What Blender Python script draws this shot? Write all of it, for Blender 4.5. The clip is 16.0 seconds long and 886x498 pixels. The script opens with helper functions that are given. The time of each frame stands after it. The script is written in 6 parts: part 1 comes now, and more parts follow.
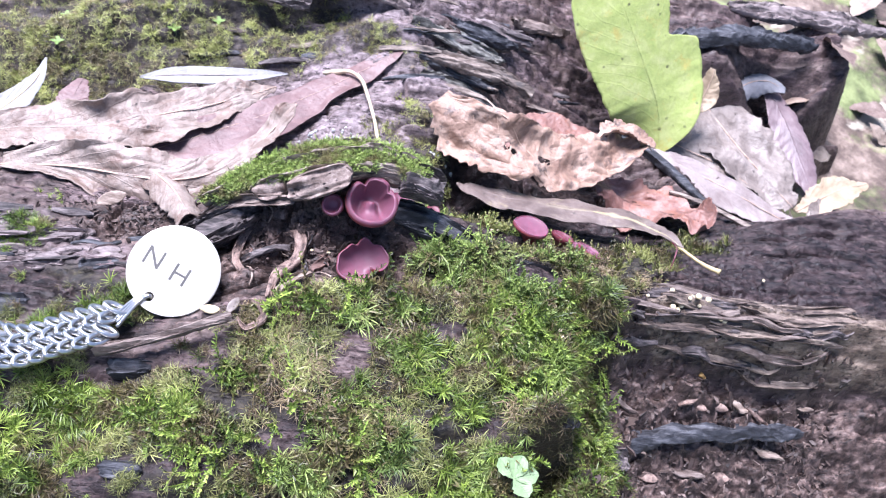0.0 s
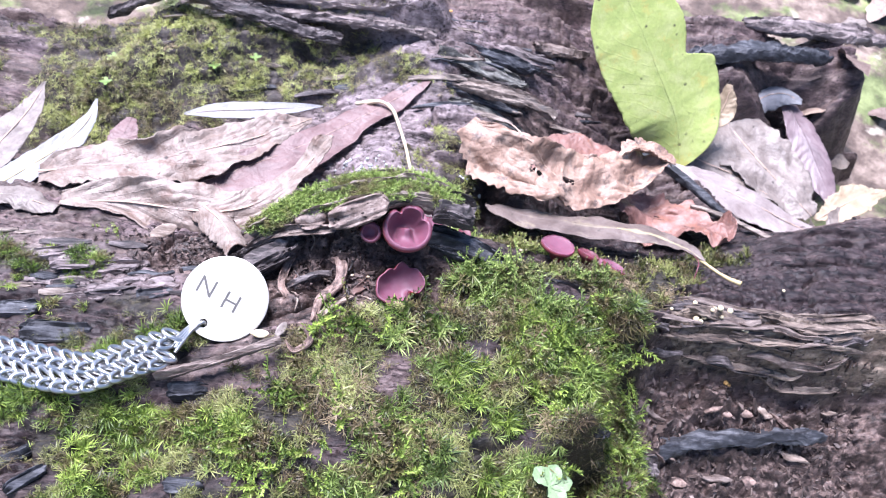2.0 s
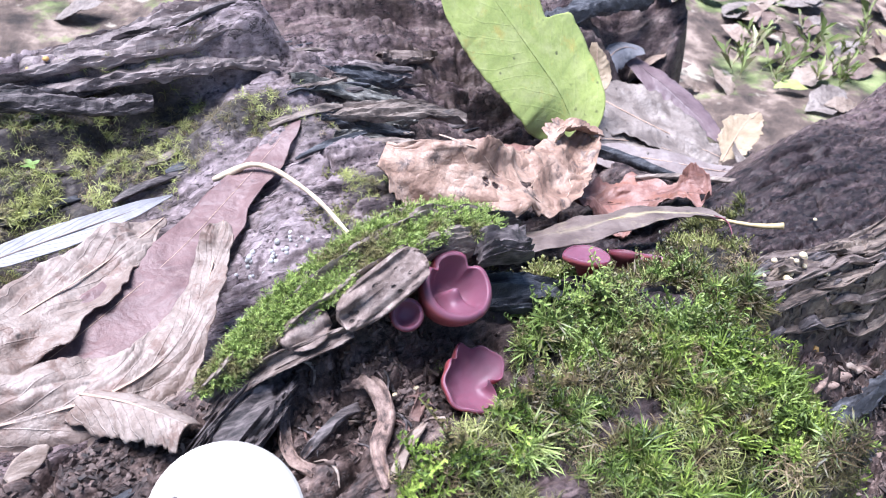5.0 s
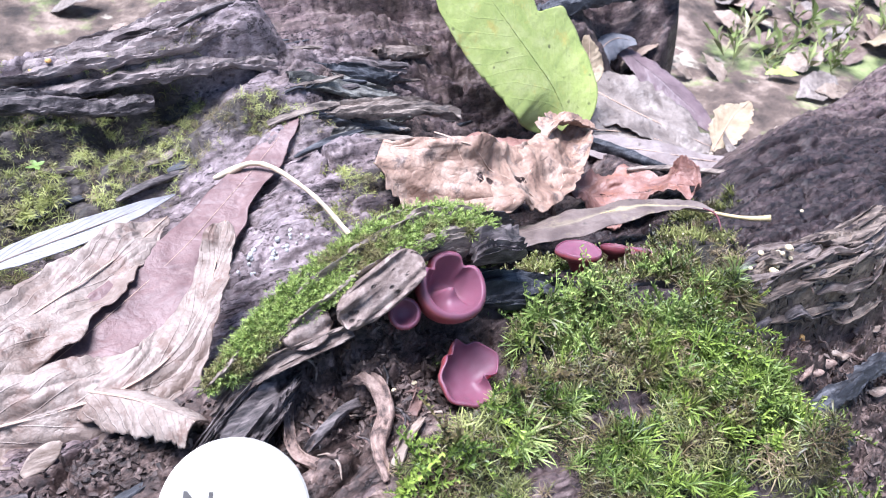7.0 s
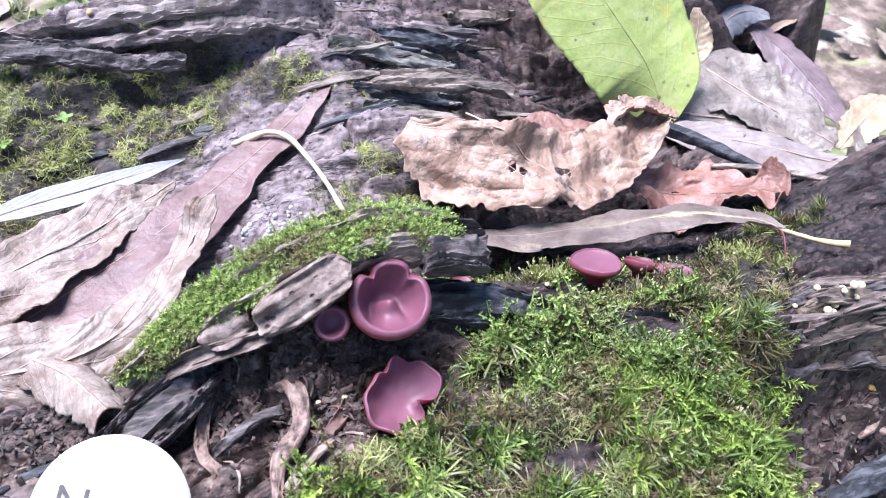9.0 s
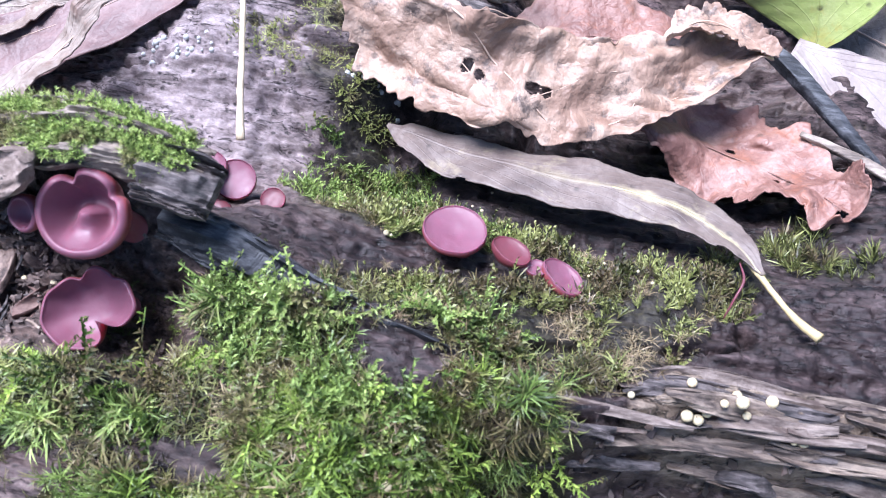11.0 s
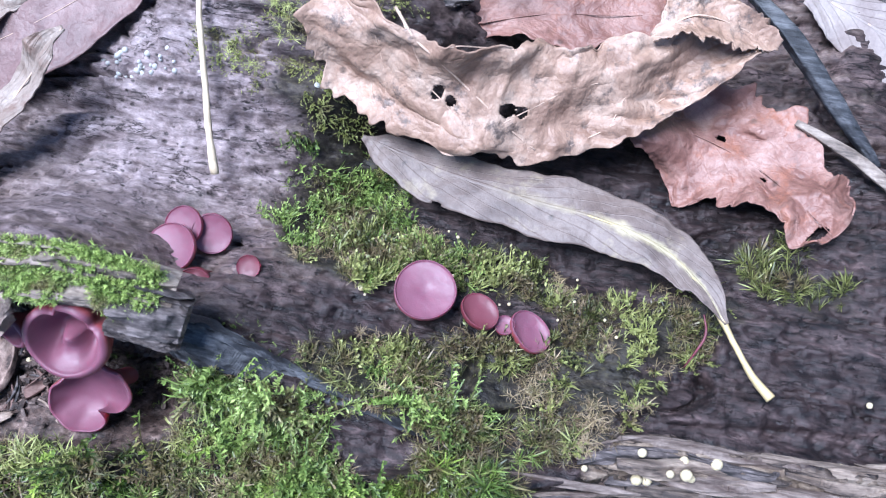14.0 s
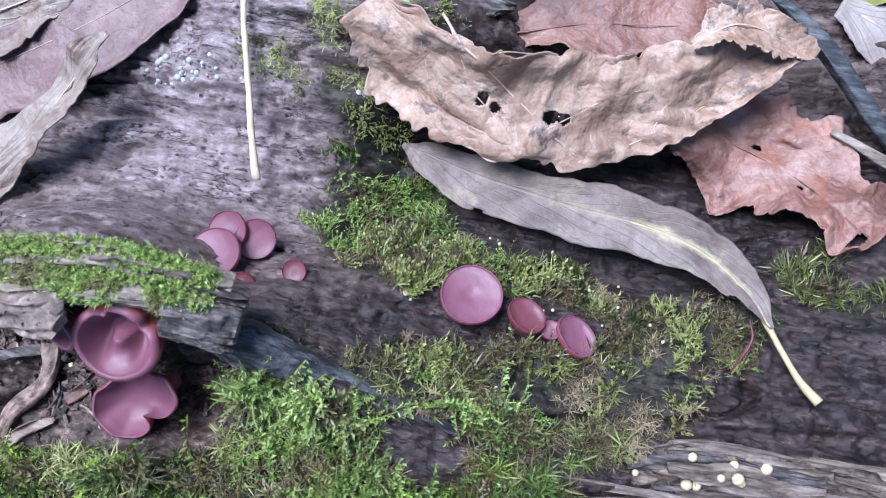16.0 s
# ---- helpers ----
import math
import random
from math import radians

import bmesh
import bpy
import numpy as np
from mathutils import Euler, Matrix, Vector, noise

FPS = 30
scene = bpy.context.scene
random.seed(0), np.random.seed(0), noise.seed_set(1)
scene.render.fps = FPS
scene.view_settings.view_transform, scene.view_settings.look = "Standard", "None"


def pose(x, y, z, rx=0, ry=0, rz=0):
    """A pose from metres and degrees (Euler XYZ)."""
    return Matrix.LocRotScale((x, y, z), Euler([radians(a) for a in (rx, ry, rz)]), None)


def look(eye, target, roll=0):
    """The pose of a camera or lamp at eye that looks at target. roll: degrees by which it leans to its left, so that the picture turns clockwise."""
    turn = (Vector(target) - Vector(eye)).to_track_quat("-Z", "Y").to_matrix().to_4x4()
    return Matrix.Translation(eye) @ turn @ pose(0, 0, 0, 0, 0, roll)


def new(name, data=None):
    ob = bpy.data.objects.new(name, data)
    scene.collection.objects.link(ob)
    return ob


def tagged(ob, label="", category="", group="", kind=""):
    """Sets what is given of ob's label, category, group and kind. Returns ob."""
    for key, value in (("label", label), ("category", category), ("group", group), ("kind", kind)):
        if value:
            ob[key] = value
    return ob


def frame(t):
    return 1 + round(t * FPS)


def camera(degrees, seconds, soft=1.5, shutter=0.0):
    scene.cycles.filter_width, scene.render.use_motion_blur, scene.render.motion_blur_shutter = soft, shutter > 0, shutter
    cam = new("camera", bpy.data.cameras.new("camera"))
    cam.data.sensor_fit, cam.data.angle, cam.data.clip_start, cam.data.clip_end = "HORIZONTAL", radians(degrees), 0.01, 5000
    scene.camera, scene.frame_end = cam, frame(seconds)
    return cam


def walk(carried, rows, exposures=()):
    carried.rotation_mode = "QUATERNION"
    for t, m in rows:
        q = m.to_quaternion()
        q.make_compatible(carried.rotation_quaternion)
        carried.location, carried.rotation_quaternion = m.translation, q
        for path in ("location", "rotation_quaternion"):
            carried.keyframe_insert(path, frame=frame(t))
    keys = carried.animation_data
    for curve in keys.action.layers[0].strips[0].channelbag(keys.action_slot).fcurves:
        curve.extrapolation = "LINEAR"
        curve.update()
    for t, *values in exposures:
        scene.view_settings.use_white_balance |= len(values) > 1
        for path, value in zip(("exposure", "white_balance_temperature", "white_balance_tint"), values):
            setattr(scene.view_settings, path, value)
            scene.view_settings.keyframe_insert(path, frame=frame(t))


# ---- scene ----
cam = camera(53.26, 16.0, soft=1.0)
CM = 0.01
cam.data.dof.use_dof = True
cam.data.dof.focus_distance = 0.17
cam.data.dof.aperture_fstop = cam.data.lens / 1000 / 0.00055
# seconds, eye in centimetres, turn in degrees
PATH = [
    (0.0, -0.814, -12.888, 16.137, 39.66, -9.05, -0.17),
    (0.5, -0.619, -13.2, 16.962, 40.2, -7.12, 0.22),
    (1.0, -1.004, -12.966, 17.059, 40.24, -6.77, 0.04),
    (1.5, -1.107, -13.164, 17.13, 40.0, -7.0, 0.0),
    (2.0, -1.159, -13.413, 17.308, 40.16, -6.76, -0.31),
    (2.5, -1.392, -13.39, 17.166, 40.29, -6.73, -0.52),
    (3.0, -4.123, -9.803, 14.782, 41.9, -6.99, -13.94),
    (3.5, -6.579, -9.165, 12.912, 45.91, -6.04, -23.22),
    (4.0, -6.963, -7.579, 10.627, 50.25, -5.39, -28.31),
    (4.5, -6.898, -7.562, 10.177, 49.87, -5.85, -29.19),
    (5.0, -6.015, -7.25, 10.169, 50.32, -5.86, -29.9),
    (5.2, -6.201, -7.318, 10.266, 50.31, -5.9, -29.9),
    (7.3, -6.129, -7.412, 10.759, 49.05, -5.54, -30.36),
    (7.5, -6.027, -7.426, 10.779, 50.17, -5.0, -30.02),
    (8.0, -6.116, -7.368, 10.632, 49.76, -5.49, -30.39),
    (8.2, -5.941, -7.369, 10.735, 49.37, -5.14, -30.22),
    (10.3, 4.782, -6.205, 10.362, 34.9, 3.09, 9.46),
    (10.5, 5.008, -4.655, 9.932, 33.34, 2.94, 10.01),
    (11.0, 6.417, -3.287, 10.636, 26.63, 4.59, 12.59),
    (11.5, 6.519, 0.284, 11.343, 13.21, 6.7, 13.72),
    (12.0, 7.034, 2.095, 11.33, 7.84, 8.15, 13.04),
    (12.5, 6.747, 2.137, 11.854, 6.22, 7.99, 13.05),
    (13.0, 6.481, 2.117, 12.281, 5.85, 8.1, 12.71),
    (13.5, 6.643, 2.187, 12.233, 5.6, 8.19, 12.11),
    (14.0, 6.645, 2.273, 12.424, 5.83, 8.19, 11.74),
    (14.5, 6.624, 2.114, 12.471, 6.12, 8.16, 11.53),
    (15.0, 6.694, 1.822, 13.113, 6.66, 7.93, 11.46),
    (15.5, 6.676, 1.945, 12.645, 6.93, 7.84, 11.33),
    (16.0, 5.799, 1.716, 12.502, 7.71, 7.22, 11.68),
]
walk(cam, [(t, pose(x * CM, y * CM, z * CM, rx, ry, rz)) for t, x, y, z, rx, ry, rz in PATH],
     [(0.0, 1.7, 5700, 18), (2.0, 1.74, 5700, 18), (3.5, 1.62, 5700, 16), (4.0, 1.18, 5650, 14), (4.5, 1.3, 5650, 14), (5.0, 1.56, 5650, 14), (8.2, 1.66, 5650, 14), (10.5, 1.66, 5450, 14),
      (11.0, 1.66, 5450, 13), (11.5, 1.67, 5450, 10), (12.0, 1.23, 5180, 8), (12.5, 1.17, 5180, 8), (13.0, 1.35, 5180, 8), (13.5, 1.49, 5180, 8), (14.0, 1.37, 5180, 8), (14.5, 0.97, 5180, 8),
      (15.0, 1.03, 5180, 8), (15.5, 1.0, 5180, 8), (16.0, 1.13, 5180, 8)])

# ---- daylight: thin overcast under open trees ----
world = bpy.data.worlds.new("sky")
scene.world = world
world.use_nodes = True
wn = world.node_tree
sky = wn.nodes.new("ShaderNodeTexSky")
sky.sky_type = "NISHITA"
sky.sun_disc = False
sky.sun_elevation, sky.sun_rotation = radians(73), radians(304)
wn.links.new(sky.outputs["Color"], wn.nodes["Background"].inputs["Color"])
wn.nodes["Background"].inputs["Strength"].default_value = 0.062
sun_data = bpy.data.lights.new("sun", "SUN")
sun_data.energy, sun_data.angle, sun_data.color = 3.9, radians(32), (1.0, 0.96, 0.97)
sun = new("sun", sun_data)
sun.matrix_world = look((-0.24, 0.16, 1.0), (0, 0, 0))


# ---- noise and shaping helpers (centimetres) ----
def hashed(ix, iy, seed):
    h = (ix.astype(np.int64) * 374761393 + iy.astype(np.int64) * 668265263 + seed * 1274126177) & 0xFFFFFFFF
    h = ((h ^ (h >> 13)) * 1103515245) & 0xFFFFFFFF
    return ((h ^ (h >> 16)) & 0xFFFF) / 32767.5 - 1.0


def vn(x, y, seed=0):
    """Smooth value noise, -1 to 1."""
    x, y = np.asarray(x, float), np.asarray(y, float)
    ix, iy = np.floor(x), np.floor(y)
    fx, fy = x - ix, y - iy
    fx, fy = fx * fx * fx * (fx * (fx * 6 - 15) + 10), fy * fy * fy * (fy * (fy * 6 - 15) + 10)
    a, b = hashed(ix, iy, seed), hashed(ix + 1, iy, seed)
    c, d = hashed(ix, iy + 1, seed), hashed(ix + 1, iy + 1, seed)
    return (a + (b - a) * fx) * (1 - fy) + (c + (d - c) * fx) * fy


def fbm(x, y, seed=0, octaves=4):
    total, amp = 0, 1.0
    for k in range(octaves):
        total = total + amp * vn(x * 2 ** k, y * 2 ** k, seed + 17 * k)
        amp *= 0.5
    return total


def bump(x, y, cx, cy, sx, sy, ang=0):
    c, s = math.cos(radians(ang)), math.sin(radians(ang))
    dx, dy = x - cx, y - cy
    return np.exp(-0.5 * (((c * dx + s * dy) / sx) ** 2 + ((c * dy - s * dx) / sy) ** 2))


def ramp(a, lo, hi):
    k = np.clip((a - lo) / (hi - lo), 0, 1)
    return k * k * (3 - 2 * k)


# ---- the log's form ----
def front_edge(x):
    return 0.15 + 0.13 * (x - 6) + 0.25 * vn(x * 0.5, x * 0 + 3, 5)


# x, y, spread, height of single swells and hollows
SWELLS = [
    (5.5, 5.0, 2.2, -1.53), (8.5, 11.8, 2.2, -2.00), (5.5, -4.8, 1.3, 4.49), (-1.2, 1.2, 1.3, 0.96), (-2.8, 7.2, 2.2, -1.50),
    (14.5, 10.2, 0.8, 2.26), (15.2, 13.2, 1.3, -2.97), (2.5, 4.2, 0.8, -1.20), (3.2, 6.5, 0.8, 1.13), (2.5, -3.2, 2.2, -0.72), (7.8, -1.0, 2.2, 0.76),
    (-11.0, 8.0, 2.2, -1.12), (0.2, 11.0, 1.3, 1.13), (14.5, 8.8, 2.2, 1.83), (10.8, 10.2, 0.8, -1.07), (-0.5, 5.8, 0.8, 0.35),
    (-6.5, 6.5, 0.8, 0.92), (-5.8, -4.0, 0.8, -1.07), (9.2, 5.0, 1.3, -0.64), (4.0, -2.5, 0.8, -0.96), (3.2, -4.8, 0.8, -0.96), (0.2, 2.8, 0.8, -0.57), (-2.0, 5.4, 1.1, 0.55),
]


def log_form(x, y):
    """The large form of the decayed log."""
    x, y = np.asarray(x, float), np.asarray(y, float)
    z = -1.15 - 0.13 * np.clip(x - 4.5, 0, 30) - 0.02 * np.clip(-6 - x, 0, 20)
    z = z + 1.55 * bump(x, y, 1.2, -2.2, 3.4, 2.6)                # mossy mound
    z = z + 0.55 * bump(x, y, 4.0, -1.5, 1.2, 1.6)
    z = z + 1.7 * bump(x, y, -0.8, 2.05, 1.8, 0.5, 2)             # ridge that carries the bark
    z = z - 0.85 * bump(x, y, 0.15, 0.25, 0.7, 0.5)               # hollow under the cups
    z = z - 0.45 * bump(x, y, -1.8, 0.3, 0.9, 0.5)
    z = z - 0.5 * bump(x, y, -1.0, 4.2, 3.0, 0.9, -4)             # leaf groove
    z = z - 1.2 * bump(x, y, -8.5, 6.8, 3.4, 1.0, 6)
    z = z + 0.75 * bump(x, y, -6.5, 10.2, 4.5, 1.6, 2)            # mossy back ridge
    z = z + 0.8 * bump(x, y, -0.6, 7.6, 2.6, 1.6)
    z = z + 1.1 * ramp(y + 0.05 * x - 0.3 * np.clip(-3 - x, 0, 4) + 0.2 * vn(x * 0.8, y * 0.2, 43), 10.4, 10.75) * ramp(-x, -1.5, -0.5)   # ledge behind it
    z = z - 1.9 * bump(x, y, 8.6, 7.6, 2.6, 2.0, -10)             # hollow under the fallen leaves
    z = z - 1.3 * bump(x, y, 5.4, 8.6, 1.5, 1.3)
    z = z - 1.0 * bump(x, y, 3.1, 6.2, 0.8, 0.6)
    z = z - 1.6 * bump(x, y, 14.5, 9.5, 3.2, 2.4)
    z = z + 1.4 * bump(x, y, 12.5, 14.2, 5.0, 1.1, 4)             # charred ridge at the back
    z = z + 0.5 * bump(x, y, 2.5, 0.9, 1.6, 0.35, -14)            # dark rib right of the cups
    d = front_edge(x) - y
    side = ramp(x + 0.25 * np.clip(-1.5 - y, 0, 4) + 0.5 * vn(x * 0.3, y * 0.9, 51) + 0.25 * vn(x * 0.8, y * 2.4, 52), 4.5, 5.7)
    drop = 2.2 * ramp(d, 0.0, 0.95) + 0.85 * np.clip(d - 0.5, 0, 5)
    z = z - side * drop
    z = z - 1.1 * np.clip(-5.2 - y, 0, 9)                         # the near flank falls to the ground
    z = z - 1.7 * np.clip(y - 11.6 - 0.5 * np.clip(x + 5, -1, 6) - 0.08 * np.clip(x - 1, 0, 9) - 0.3 * vn(x * 0.6, y * 0, 44), 0, 9)   # and the far one
    z = z - 1.4 * np.clip(y - 4.6 - 0.3 * (x - 11), 0, 4) * ramp(x, 10.5, 14) * ramp(12.6 - y + 0.6 * np.clip(x - 16, 0, 9), 0, 1.2)
    z = z - 1.2 * np.clip(x + 1.6 * vn(x * 0.3, y * 0.55, 41) + 0.5 * vn(x, y * 1.7, 42) - 17, 0, 6) * ramp(y - 0.3 * (x - 11), 5, 8)
    z = z - 0.85 * bump(x, y, 0.72, 2.3, 0.5, 0.36)               # nook of the rear cluster
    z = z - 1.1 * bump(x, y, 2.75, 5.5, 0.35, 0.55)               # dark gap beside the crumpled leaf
    z = z - 0.5 * bump(x, y, 0.6, -0.12, 0.3, 0.26)               # cavity beside the lower cup
    for sx, sy, spread, height in SWELLS:
        z = z + height * bump(x, y, sx, sy, spread, spread)
    return z


def grain(x, y):
    """Coordinates along and across the fibres."""
    a = radians(7)
    u, v = x * math.cos(a) + y * math.sin(a), y * math.cos(a) - x * math.sin(a)
    return u, v + 0.35 * vn(u * 0.22, v * 0.3, 9) + 0.12 * vn(u * 0.7, v * 0.7, 10)


# spots where dark wood shows through the moss: x, y and half-lengths
BARE = [(-4.81, -2.81, 0.55, 0.22), (-1.74, -4.53, 0.7, 0.25), (-8.21, -4.05, 0.7, 0.3), (-7.82, -4.92, 0.6, 0.3), (-4.71, -5.01, 0.6, 0.25), (-3.31, -4.89, 0.4, 0.2), (1.6, -1.5, 0.7, 0.22), (3.0, -3.6, 0.35, 0.3), (4.3, 0.2, 0.6, 0.25)]


def mossiness(x, y):
    """How thickly moss covers the log, 0 to 1."""
    m = 1.15 * bump(x, y, 1.0, -2.6, 3.3, 1.75) + 0.9 * bump(x, y, 3.6, -0.6, 1.4, 1.1) + 0.75 * bump(x, y, -6.2, -4.2, 2.6, 1.3)
    m = m + 1.15 * bump(x, y, -6.2, 9.3, 4.0, 1.45, 2) + 0.7 * bump(x, y, -9.3, 7.6, 2.2, 0.9)
    m = m + 0.85 * bump(x, y, 2.5, 3.5, 0.75, 1.3) + 1.0 * bump(x, y, 5.6, 1.55, 1.5, 0.6) + 0.5 * bump(x, y, 5.6, 3.0, 1.2, 0.3) + 0.75 * bump(x, y, 3.4, 2.9, 1.3, 0.45, -15)
    m = m + 0.7 * bump(x, y, 8.6, 2.7, 0.45, 0.55) + 0.8 * bump(x, y, 10.3, 4.0, 0.8, 0.4) + 0.7 * bump(x, y, 0.7, 6.4, 0.9, 0.7)
    m = m + 0.6 * bump(x, y, -9.3, 1.2, 1.2, 0.5) + 0.45 * bump(x, y, -4.4, -1.4, 1.8, 0.5) + 0.6 * bump(x, y, 1.8, 0.4, 0.9, 0.35)
    m = m + 0.42 * fbm(x * 0.75, y * 1.2, 31, 4) - 0.35 * ramp(vn(x * 0.55, y * 1.15, 33), 0.15, 0.6) * ramp(-1.2 - y, -0.4, 0.4)
    m = m + 0.65 * bump(x, y, 2.2, 4.7, 0.75, 1.0) + 0.5 * bump(x, y, 1.3, 5.7, 0.8, 0.4)
    m = m + 0.75 * bump(x, y, 5.2, 1.35, 1.7, 0.45, -8) + 0.22 * bump(x, y, 6.9, 2.5, 0.7, 0.5) + 0.35 * bump(x, y, 8.4, 2.7, 0.4, 0.6)
    m = m + 0.5 * bump(x, y, -7.0, -0.9, 2.0, 0.5) - 0.9 * bump(x, y, -0.05, -0.75, 0.5, 0.3)
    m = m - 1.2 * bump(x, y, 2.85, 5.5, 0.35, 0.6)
    m = m - 0.8 * bump(x, y, -3.4, -1.3, 0.8, 0.55)
    m = m - 0.9 * bump(x, y, 0.25, -0.55, 0.55, 0.35) - 0.5 * bump(x, y, 4.2, 1.9, 0.7, 0.3)
    m = m - 0.8 * bump(x, y, 0.1, 0.7, 0.75, 0.75) - 0.7 * bump(x, y, -1.7, 0.2, 0.9, 0.8) - 0.8 * bump(x, y, 2.2, 1.0, 1.0, 0.22, -16)
    m = m - 0.9 * bump(x, y, 0.15, -0.05, 0.75, 0.45) - 0.7 * bump(x, y, 4.3, 2.55, 0.42, 0.4) - 0.7 * bump(x, y, 5.6, 2.4, 0.6, 0.2) - 0.5 * bump(x, y, 2.8, 2.0, 0.9, 0.35)
    m = m - 0.7 * bump(x, y, -4.2, -0.7, 0.9, 0.8) - 0.5 * bump(x, y, -8.0, -2.2, 3.0, 0.4)
    m = m - 1.0 * bump(x, y, 6.05, 2.25, 0.34, 0.32) - 0.9 * bump(x, y, 5.25, 2.42, 0.3, 0.3) - 0.8 * bump(x, y, 8.9, 1.6, 0.9, 0.5)
    m = m + 0.9 * bump(x, y, 3.4, -5.2, 1.9, 1.0) + 0.6 * bump(x, y, -2.2, -5.0, 2.2, 0.7) + 0.55 * bump(x, y, -8.2, -3.7, 1.6, 0.9) + 0.6 * bump(x, y, 5.4, 0.1, 0.8, 0.35, -20)
    m = m + 0.5 * bump(x, y, -0.9, -1.3, 1.0, 0.35) + 0.6 * bump(x, y, 4.2, 3.0, 1.6, 0.3, -8) + 0.55 * bump(x, y, 6.6, 1.6, 1.0, 0.6) - 0.9 * bump(x, y, 2.3, 2.35, 0.9, 0.34, -12)
    m = m - 0.4 * bump(x, y, 0.9, 6.0, 1.0, 0.9) + 0.8 * bump(x, y, -7.5, 10.6, 3.2, 0.7, -5) + 0.5 * bump(x, y, -9.5, 8.8, 2.5, 1.2)
    m = m - 0.3 * bump(x, y, -5.5, 8.0, 5.0, 0.6) - 0.25 * ramp(vn(x * 0.5, y * 1.6, 35), 0.0, 0.5) * ramp(y, 6.5, 8.0)
    for cx, cy, sx, sy in BARE:
        m = m - 0.9 * bump(x, y, cx, cy, sx, sy, 8)
    d = front_edge(x) - y
    m = m + 0.6 * bump(x, y, 0.9, -0.95, 0.9, 0.35) + 0.5 * bump(x, y, -0.6, -1.35, 0.8, 0.35)
    m = m + 0.75 * bump(x, y, 5.9, -0.35, 0.8, 0.6, -20) - 0.3 * bump(x, y, 3.8, 0.72, 1.3, 0.14, -12) + 0.85 * bump(x, y, 0.1, -0.78, 0.7, 0.28)
    m = m - 0.7 * ramp(x + 0.4 * vn(x, y * 1.5, 53), 6.2, 7.2) * ramp(d, 0.0, 0.4)
    return np.clip(m + 0.95 * bump(x, y, 7.0, -2.5, 1.0, 0.7, -30), 0, 1)


def steps(a, sharp=0.35):
    return np.sign(a) * np.abs(a) ** sharp


def log_top(x, y):
    """The log's surface with its fibres, cracks and crumbs."""
    z = log_form(x, y)
    u, v = grain(x, y)
    soft = 1 - 0.5 * ramp(mossiness(x, y), 0.35, 0.85)
    back = ramp(y, 8.4, 10.2)
    rough = soft * (0.45 + 0.35 * ramp(y, 5, 8) + 0.65 * back)
    z = z + rough * (0.16 * (0.4 - np.abs(vn(u * 0.22, v * 1.3, 1))) + 0.10 * steps(vn(u * 0.35, v * 2.6, 2)) + 0.05 * steps(vn(u * 0.6, v * 5.2, 8)))
    z = z + rough * (0.075 * vn(u * 0.8, v * 6.5, 3) + 0.045 * vn(u * 1.9, v * 14, 4))
    crack = vn(u * 0.28, v * 1.25, 6)
    z = z - soft * 0.42 * np.exp(-(crack / 0.06) ** 2) * ramp(vn(u * 0.35, v * 0.6, 7), -0.25, 0.35)
    z = z - soft * 0.22 * np.exp(-(vn(u * 0.5, v * 3.4, 16) / 0.07) ** 2) * ramp(vn(u * 0.5, v * 0.9, 17), -0.1, 0.4)
    for rate, high, seed in ((0.55, 0.05, 201), (1.25, 0.13, 211), (2.9, 0.075, 221)):
        s = v * rate + 0.55 * vn(u * 0.3, v * 0.35, seed) + 0.22 * vn(u * 1.1, v * 0.9, seed + 1)
        k, f = np.floor(s), s - np.floor(s)
        torn = 0.5 + 0.5 * vn(u * 0.45 + 3.7 * k, 0 * v + k, seed + 2)      # each layer breaks off at its own places
        z = z + soft * (0.32 + 0.25 * ramp(y, 5, 8) + 0.6 * back) * high * ramp(torn, 0.3, 0.42) * (ramp(f, 0.0, 0.10) * (1 - 0.75 * f) - 0.35)
    lumps = ramp(mossiness(x, y), 0.3, 0.7)
    z = z + lumps * (0.20 * vn(x * 0.95, y * 1.2, 231) + 0.12 * vn(x * 2.3, y * 2.6, 232))
    pits = vn(x * 4.6, y * 6.0, 26)
    z = z - soft * 0.09 * ramp(pits, 0.5, 0.75)
    z = z + soft * (0.035 * vn(x * 5.5, y * 7, 241) + 0.03 * vn(x * 10, y * 13, 242) - 0.05 * ramp(vn(x * 7, y * 10, 243), 0.5, 0.72))
    d = front_edge(x) - y
    face = ramp(x, 4.8, 6.0) * ramp(d, 0.1, 0.8)
    z = z + face * (0.30 * fbm(x * 1.1, y * 2.0, 21, 4) + 0.13 * fbm(x * 5, y * 7, 22, 3))
    lip = ramp(x, 5.2, 6.5) * np.exp(-((d + 0.1) / 0.7) ** 2)
    z = z + lip * 0.15 * steps(vn(u * 0.25, v * 4.0 - d * 2, 27))
    under_bark = bump(x, y, -1.2, 0.7, 1.7, 0.65)
    z = z + under_bark * (0.22 * fbm(x * 2.4, y * 2.8, 28, 4) + 0.13 * fbm(x * 6, y * 7, 29, 3))
    z = z + 0.07 * fbm(x * 2.2, y * 3.0, 23, 4) * (0.5 + face)
    z = z + back * (0.28 * steps(vn(u * 0.22, v * 0.9, 24)) + 0.14 * vn(u * 0.6, v * 3.2, 25))
    return z


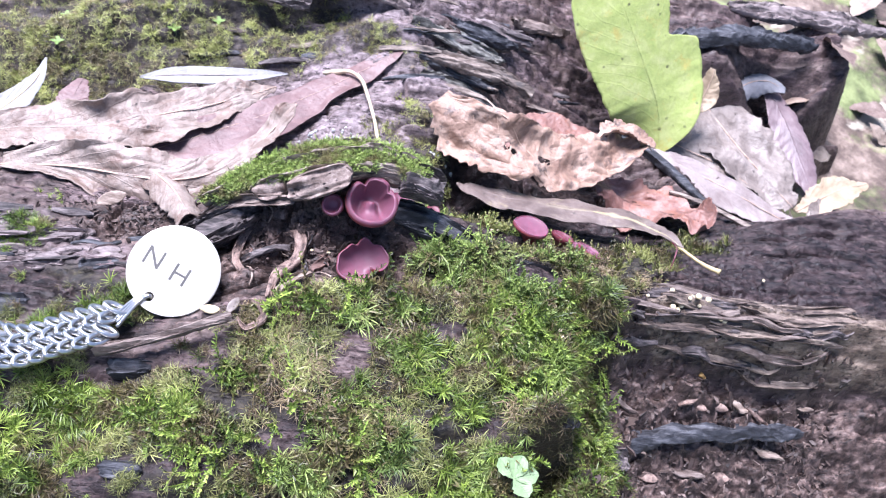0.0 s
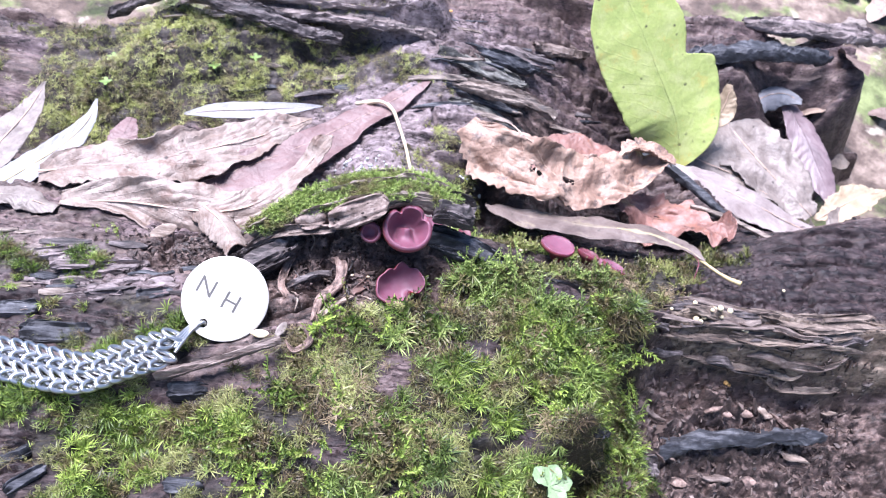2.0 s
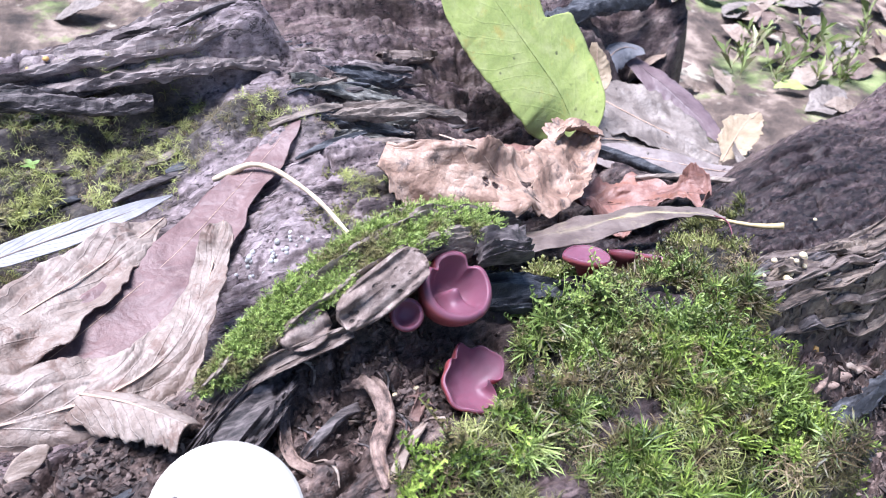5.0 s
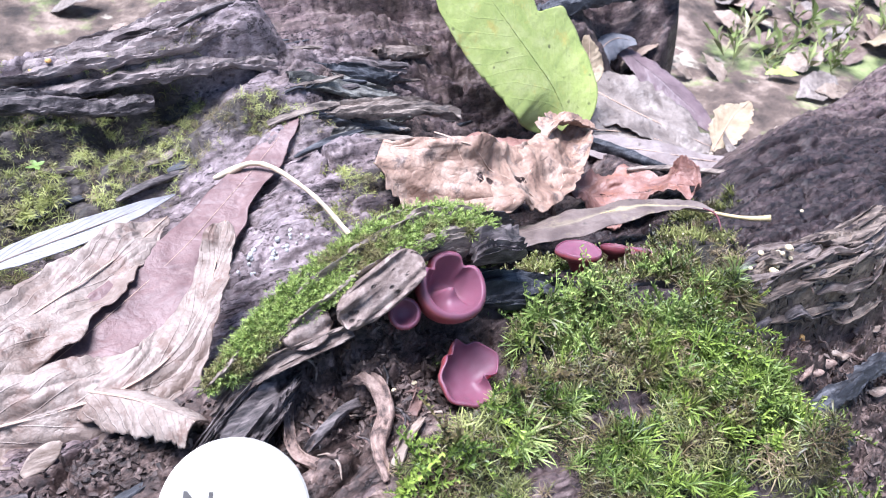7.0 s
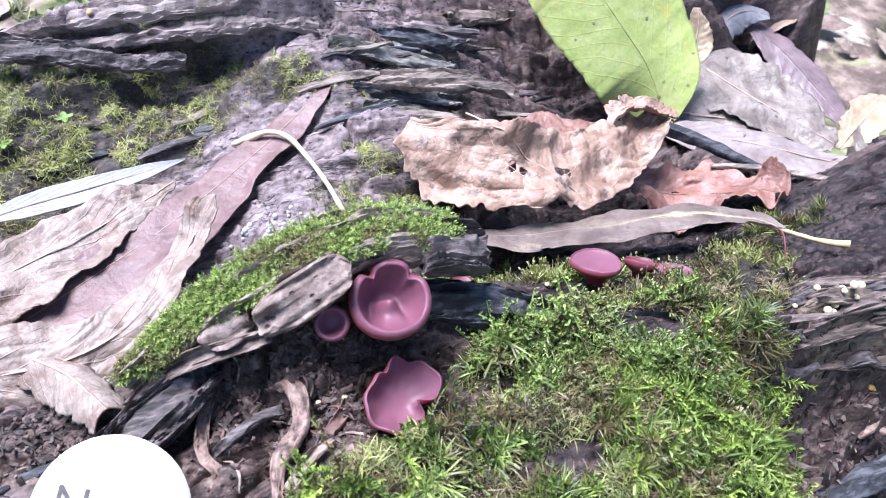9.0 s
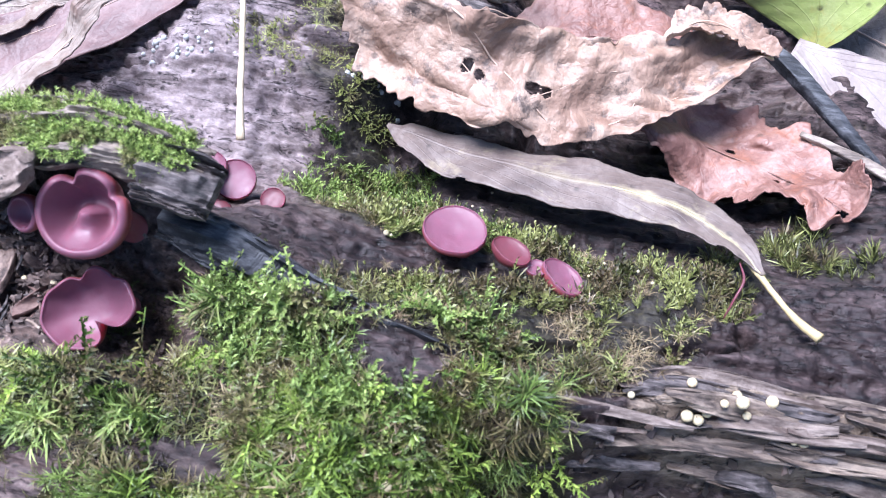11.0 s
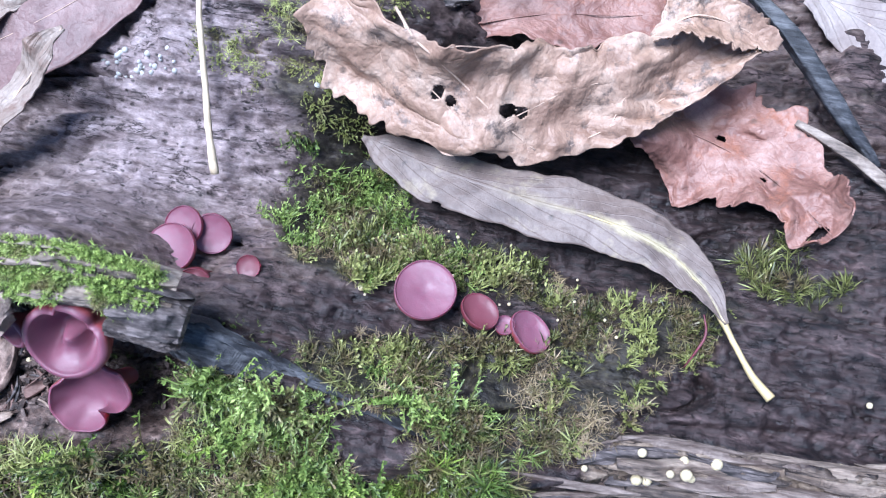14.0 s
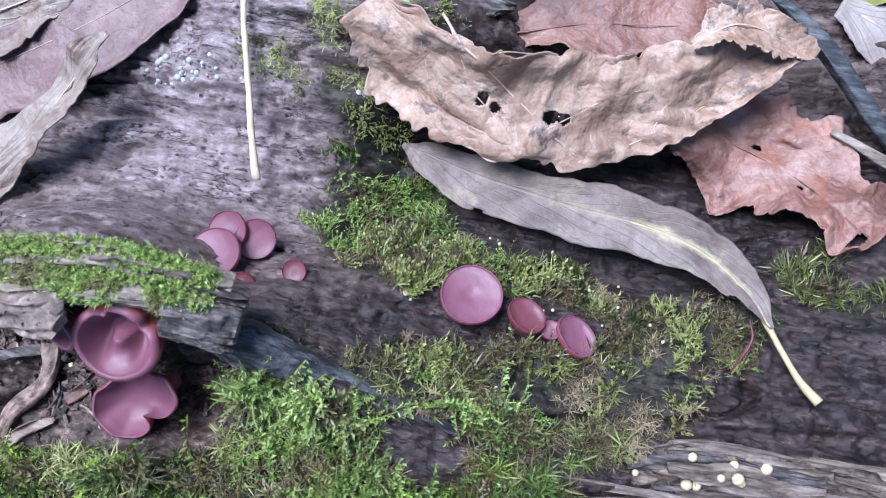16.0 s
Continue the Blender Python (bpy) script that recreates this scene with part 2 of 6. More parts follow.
# ---- materials ----
class Nodes:
    """A short way to write a procedural material."""

    def __init__(self, name):
        self.mat = bpy.data.materials.new(name)
        self.mat.use_nodes = True
        self.tree = self.mat.node_tree
        self.bsdf = self.tree.nodes["Principled BSDF"]
        self.coord = self.add("ShaderNodeTexCoord")

    def add(self, kind):
        return self.tree.nodes.new(kind)

    def plug(self, value, socket):
        if isinstance(value, bpy.types.NodeSocket):
            self.tree.links.new(value, socket)
        elif value is not None:
            socket.default_value = value

    def mapped(self, scale, turn=0.0, source="Object"):
        node = self.add("ShaderNodeMapping")
        self.tree.links.new(self.coord.outputs[source], node.inputs["Vector"])
        node.inputs["Scale"].default_value = scale
        node.inputs["Rotation"].default_value = (0, 0, radians(turn))
        return node.outputs["Vector"]

    def noise(self, vector, scale=1.0, detail=5.0, rough=0.6, distort=0.0):
        node = self.add("ShaderNodeTexNoise")
        self.plug(vector, node.inputs["Vector"])
        for key, value in (("Scale", scale), ("Detail", detail), ("Roughness", rough), ("Distortion", distort)):
            node.inputs[key].default_value = value
        return node.outputs["Fac"]

    def spots(self, vector, scale=1.0):
        node = self.add("ShaderNodeTexVoronoi")
        self.plug(vector, node.inputs["Vector"])
        node.inputs["Scale"].default_value = scale
        return node.outputs["Distance"]

    def ramp(self, fac, *stops):
        node = self.add("ShaderNodeValToRGB")
        self.plug(fac, node.inputs["Fac"])
        while len(node.color_ramp.elements) < len(stops):
            node.color_ramp.elements.new(0.5)
        for element, (place, colour) in zip(node.color_ramp.elements, stops):
            element.position = place
            element.color = (*colour, 1) if isinstance(colour, tuple) else (colour, colour, colour, 1)
        return node.outputs["Color"]

    def mix(self, fac, a, b, blend="MIX"):
        node = self.add("ShaderNodeMix")
        node.data_type, node.blend_type = "RGBA", blend
        self.plug(fac, node.inputs[0])
        self.plug((*a, 1) if isinstance(a, tuple) else a, node.inputs[6])
        self.plug((*b, 1) if isinstance(b, tuple) else b, node.inputs[7])
        return node.outputs[2]

    def math(self, op, a, b=None):
        node = self.add("ShaderNodeMath")
        node.operation = op
        self.plug(a, node.inputs[0])
        self.plug(b, node.inputs[1])
        return node.outputs[0]

    def attr(self, name):
        node = self.add("ShaderNodeAttribute")
        node.attribute_name = name
        return node.outputs["Fac"]

    def chance(self):
        return self.add("ShaderNodeNewGeometry").outputs["Random Per Island"]

    def finish(self, colour, rough=0.7, height=None, depth=0.001, strength=0.6, **inputs):
        self.plug((*colour, 1) if isinstance(colour, tuple) else colour, self.bsdf.inputs["Base Color"])
        self.plug(rough, self.bsdf.inputs["Roughness"])
        if height is not None:
            node = self.add("ShaderNodeBump")
            node.inputs["Strength"].default_value, node.inputs["Distance"].default_value = strength, depth
            self.plug(height, node.inputs["Height"])
            self.tree.links.new(node.outputs["Normal"], self.bsdf.inputs["Normal"])
        for key, value in inputs.items():
            self.plug(value, self.bsdf.inputs[key.replace("_", " ")])
        return self.mat


def wood_material():
    n = Nodes("rotten_wood")
    fibre = n.noise(n.mapped((300, 1000, 700), -7), 1.0, 10, 0.66, 0.25)
    layer = n.noise(n.mapped((110, 360, 260), -7), 1.0, 7, 0.62, 0.5)
    speckle = n.noise(n.mapped((620, 900, 700), -7), 1.0, 8, 0.7)
    streak = n.noise(n.mapped((45, 170, 110), -7), 1.0, 6, 0.65, 0.6)
    patch = n.noise(n.mapped((60, 80, 70)), 1.0, 5, 0.6)
    fine = n.noise(n.mapped((1900, 2600, 1900)), 1.0, 4, 0.7)
    tone = n.math("ADD", n.math("MULTIPLY", fibre, 0.40), n.math("ADD", n.math("MULTIPLY", layer, 0.38), n.math("MULTIPLY", speckle, 0.22)))
    split = n.noise(n.mapped((55, 430, 300), -7), 1.0, 5, 0.6, 0.5)
    split = n.ramp(n.math("ABSOLUTE", n.math("SUBTRACT", split, 0.5)), (0.003, 1.0), (0.02, 0.0))
    split = n.math("MULTIPLY", split, n.ramp(streak, (0.46, 0.0), (0.54, 1.0)))
    brown = n.ramp(tone, (0.38, (0.024, 0.016, 0.014)), (0.46, (0.076, 0.053, 0.046)), (0.53, (0.136, 0.098, 0.086)), (0.62, (0.264, 0.204, 0.178)))
    grey = n.ramp(tone, (0.38, (0.027, 0.016, 0.018)), (0.46, (0.085, 0.056, 0.056)), (0.54, (0.161, 0.109, 0.106)), (0.63, (0.297, 0.210, 0.202)))
    col = n.mix(n.ramp(streak, (0.42, 0.0), (0.58, 1.0)), brown, grey)
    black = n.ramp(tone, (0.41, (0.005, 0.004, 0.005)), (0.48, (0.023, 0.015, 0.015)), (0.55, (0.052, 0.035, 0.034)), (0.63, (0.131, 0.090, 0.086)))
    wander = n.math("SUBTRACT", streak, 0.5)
    # Blackened wood tone; the mask also lays it as shade in gaps and hollows.
    col = n.mix(n.ramp(n.math("ADD", n.attr("char_shade"), n.math("MULTIPLY", wander, 1.1)), (0.28, 0.0), (0.66, 1.0)), col, black)
    pale = n.ramp(tone, (0.38, (0.045, 0.030, 0.023)), (0.47, (0.135, 0.098, 0.073)), (0.60, (0.33, 0.26, 0.195)))
    col = n.mix(n.ramp(n.math("ADD", n.attr("pale"), n.math("MULTIPLY", wander, 1.4)), (0.42, 0.0), (0.58, 1.0)), col, pale)
    # Bleached wood tone, also used as painted sky sheen beside the stalk.
    ash_sheen = n.ramp(tone, (0.36, (0.041, 0.030, 0.030)), (0.45, (0.149, 0.115, 0.114)), (0.53, (0.272, 0.217, 0.219)), (0.64, (0.434, 0.366, 0.364)))
    col = n.mix(n.ramp(n.math("ADD", n.attr("ash_sheen"), n.math("MULTIPLY", wander, 0.9)), (0.2, 0.0), (0.75, 1.0)), col, ash_sheen)
    grit = n.noise(n.mapped((260, 380, 300)), 1.0, 8, 0.75)
    crumb = n.ramp(grit, (0.38, (0.012, 0.008, 0.007)), (0.49, (0.069, 0.046, 0.039)), (0.58, (0.155, 0.107, 0.091)), (0.70, (0.355, 0.265, 0.224)))
    col = n.mix(n.ramp(n.math("ADD", n.attr("crumb"), n.math("MULTIPLY", n.math("SUBTRACT", patch, 0.5), 0.8)), (0.35, 0.0), (0.6, 1.0)), col, crumb)
    # Dark humus under moss, near-black to paint in the shade between shoots.
    humus_shade = n.ramp(speckle, (0.38, (0.008, 0.007, 0.006)), (0.55, (0.034, 0.030, 0.020)), (0.68, (0.095, 0.085, 0.045)))
    col = n.mix(n.math("MULTIPLY", n.ramp(n.math("ADD", n.attr("moss"), n.math("MULTIPLY", n.math("SUBTRACT", patch, 0.5), 1.1)), (0.35, 0.0), (0.75, 1.0)), 0.8), col, humus_shade)
    pit = n.ramp(n.spots(n.mapped((560, 760, 600)), 1.0), (0.14, 1.0), (0.30, 0.0))
    pit = n.math("MULTIPLY", pit, n.ramp(n.noise(n.mapped((230, 300, 250)), 1.0, 4, 0.6), (0.48, 0.0), (0.57, 1.0)))
    col = n.mix(n.math("MULTIPLY", pit, 0.85), col, (0.012, 0.010, 0.010))
    col = n.mix(n.math("MULTIPLY", split, 0.85), col, (0.010, 0.008, 0.008))
    col = n.mix(0.35, col, n.ramp(fine, (0.36, 0.35), (0.60, 1.0)), "MULTIPLY")
    rough = n.ramp(n.math("ADD", n.math("MULTIPLY", patch, 0.5), n.math("MULTIPLY", speckle, 0.5)), (0.40, 0.38), (0.60, 0.72))
    height = n.math("ADD", n.math("MULTIPLY", tone, 1.6), n.math("MULTIPLY", n.math("ADD", fine, grit), 0.4))
    height = n.math("SUBTRACT", height, n.math("MULTIPLY", n.math("ADD", split, pit), 0.45))
    return n.finish(col, rough, height, 0.0004, 0.9, Specular_IOR_Level=0.32)


def moss_material(name, low, mid, high, dry):
    n = Nodes(name)
    pick = n.math("ADD", n.math("MULTIPLY", n.chance(), 0.45), n.math("MULTIPLY", n.attr("tone"), 0.6))
    col = n.ramp(pick, (0.12, low), (0.45, mid), (0.92, high))
    dead = n.mix(n.chance(), tuple(c * 0.3 for c in dry), dry)
    col = n.mix(n.ramp(n.noise(n.mapped((110, 140, 120)), 1.0, 4, 0.65), (0.51, 0.0), (0.60, 0.88)), col, dead)
    return n.finish(col, 0.45, Specular_IOR_Level=0.35, Subsurface_Weight=0.12, Subsurface_Radius=(0.0006, 0.0009, 0.0003))


def leaf_material(name, base, dark, light, vein=0.5, spots=0.5, rough=0.55, stain=None, wrinkled=1.0, stained=0.56, streak=None, blot=75):
    """A dead or fading leaf: blotches, veins from the blade's own lengthwise and crosswise coordinate, specks."""
    n = Nodes(name)
    uv = n.mapped((1, 1, 1), source="UV")
    blotch = n.noise(n.mapped((130, 130, 130)), 1.0, 5, 0.62, 0.5)
    fine = n.noise(n.mapped((900, 900, 900)), 1.0, 5, 0.7)
    col = n.ramp(blotch, (0.3, dark), (0.5, base), (0.72, light))
    sep = n.add("ShaderNodeSeparateXYZ")
    n.plug(uv, sep.inputs[0])
    across = n.math("ABSOLUTE", n.math("SUBTRACT", sep.outputs[1], 0.5))
    rib = n.math("FRACT", n.math("SUBTRACT", n.math("MULTIPLY", sep.outputs[0], 11.0), n.math("MULTIPLY", across, 6.0)))
    rib = n.ramp(n.math("ABSOLUTE", n.math("SUBTRACT", rib, 0.5)), (0.0, 1.0), (0.06, 0.0))
    mid = n.ramp(across, (0.012, 1.0), (0.03, 0.0))
    veins = n.math("MAXIMUM", n.math("MULTIPLY", rib, 0.6), mid)
    col = n.mix(n.math("MULTIPLY", veins, vein), col, light)
    net = n.add("ShaderNodeTexVoronoi")
    net.feature = "DISTANCE_TO_EDGE"
    n.plug(n.mapped((620, 620, 620)), net.inputs["Vector"])
    net.inputs["Scale"].default_value = 1.0
    web = n.ramp(net.outputs["Distance"], (0.0, 1.0), (0.09, 0.0))
    col = n.mix(n.math("MULTIPLY", web, 0.22), col, dark)
    if stain:
        col = n.mix(n.ramp(n.noise(n.mapped((blot, blot, blot)), 1.3, 6, 0.72), (stained, 0.0), (stained + 0.09, 0.85)), col, stain)
    if streak:
        drift = n.math("MULTIPLY", n.math("SUBTRACT", n.noise(n.mapped((230, 230, 230)), 1.0, 4, 0.6), 0.5), 0.35)
        band = n.ramp(n.math("ADD", across, drift), (0.03, 1.0), (0.11, 0.0))
        col = n.mix(n.math("MULTIPLY", band, n.ramp(sep.outputs[0], (0.36, 0.0), (0.62, 0.7))), col, streak)
    speck = n.ramp(n.spots(n.mapped((260, 260, 260)), 1.0), (0.10, 1.0), (0.2, 0.0))
    speck = n.math("MULTIPLY", speck, n.ramp(n.noise(n.mapped((160, 160, 160)), 1.0, 3), (0.5, 0.0), (0.62, 1.0)))
    col = n.mix(n.math("MULTIPLY", speck, spots), col, (0.03, 0.022, 0.018))
    col = n.mix(0.35, col, n.ramp(fine, (0.3, 0.5), (0.7, 1.0)), "MULTIPLY")
    wrinkle = n.math("ABSOLUTE", n.math("SUBTRACT", n.noise(n.mapped((170, 170, 170)), 1.0, 4, 0.5, 0.2), 0.5))
    height = n.math("ADD", n.math("MULTIPLY", fine, 0.12), n.math("MULTIPLY", veins, 0.4 * vein))
    height = n.math("ADD", height, n.math("MULTIPLY", wrinkle, wrinkled))
    return n.finish(col, rough, height, 0.0011, 0.8)


def plain_material(name, colour, rough=0.5, vary=0.25, scale=300, depth=0.0002, **inputs):
    n = Nodes(name)
    f = n.noise(n.mapped((scale, scale, scale)), 1.0, 6, 0.65)
    lo = tuple(c * (1 - vary) for c in colour)
    hi = tuple(min(1, c * (1 + vary)) for c in colour)
    return n.finish(n.ramp(f, (0.3, lo), (0.7, hi)), rough, f, depth, 0.5, **inputs)


def jelly_material(name, inner, outer):
    n = Nodes(name)
    f = n.noise(n.mapped((140, 140, 140)), 1.0, 5, 0.6)
    g = n.noise(n.mapped((900, 900, 900)), 1.0, 4, 0.7)
    col = n.ramp(f, (0.3, tuple(c * 0.85 for c in inner)), (0.55, inner), (0.8, tuple(min(1, c * 1.15) for c in inner)))
    col = n.mix(n.attr("outside"), col, outer)
    col = n.mix(n.math("MULTIPLY", n.ramp(g, (0.62, 0.0), (0.75, 1.0)), 0.04), col, (0.45, 0.32, 0.38))
    return n.finish(col, n.ramp(g, (0.3, 0.46), (0.7, 0.64)), n.math("ADD", g, f), 0.00012, 0.4, Subsurface_Weight=0.35, Subsurface_Radius=(0.0025, 0.0009, 0.0012), Subsurface_Scale=0.5, Coat_Weight=0.03, Coat_Roughness=0.25)


WOOD = wood_material()
MOSS_BRIGHT = moss_material("bright_moss", (0.018, 0.031, 0.006), (0.102, 0.156, 0.025), (0.344, 0.443, 0.086), (0.164, 0.119, 0.061))
MOSS_OLIVE = moss_material("olive_moss", (0.020, 0.024, 0.009), (0.106, 0.115, 0.035), (0.322, 0.336, 0.115), (0.166, 0.120, 0.069))
MOSS_LIME = moss_material("lime_moss", (0.029, 0.046, 0.011), (0.130, 0.189, 0.042), (0.344, 0.428, 0.126), (0.185, 0.143, 0.071))
MOSS_RIDGE = moss_material("ridge_moss", (0.062, 0.067, 0.020), (0.213, 0.224, 0.065), (0.448, 0.470, 0.157), (0.246, 0.196, 0.112))
MOSS_DEAD = moss_material("dead_moss", (0.030, 0.022, 0.012), (0.135, 0.098, 0.054), (0.34, 0.265, 0.155), (0.11, 0.11, 0.035))
MOSS_FRESH = moss_material("fresh_moss", (0.07, 0.10, 0.022), (0.22, 0.30, 0.072), (0.46, 0.55, 0.17), (0.30, 0.25, 0.12))
TAN = leaf_material("tan_leaf", (0.273, 0.214, 0.176), (0.155, 0.102, 0.077), (0.378, 0.311, 0.265), 0.4, 0.9, stain=(0.185, 0.118, 0.09), wrinkled=2.2, stained=0.54, blot=125)
PINKTAN = leaf_material("pinkish_brown_leaf", (0.339, 0.220, 0.157), (0.185, 0.106, 0.073), (0.484, 0.365, 0.286), 0.0, 0.9, stain=(0.095, 0.07, 0.06), wrinkled=2.2, stained=0.56, blot=150)
RUSSET = leaf_material("russet_leaf", (0.235, 0.118, 0.092), (0.125, 0.055, 0.044), (0.38, 0.245, 0.205), 0.15, 0.6, stain=(0.27, 0.115, 0.075), wrinkled=2.1, stained=0.55, blot=110)
MAUVE = leaf_material("mauve_leaf", (0.175, 0.105, 0.098), (0.105, 0.058, 0.056), (0.245, 0.162, 0.150), 0.0, 0.5, stain=(0.22, 0.15, 0.135), wrinkled=1.4, stained=0.55, blot=140)
GREY = leaf_material("grey_leaf", (0.225, 0.185, 0.158), (0.115, 0.09, 0.076), (0.34, 0.292, 0.255), 0.3, 1.0, stain=(0.10, 0.08, 0.068), wrinkled=1.8, stained=0.57, blot=160)
SLATE = leaf_material("slate_willow_leaf", (0.152, 0.112, 0.094), (0.087, 0.061, 0.052), (0.221, 0.175, 0.149), 0.22, 0.9, stain=(0.25, 0.20, 0.135), wrinkled=0.7, streak=(0.42, 0.36, 0.21))
SILVER = leaf_material("silver_leaf", (0.282, 0.276, 0.282), (0.212, 0.201, 0.208), (0.346, 0.339, 0.339), 0.4, 0.1, wrinkled=0.3)
PALE = leaf_material("pale_pink_leaf", (0.278, 0.230, 0.212), (0.198, 0.153, 0.139), (0.351, 0.307, 0.289), 0.4, 0.3, wrinkled=0.6)
PURPLE = leaf_material("purple_brown_leaf", (0.16, 0.11, 0.115), (0.10, 0.065, 0.07), (0.22, 0.16, 0.16), 0.2, 0.2, 0.45, wrinkled=0.3)
GREEN = leaf_material("green_leaf", (0.35, 0.405, 0.12), (0.285, 0.35, 0.095), (0.43, 0.46, 0.18), 0.2, 0.9, 0.42, stain=(0.42, 0.37, 0.10), wrinkled=0.5)
YELLOW = leaf_material("yellow_leaf", (0.34, 0.26, 0.165), (0.22, 0.155, 0.09), (0.43, 0.35, 0.25), 0.3, 0.4)
JELLY = jelly_material("purple_jelly", (0.168, 0.060, 0.090), (0.21, 0.045, 0.048))
JELLY_RED = jelly_material("red_jelly", (0.125, 0.03, 0.042), (0.12, 0.022, 0.028))
STRAW = plain_material("straw_stalk", (0.55, 0.44, 0.30), 0.5, 0.3, 400)
RIB = plain_material("pale_rib", (0.45, 0.315, 0.235), 0.6, 0.3, 500)
YELLOW_RIB = plain_material("yellow_rib", (0.46, 0.36, 0.18), 0.5, 0.25, 500)
WHITEWOOD = plain_material("white_wood", (0.55, 0.52, 0.46), 0.6, 0.2, 500)
IVORY = plain_material("ivory_fungus", (0.56, 0.47, 0.30), 0.45, 0.15, 400, Subsurface_Weight=0.2, Subsurface_Radius=(0.001, 0.0008, 0.0005))
STEEL = plain_material("steel", (0.55, 0.54, 0.52), 0.30, 0.12, 700, 0.00005, Metallic=1.0)
PLATE = plain_material("brushed_metal", (0.46, 0.436, 0.385), 0.42, 0.08, 900, 0.00003, Metallic=0.35)
ENGRAVED = plain_material("engraved_line", (0.06, 0.055, 0.05), 0.5, 0.2, 900)


def fibre_material(name, dark, mid, light, scale=(90, 500, 300)):
    n = Nodes(name)
    f = n.noise(n.mapped(scale, -7), 1.0, 9, 0.7, 0.1)
    fine = n.noise(n.mapped((1200, 1200, 1200)), 1.0, 4, 0.7)
    col = n.ramp(f, (0.38, dark), (0.5, mid), (0.66, light))
    col = n.mix(0.4, col, n.ramp(fine, (0.3, 0.4), (0.7, 1.0)), "MULTIPLY")
    return n.finish(col, 0.65, n.math("ADD", f, n.math("MULTIPLY", fine, 0.5)), 0.0004, 0.9)


LEDGE = fibre_material("ledge_wood", (0.024, 0.018, 0.017), (0.215, 0.170, 0.157), (0.37, 0.31, 0.285), (55, 420, 300))
CHAR = fibre_material("blackened_wood", (0.006, 0.006, 0.008), (0.03, 0.031, 0.037), (0.14, 0.14, 0.15))
BARK = fibre_material("grey_bark", (0.04, 0.03, 0.025), (0.2, 0.155, 0.125), (0.42, 0.35, 0.29))
TANBARK = fibre_material("tan_bark", (0.07, 0.045, 0.036), (0.15, 0.112, 0.094), (0.32, 0.255, 0.215), (90, 700, 500))


def pitted_material():
    n = Nodes("pitted_bark")
    f = n.noise(n.mapped((420, 420, 420)), 1.0, 7, 0.7)
    hole = n.ramp(n.spots(n.mapped((520, 700, 600)), 1.0), (0.16, 1.0), (0.3, 0.0))
    hole = n.math("MULTIPLY", hole, n.ramp(n.noise(n.mapped((300, 300, 300)), 1.0, 3), (0.48, 0.0), (0.56, 1.0)))
    col = n.ramp(f, (0.36, (0.10, 0.07, 0.058)), (0.5, (0.185, 0.135, 0.112)), (0.66, (0.35, 0.28, 0.24)))
    col = n.mix(hole, col, (0.03, 0.02, 0.017))
    return n.finish(col, 0.7, n.math("SUBTRACT", f, hole), 0.0005, 0.9)


PITTED = pitted_material()
REDWOOD = fibre_material("reddish_fibre", (0.03, 0.016, 0.013), (0.13, 0.07, 0.056), (0.27, 0.17, 0.14))
CHIP = fibre_material("pale_chip", (0.16, 0.11, 0.08), (0.31, 0.235, 0.185), (0.47, 0.385, 0.315))
DARKGRAIN = fibre_material("dark_grained_wood", (0.012, 0.010, 0.010), (0.075, 0.06, 0.058), (0.24, 0.2, 0.19), (130, 900, 500))
TWISTED = fibre_material("twisted_brown_fibre", (0.05, 0.03, 0.024), (0.22, 0.145, 0.115), (0.42, 0.31, 0.25), (400, 400, 900))


# ---- mesh helpers ----
def mesh_from(name, verts, faces, material, smooth=True, uv=None, attrs=None):
    """A mesh from arrays in centimetres. faces: an array of quads or triangles, or a list of polygons."""
    me = bpy.data.meshes.new(name)
    verts = np.asarray(verts, float).reshape(-1, 3) * CM
    if isinstance(faces, np.ndarray):
        k = faces.shape[1]
        me.vertices.add(len(verts))
        me.vertices.foreach_set("co", verts.astype(np.float32).ravel())
        me.loops.add(faces.size)
        me.loops.foreach_set("vertex_index", faces.astype(np.int32).ravel())
        me.polygons.add(len(faces))
        me.polygons.foreach_set("loop_start", np.arange(0, faces.size, k, dtype=np.int32))
        me.update(calc_edges=True)
    else:
        me.from_pydata([tuple(v) for v in verts], [], faces)
        me.update()
    me.polygons.foreach_set("use_smooth", np.full(len(me.polygons), smooth))
    if uv is not None:
        layer = me.uv_layers.new(name="blade")
        index = np.empty(len(me.loops), np.int32)
        me.loops.foreach_get("vertex_index", index)
        layer.data.foreach_set("uv", np.asarray(uv, np.float32)[index].ravel())
    for key, values in (attrs or {}).items():
        me.attributes.new(key, "FLOAT", "POINT").data.foreach_set("value", np.asarray(values, np.float32))
    me.materials.append(material)
    me.validate()
    return me


def thing(name, label, category, group="", kind="", place=(0, 0, 0)):
    ob = new(name)
    ob.empty_display_size = 0.005
    ob.location = Vector(place) * CM
    return tagged(ob, label, category, group, kind)


def under(child, parent):
    """Hang a part under its thing and leave it where it is."""
    child.parent = parent
    place = Matrix() if parent.parent else Matrix.Translation(parent.location)
    child.matrix_parent_inverse = place.inverted()
    return child


def part(name, me, parent, label=""):
    ob = under(new(name, me), parent)
    return tagged(ob, label) if label else ob


def grid_faces(nu, nv, wrap=False):
    i, j = np.meshgrid(np.arange(nu - 1), np.arange(nv if wrap else nv - 1), indexing="ij")
    a, b = i * nv + j, i * nv + (j + 1) % nv
    return np.stack([a, a + nv, b + nv, b], -1).reshape(-1, 4)


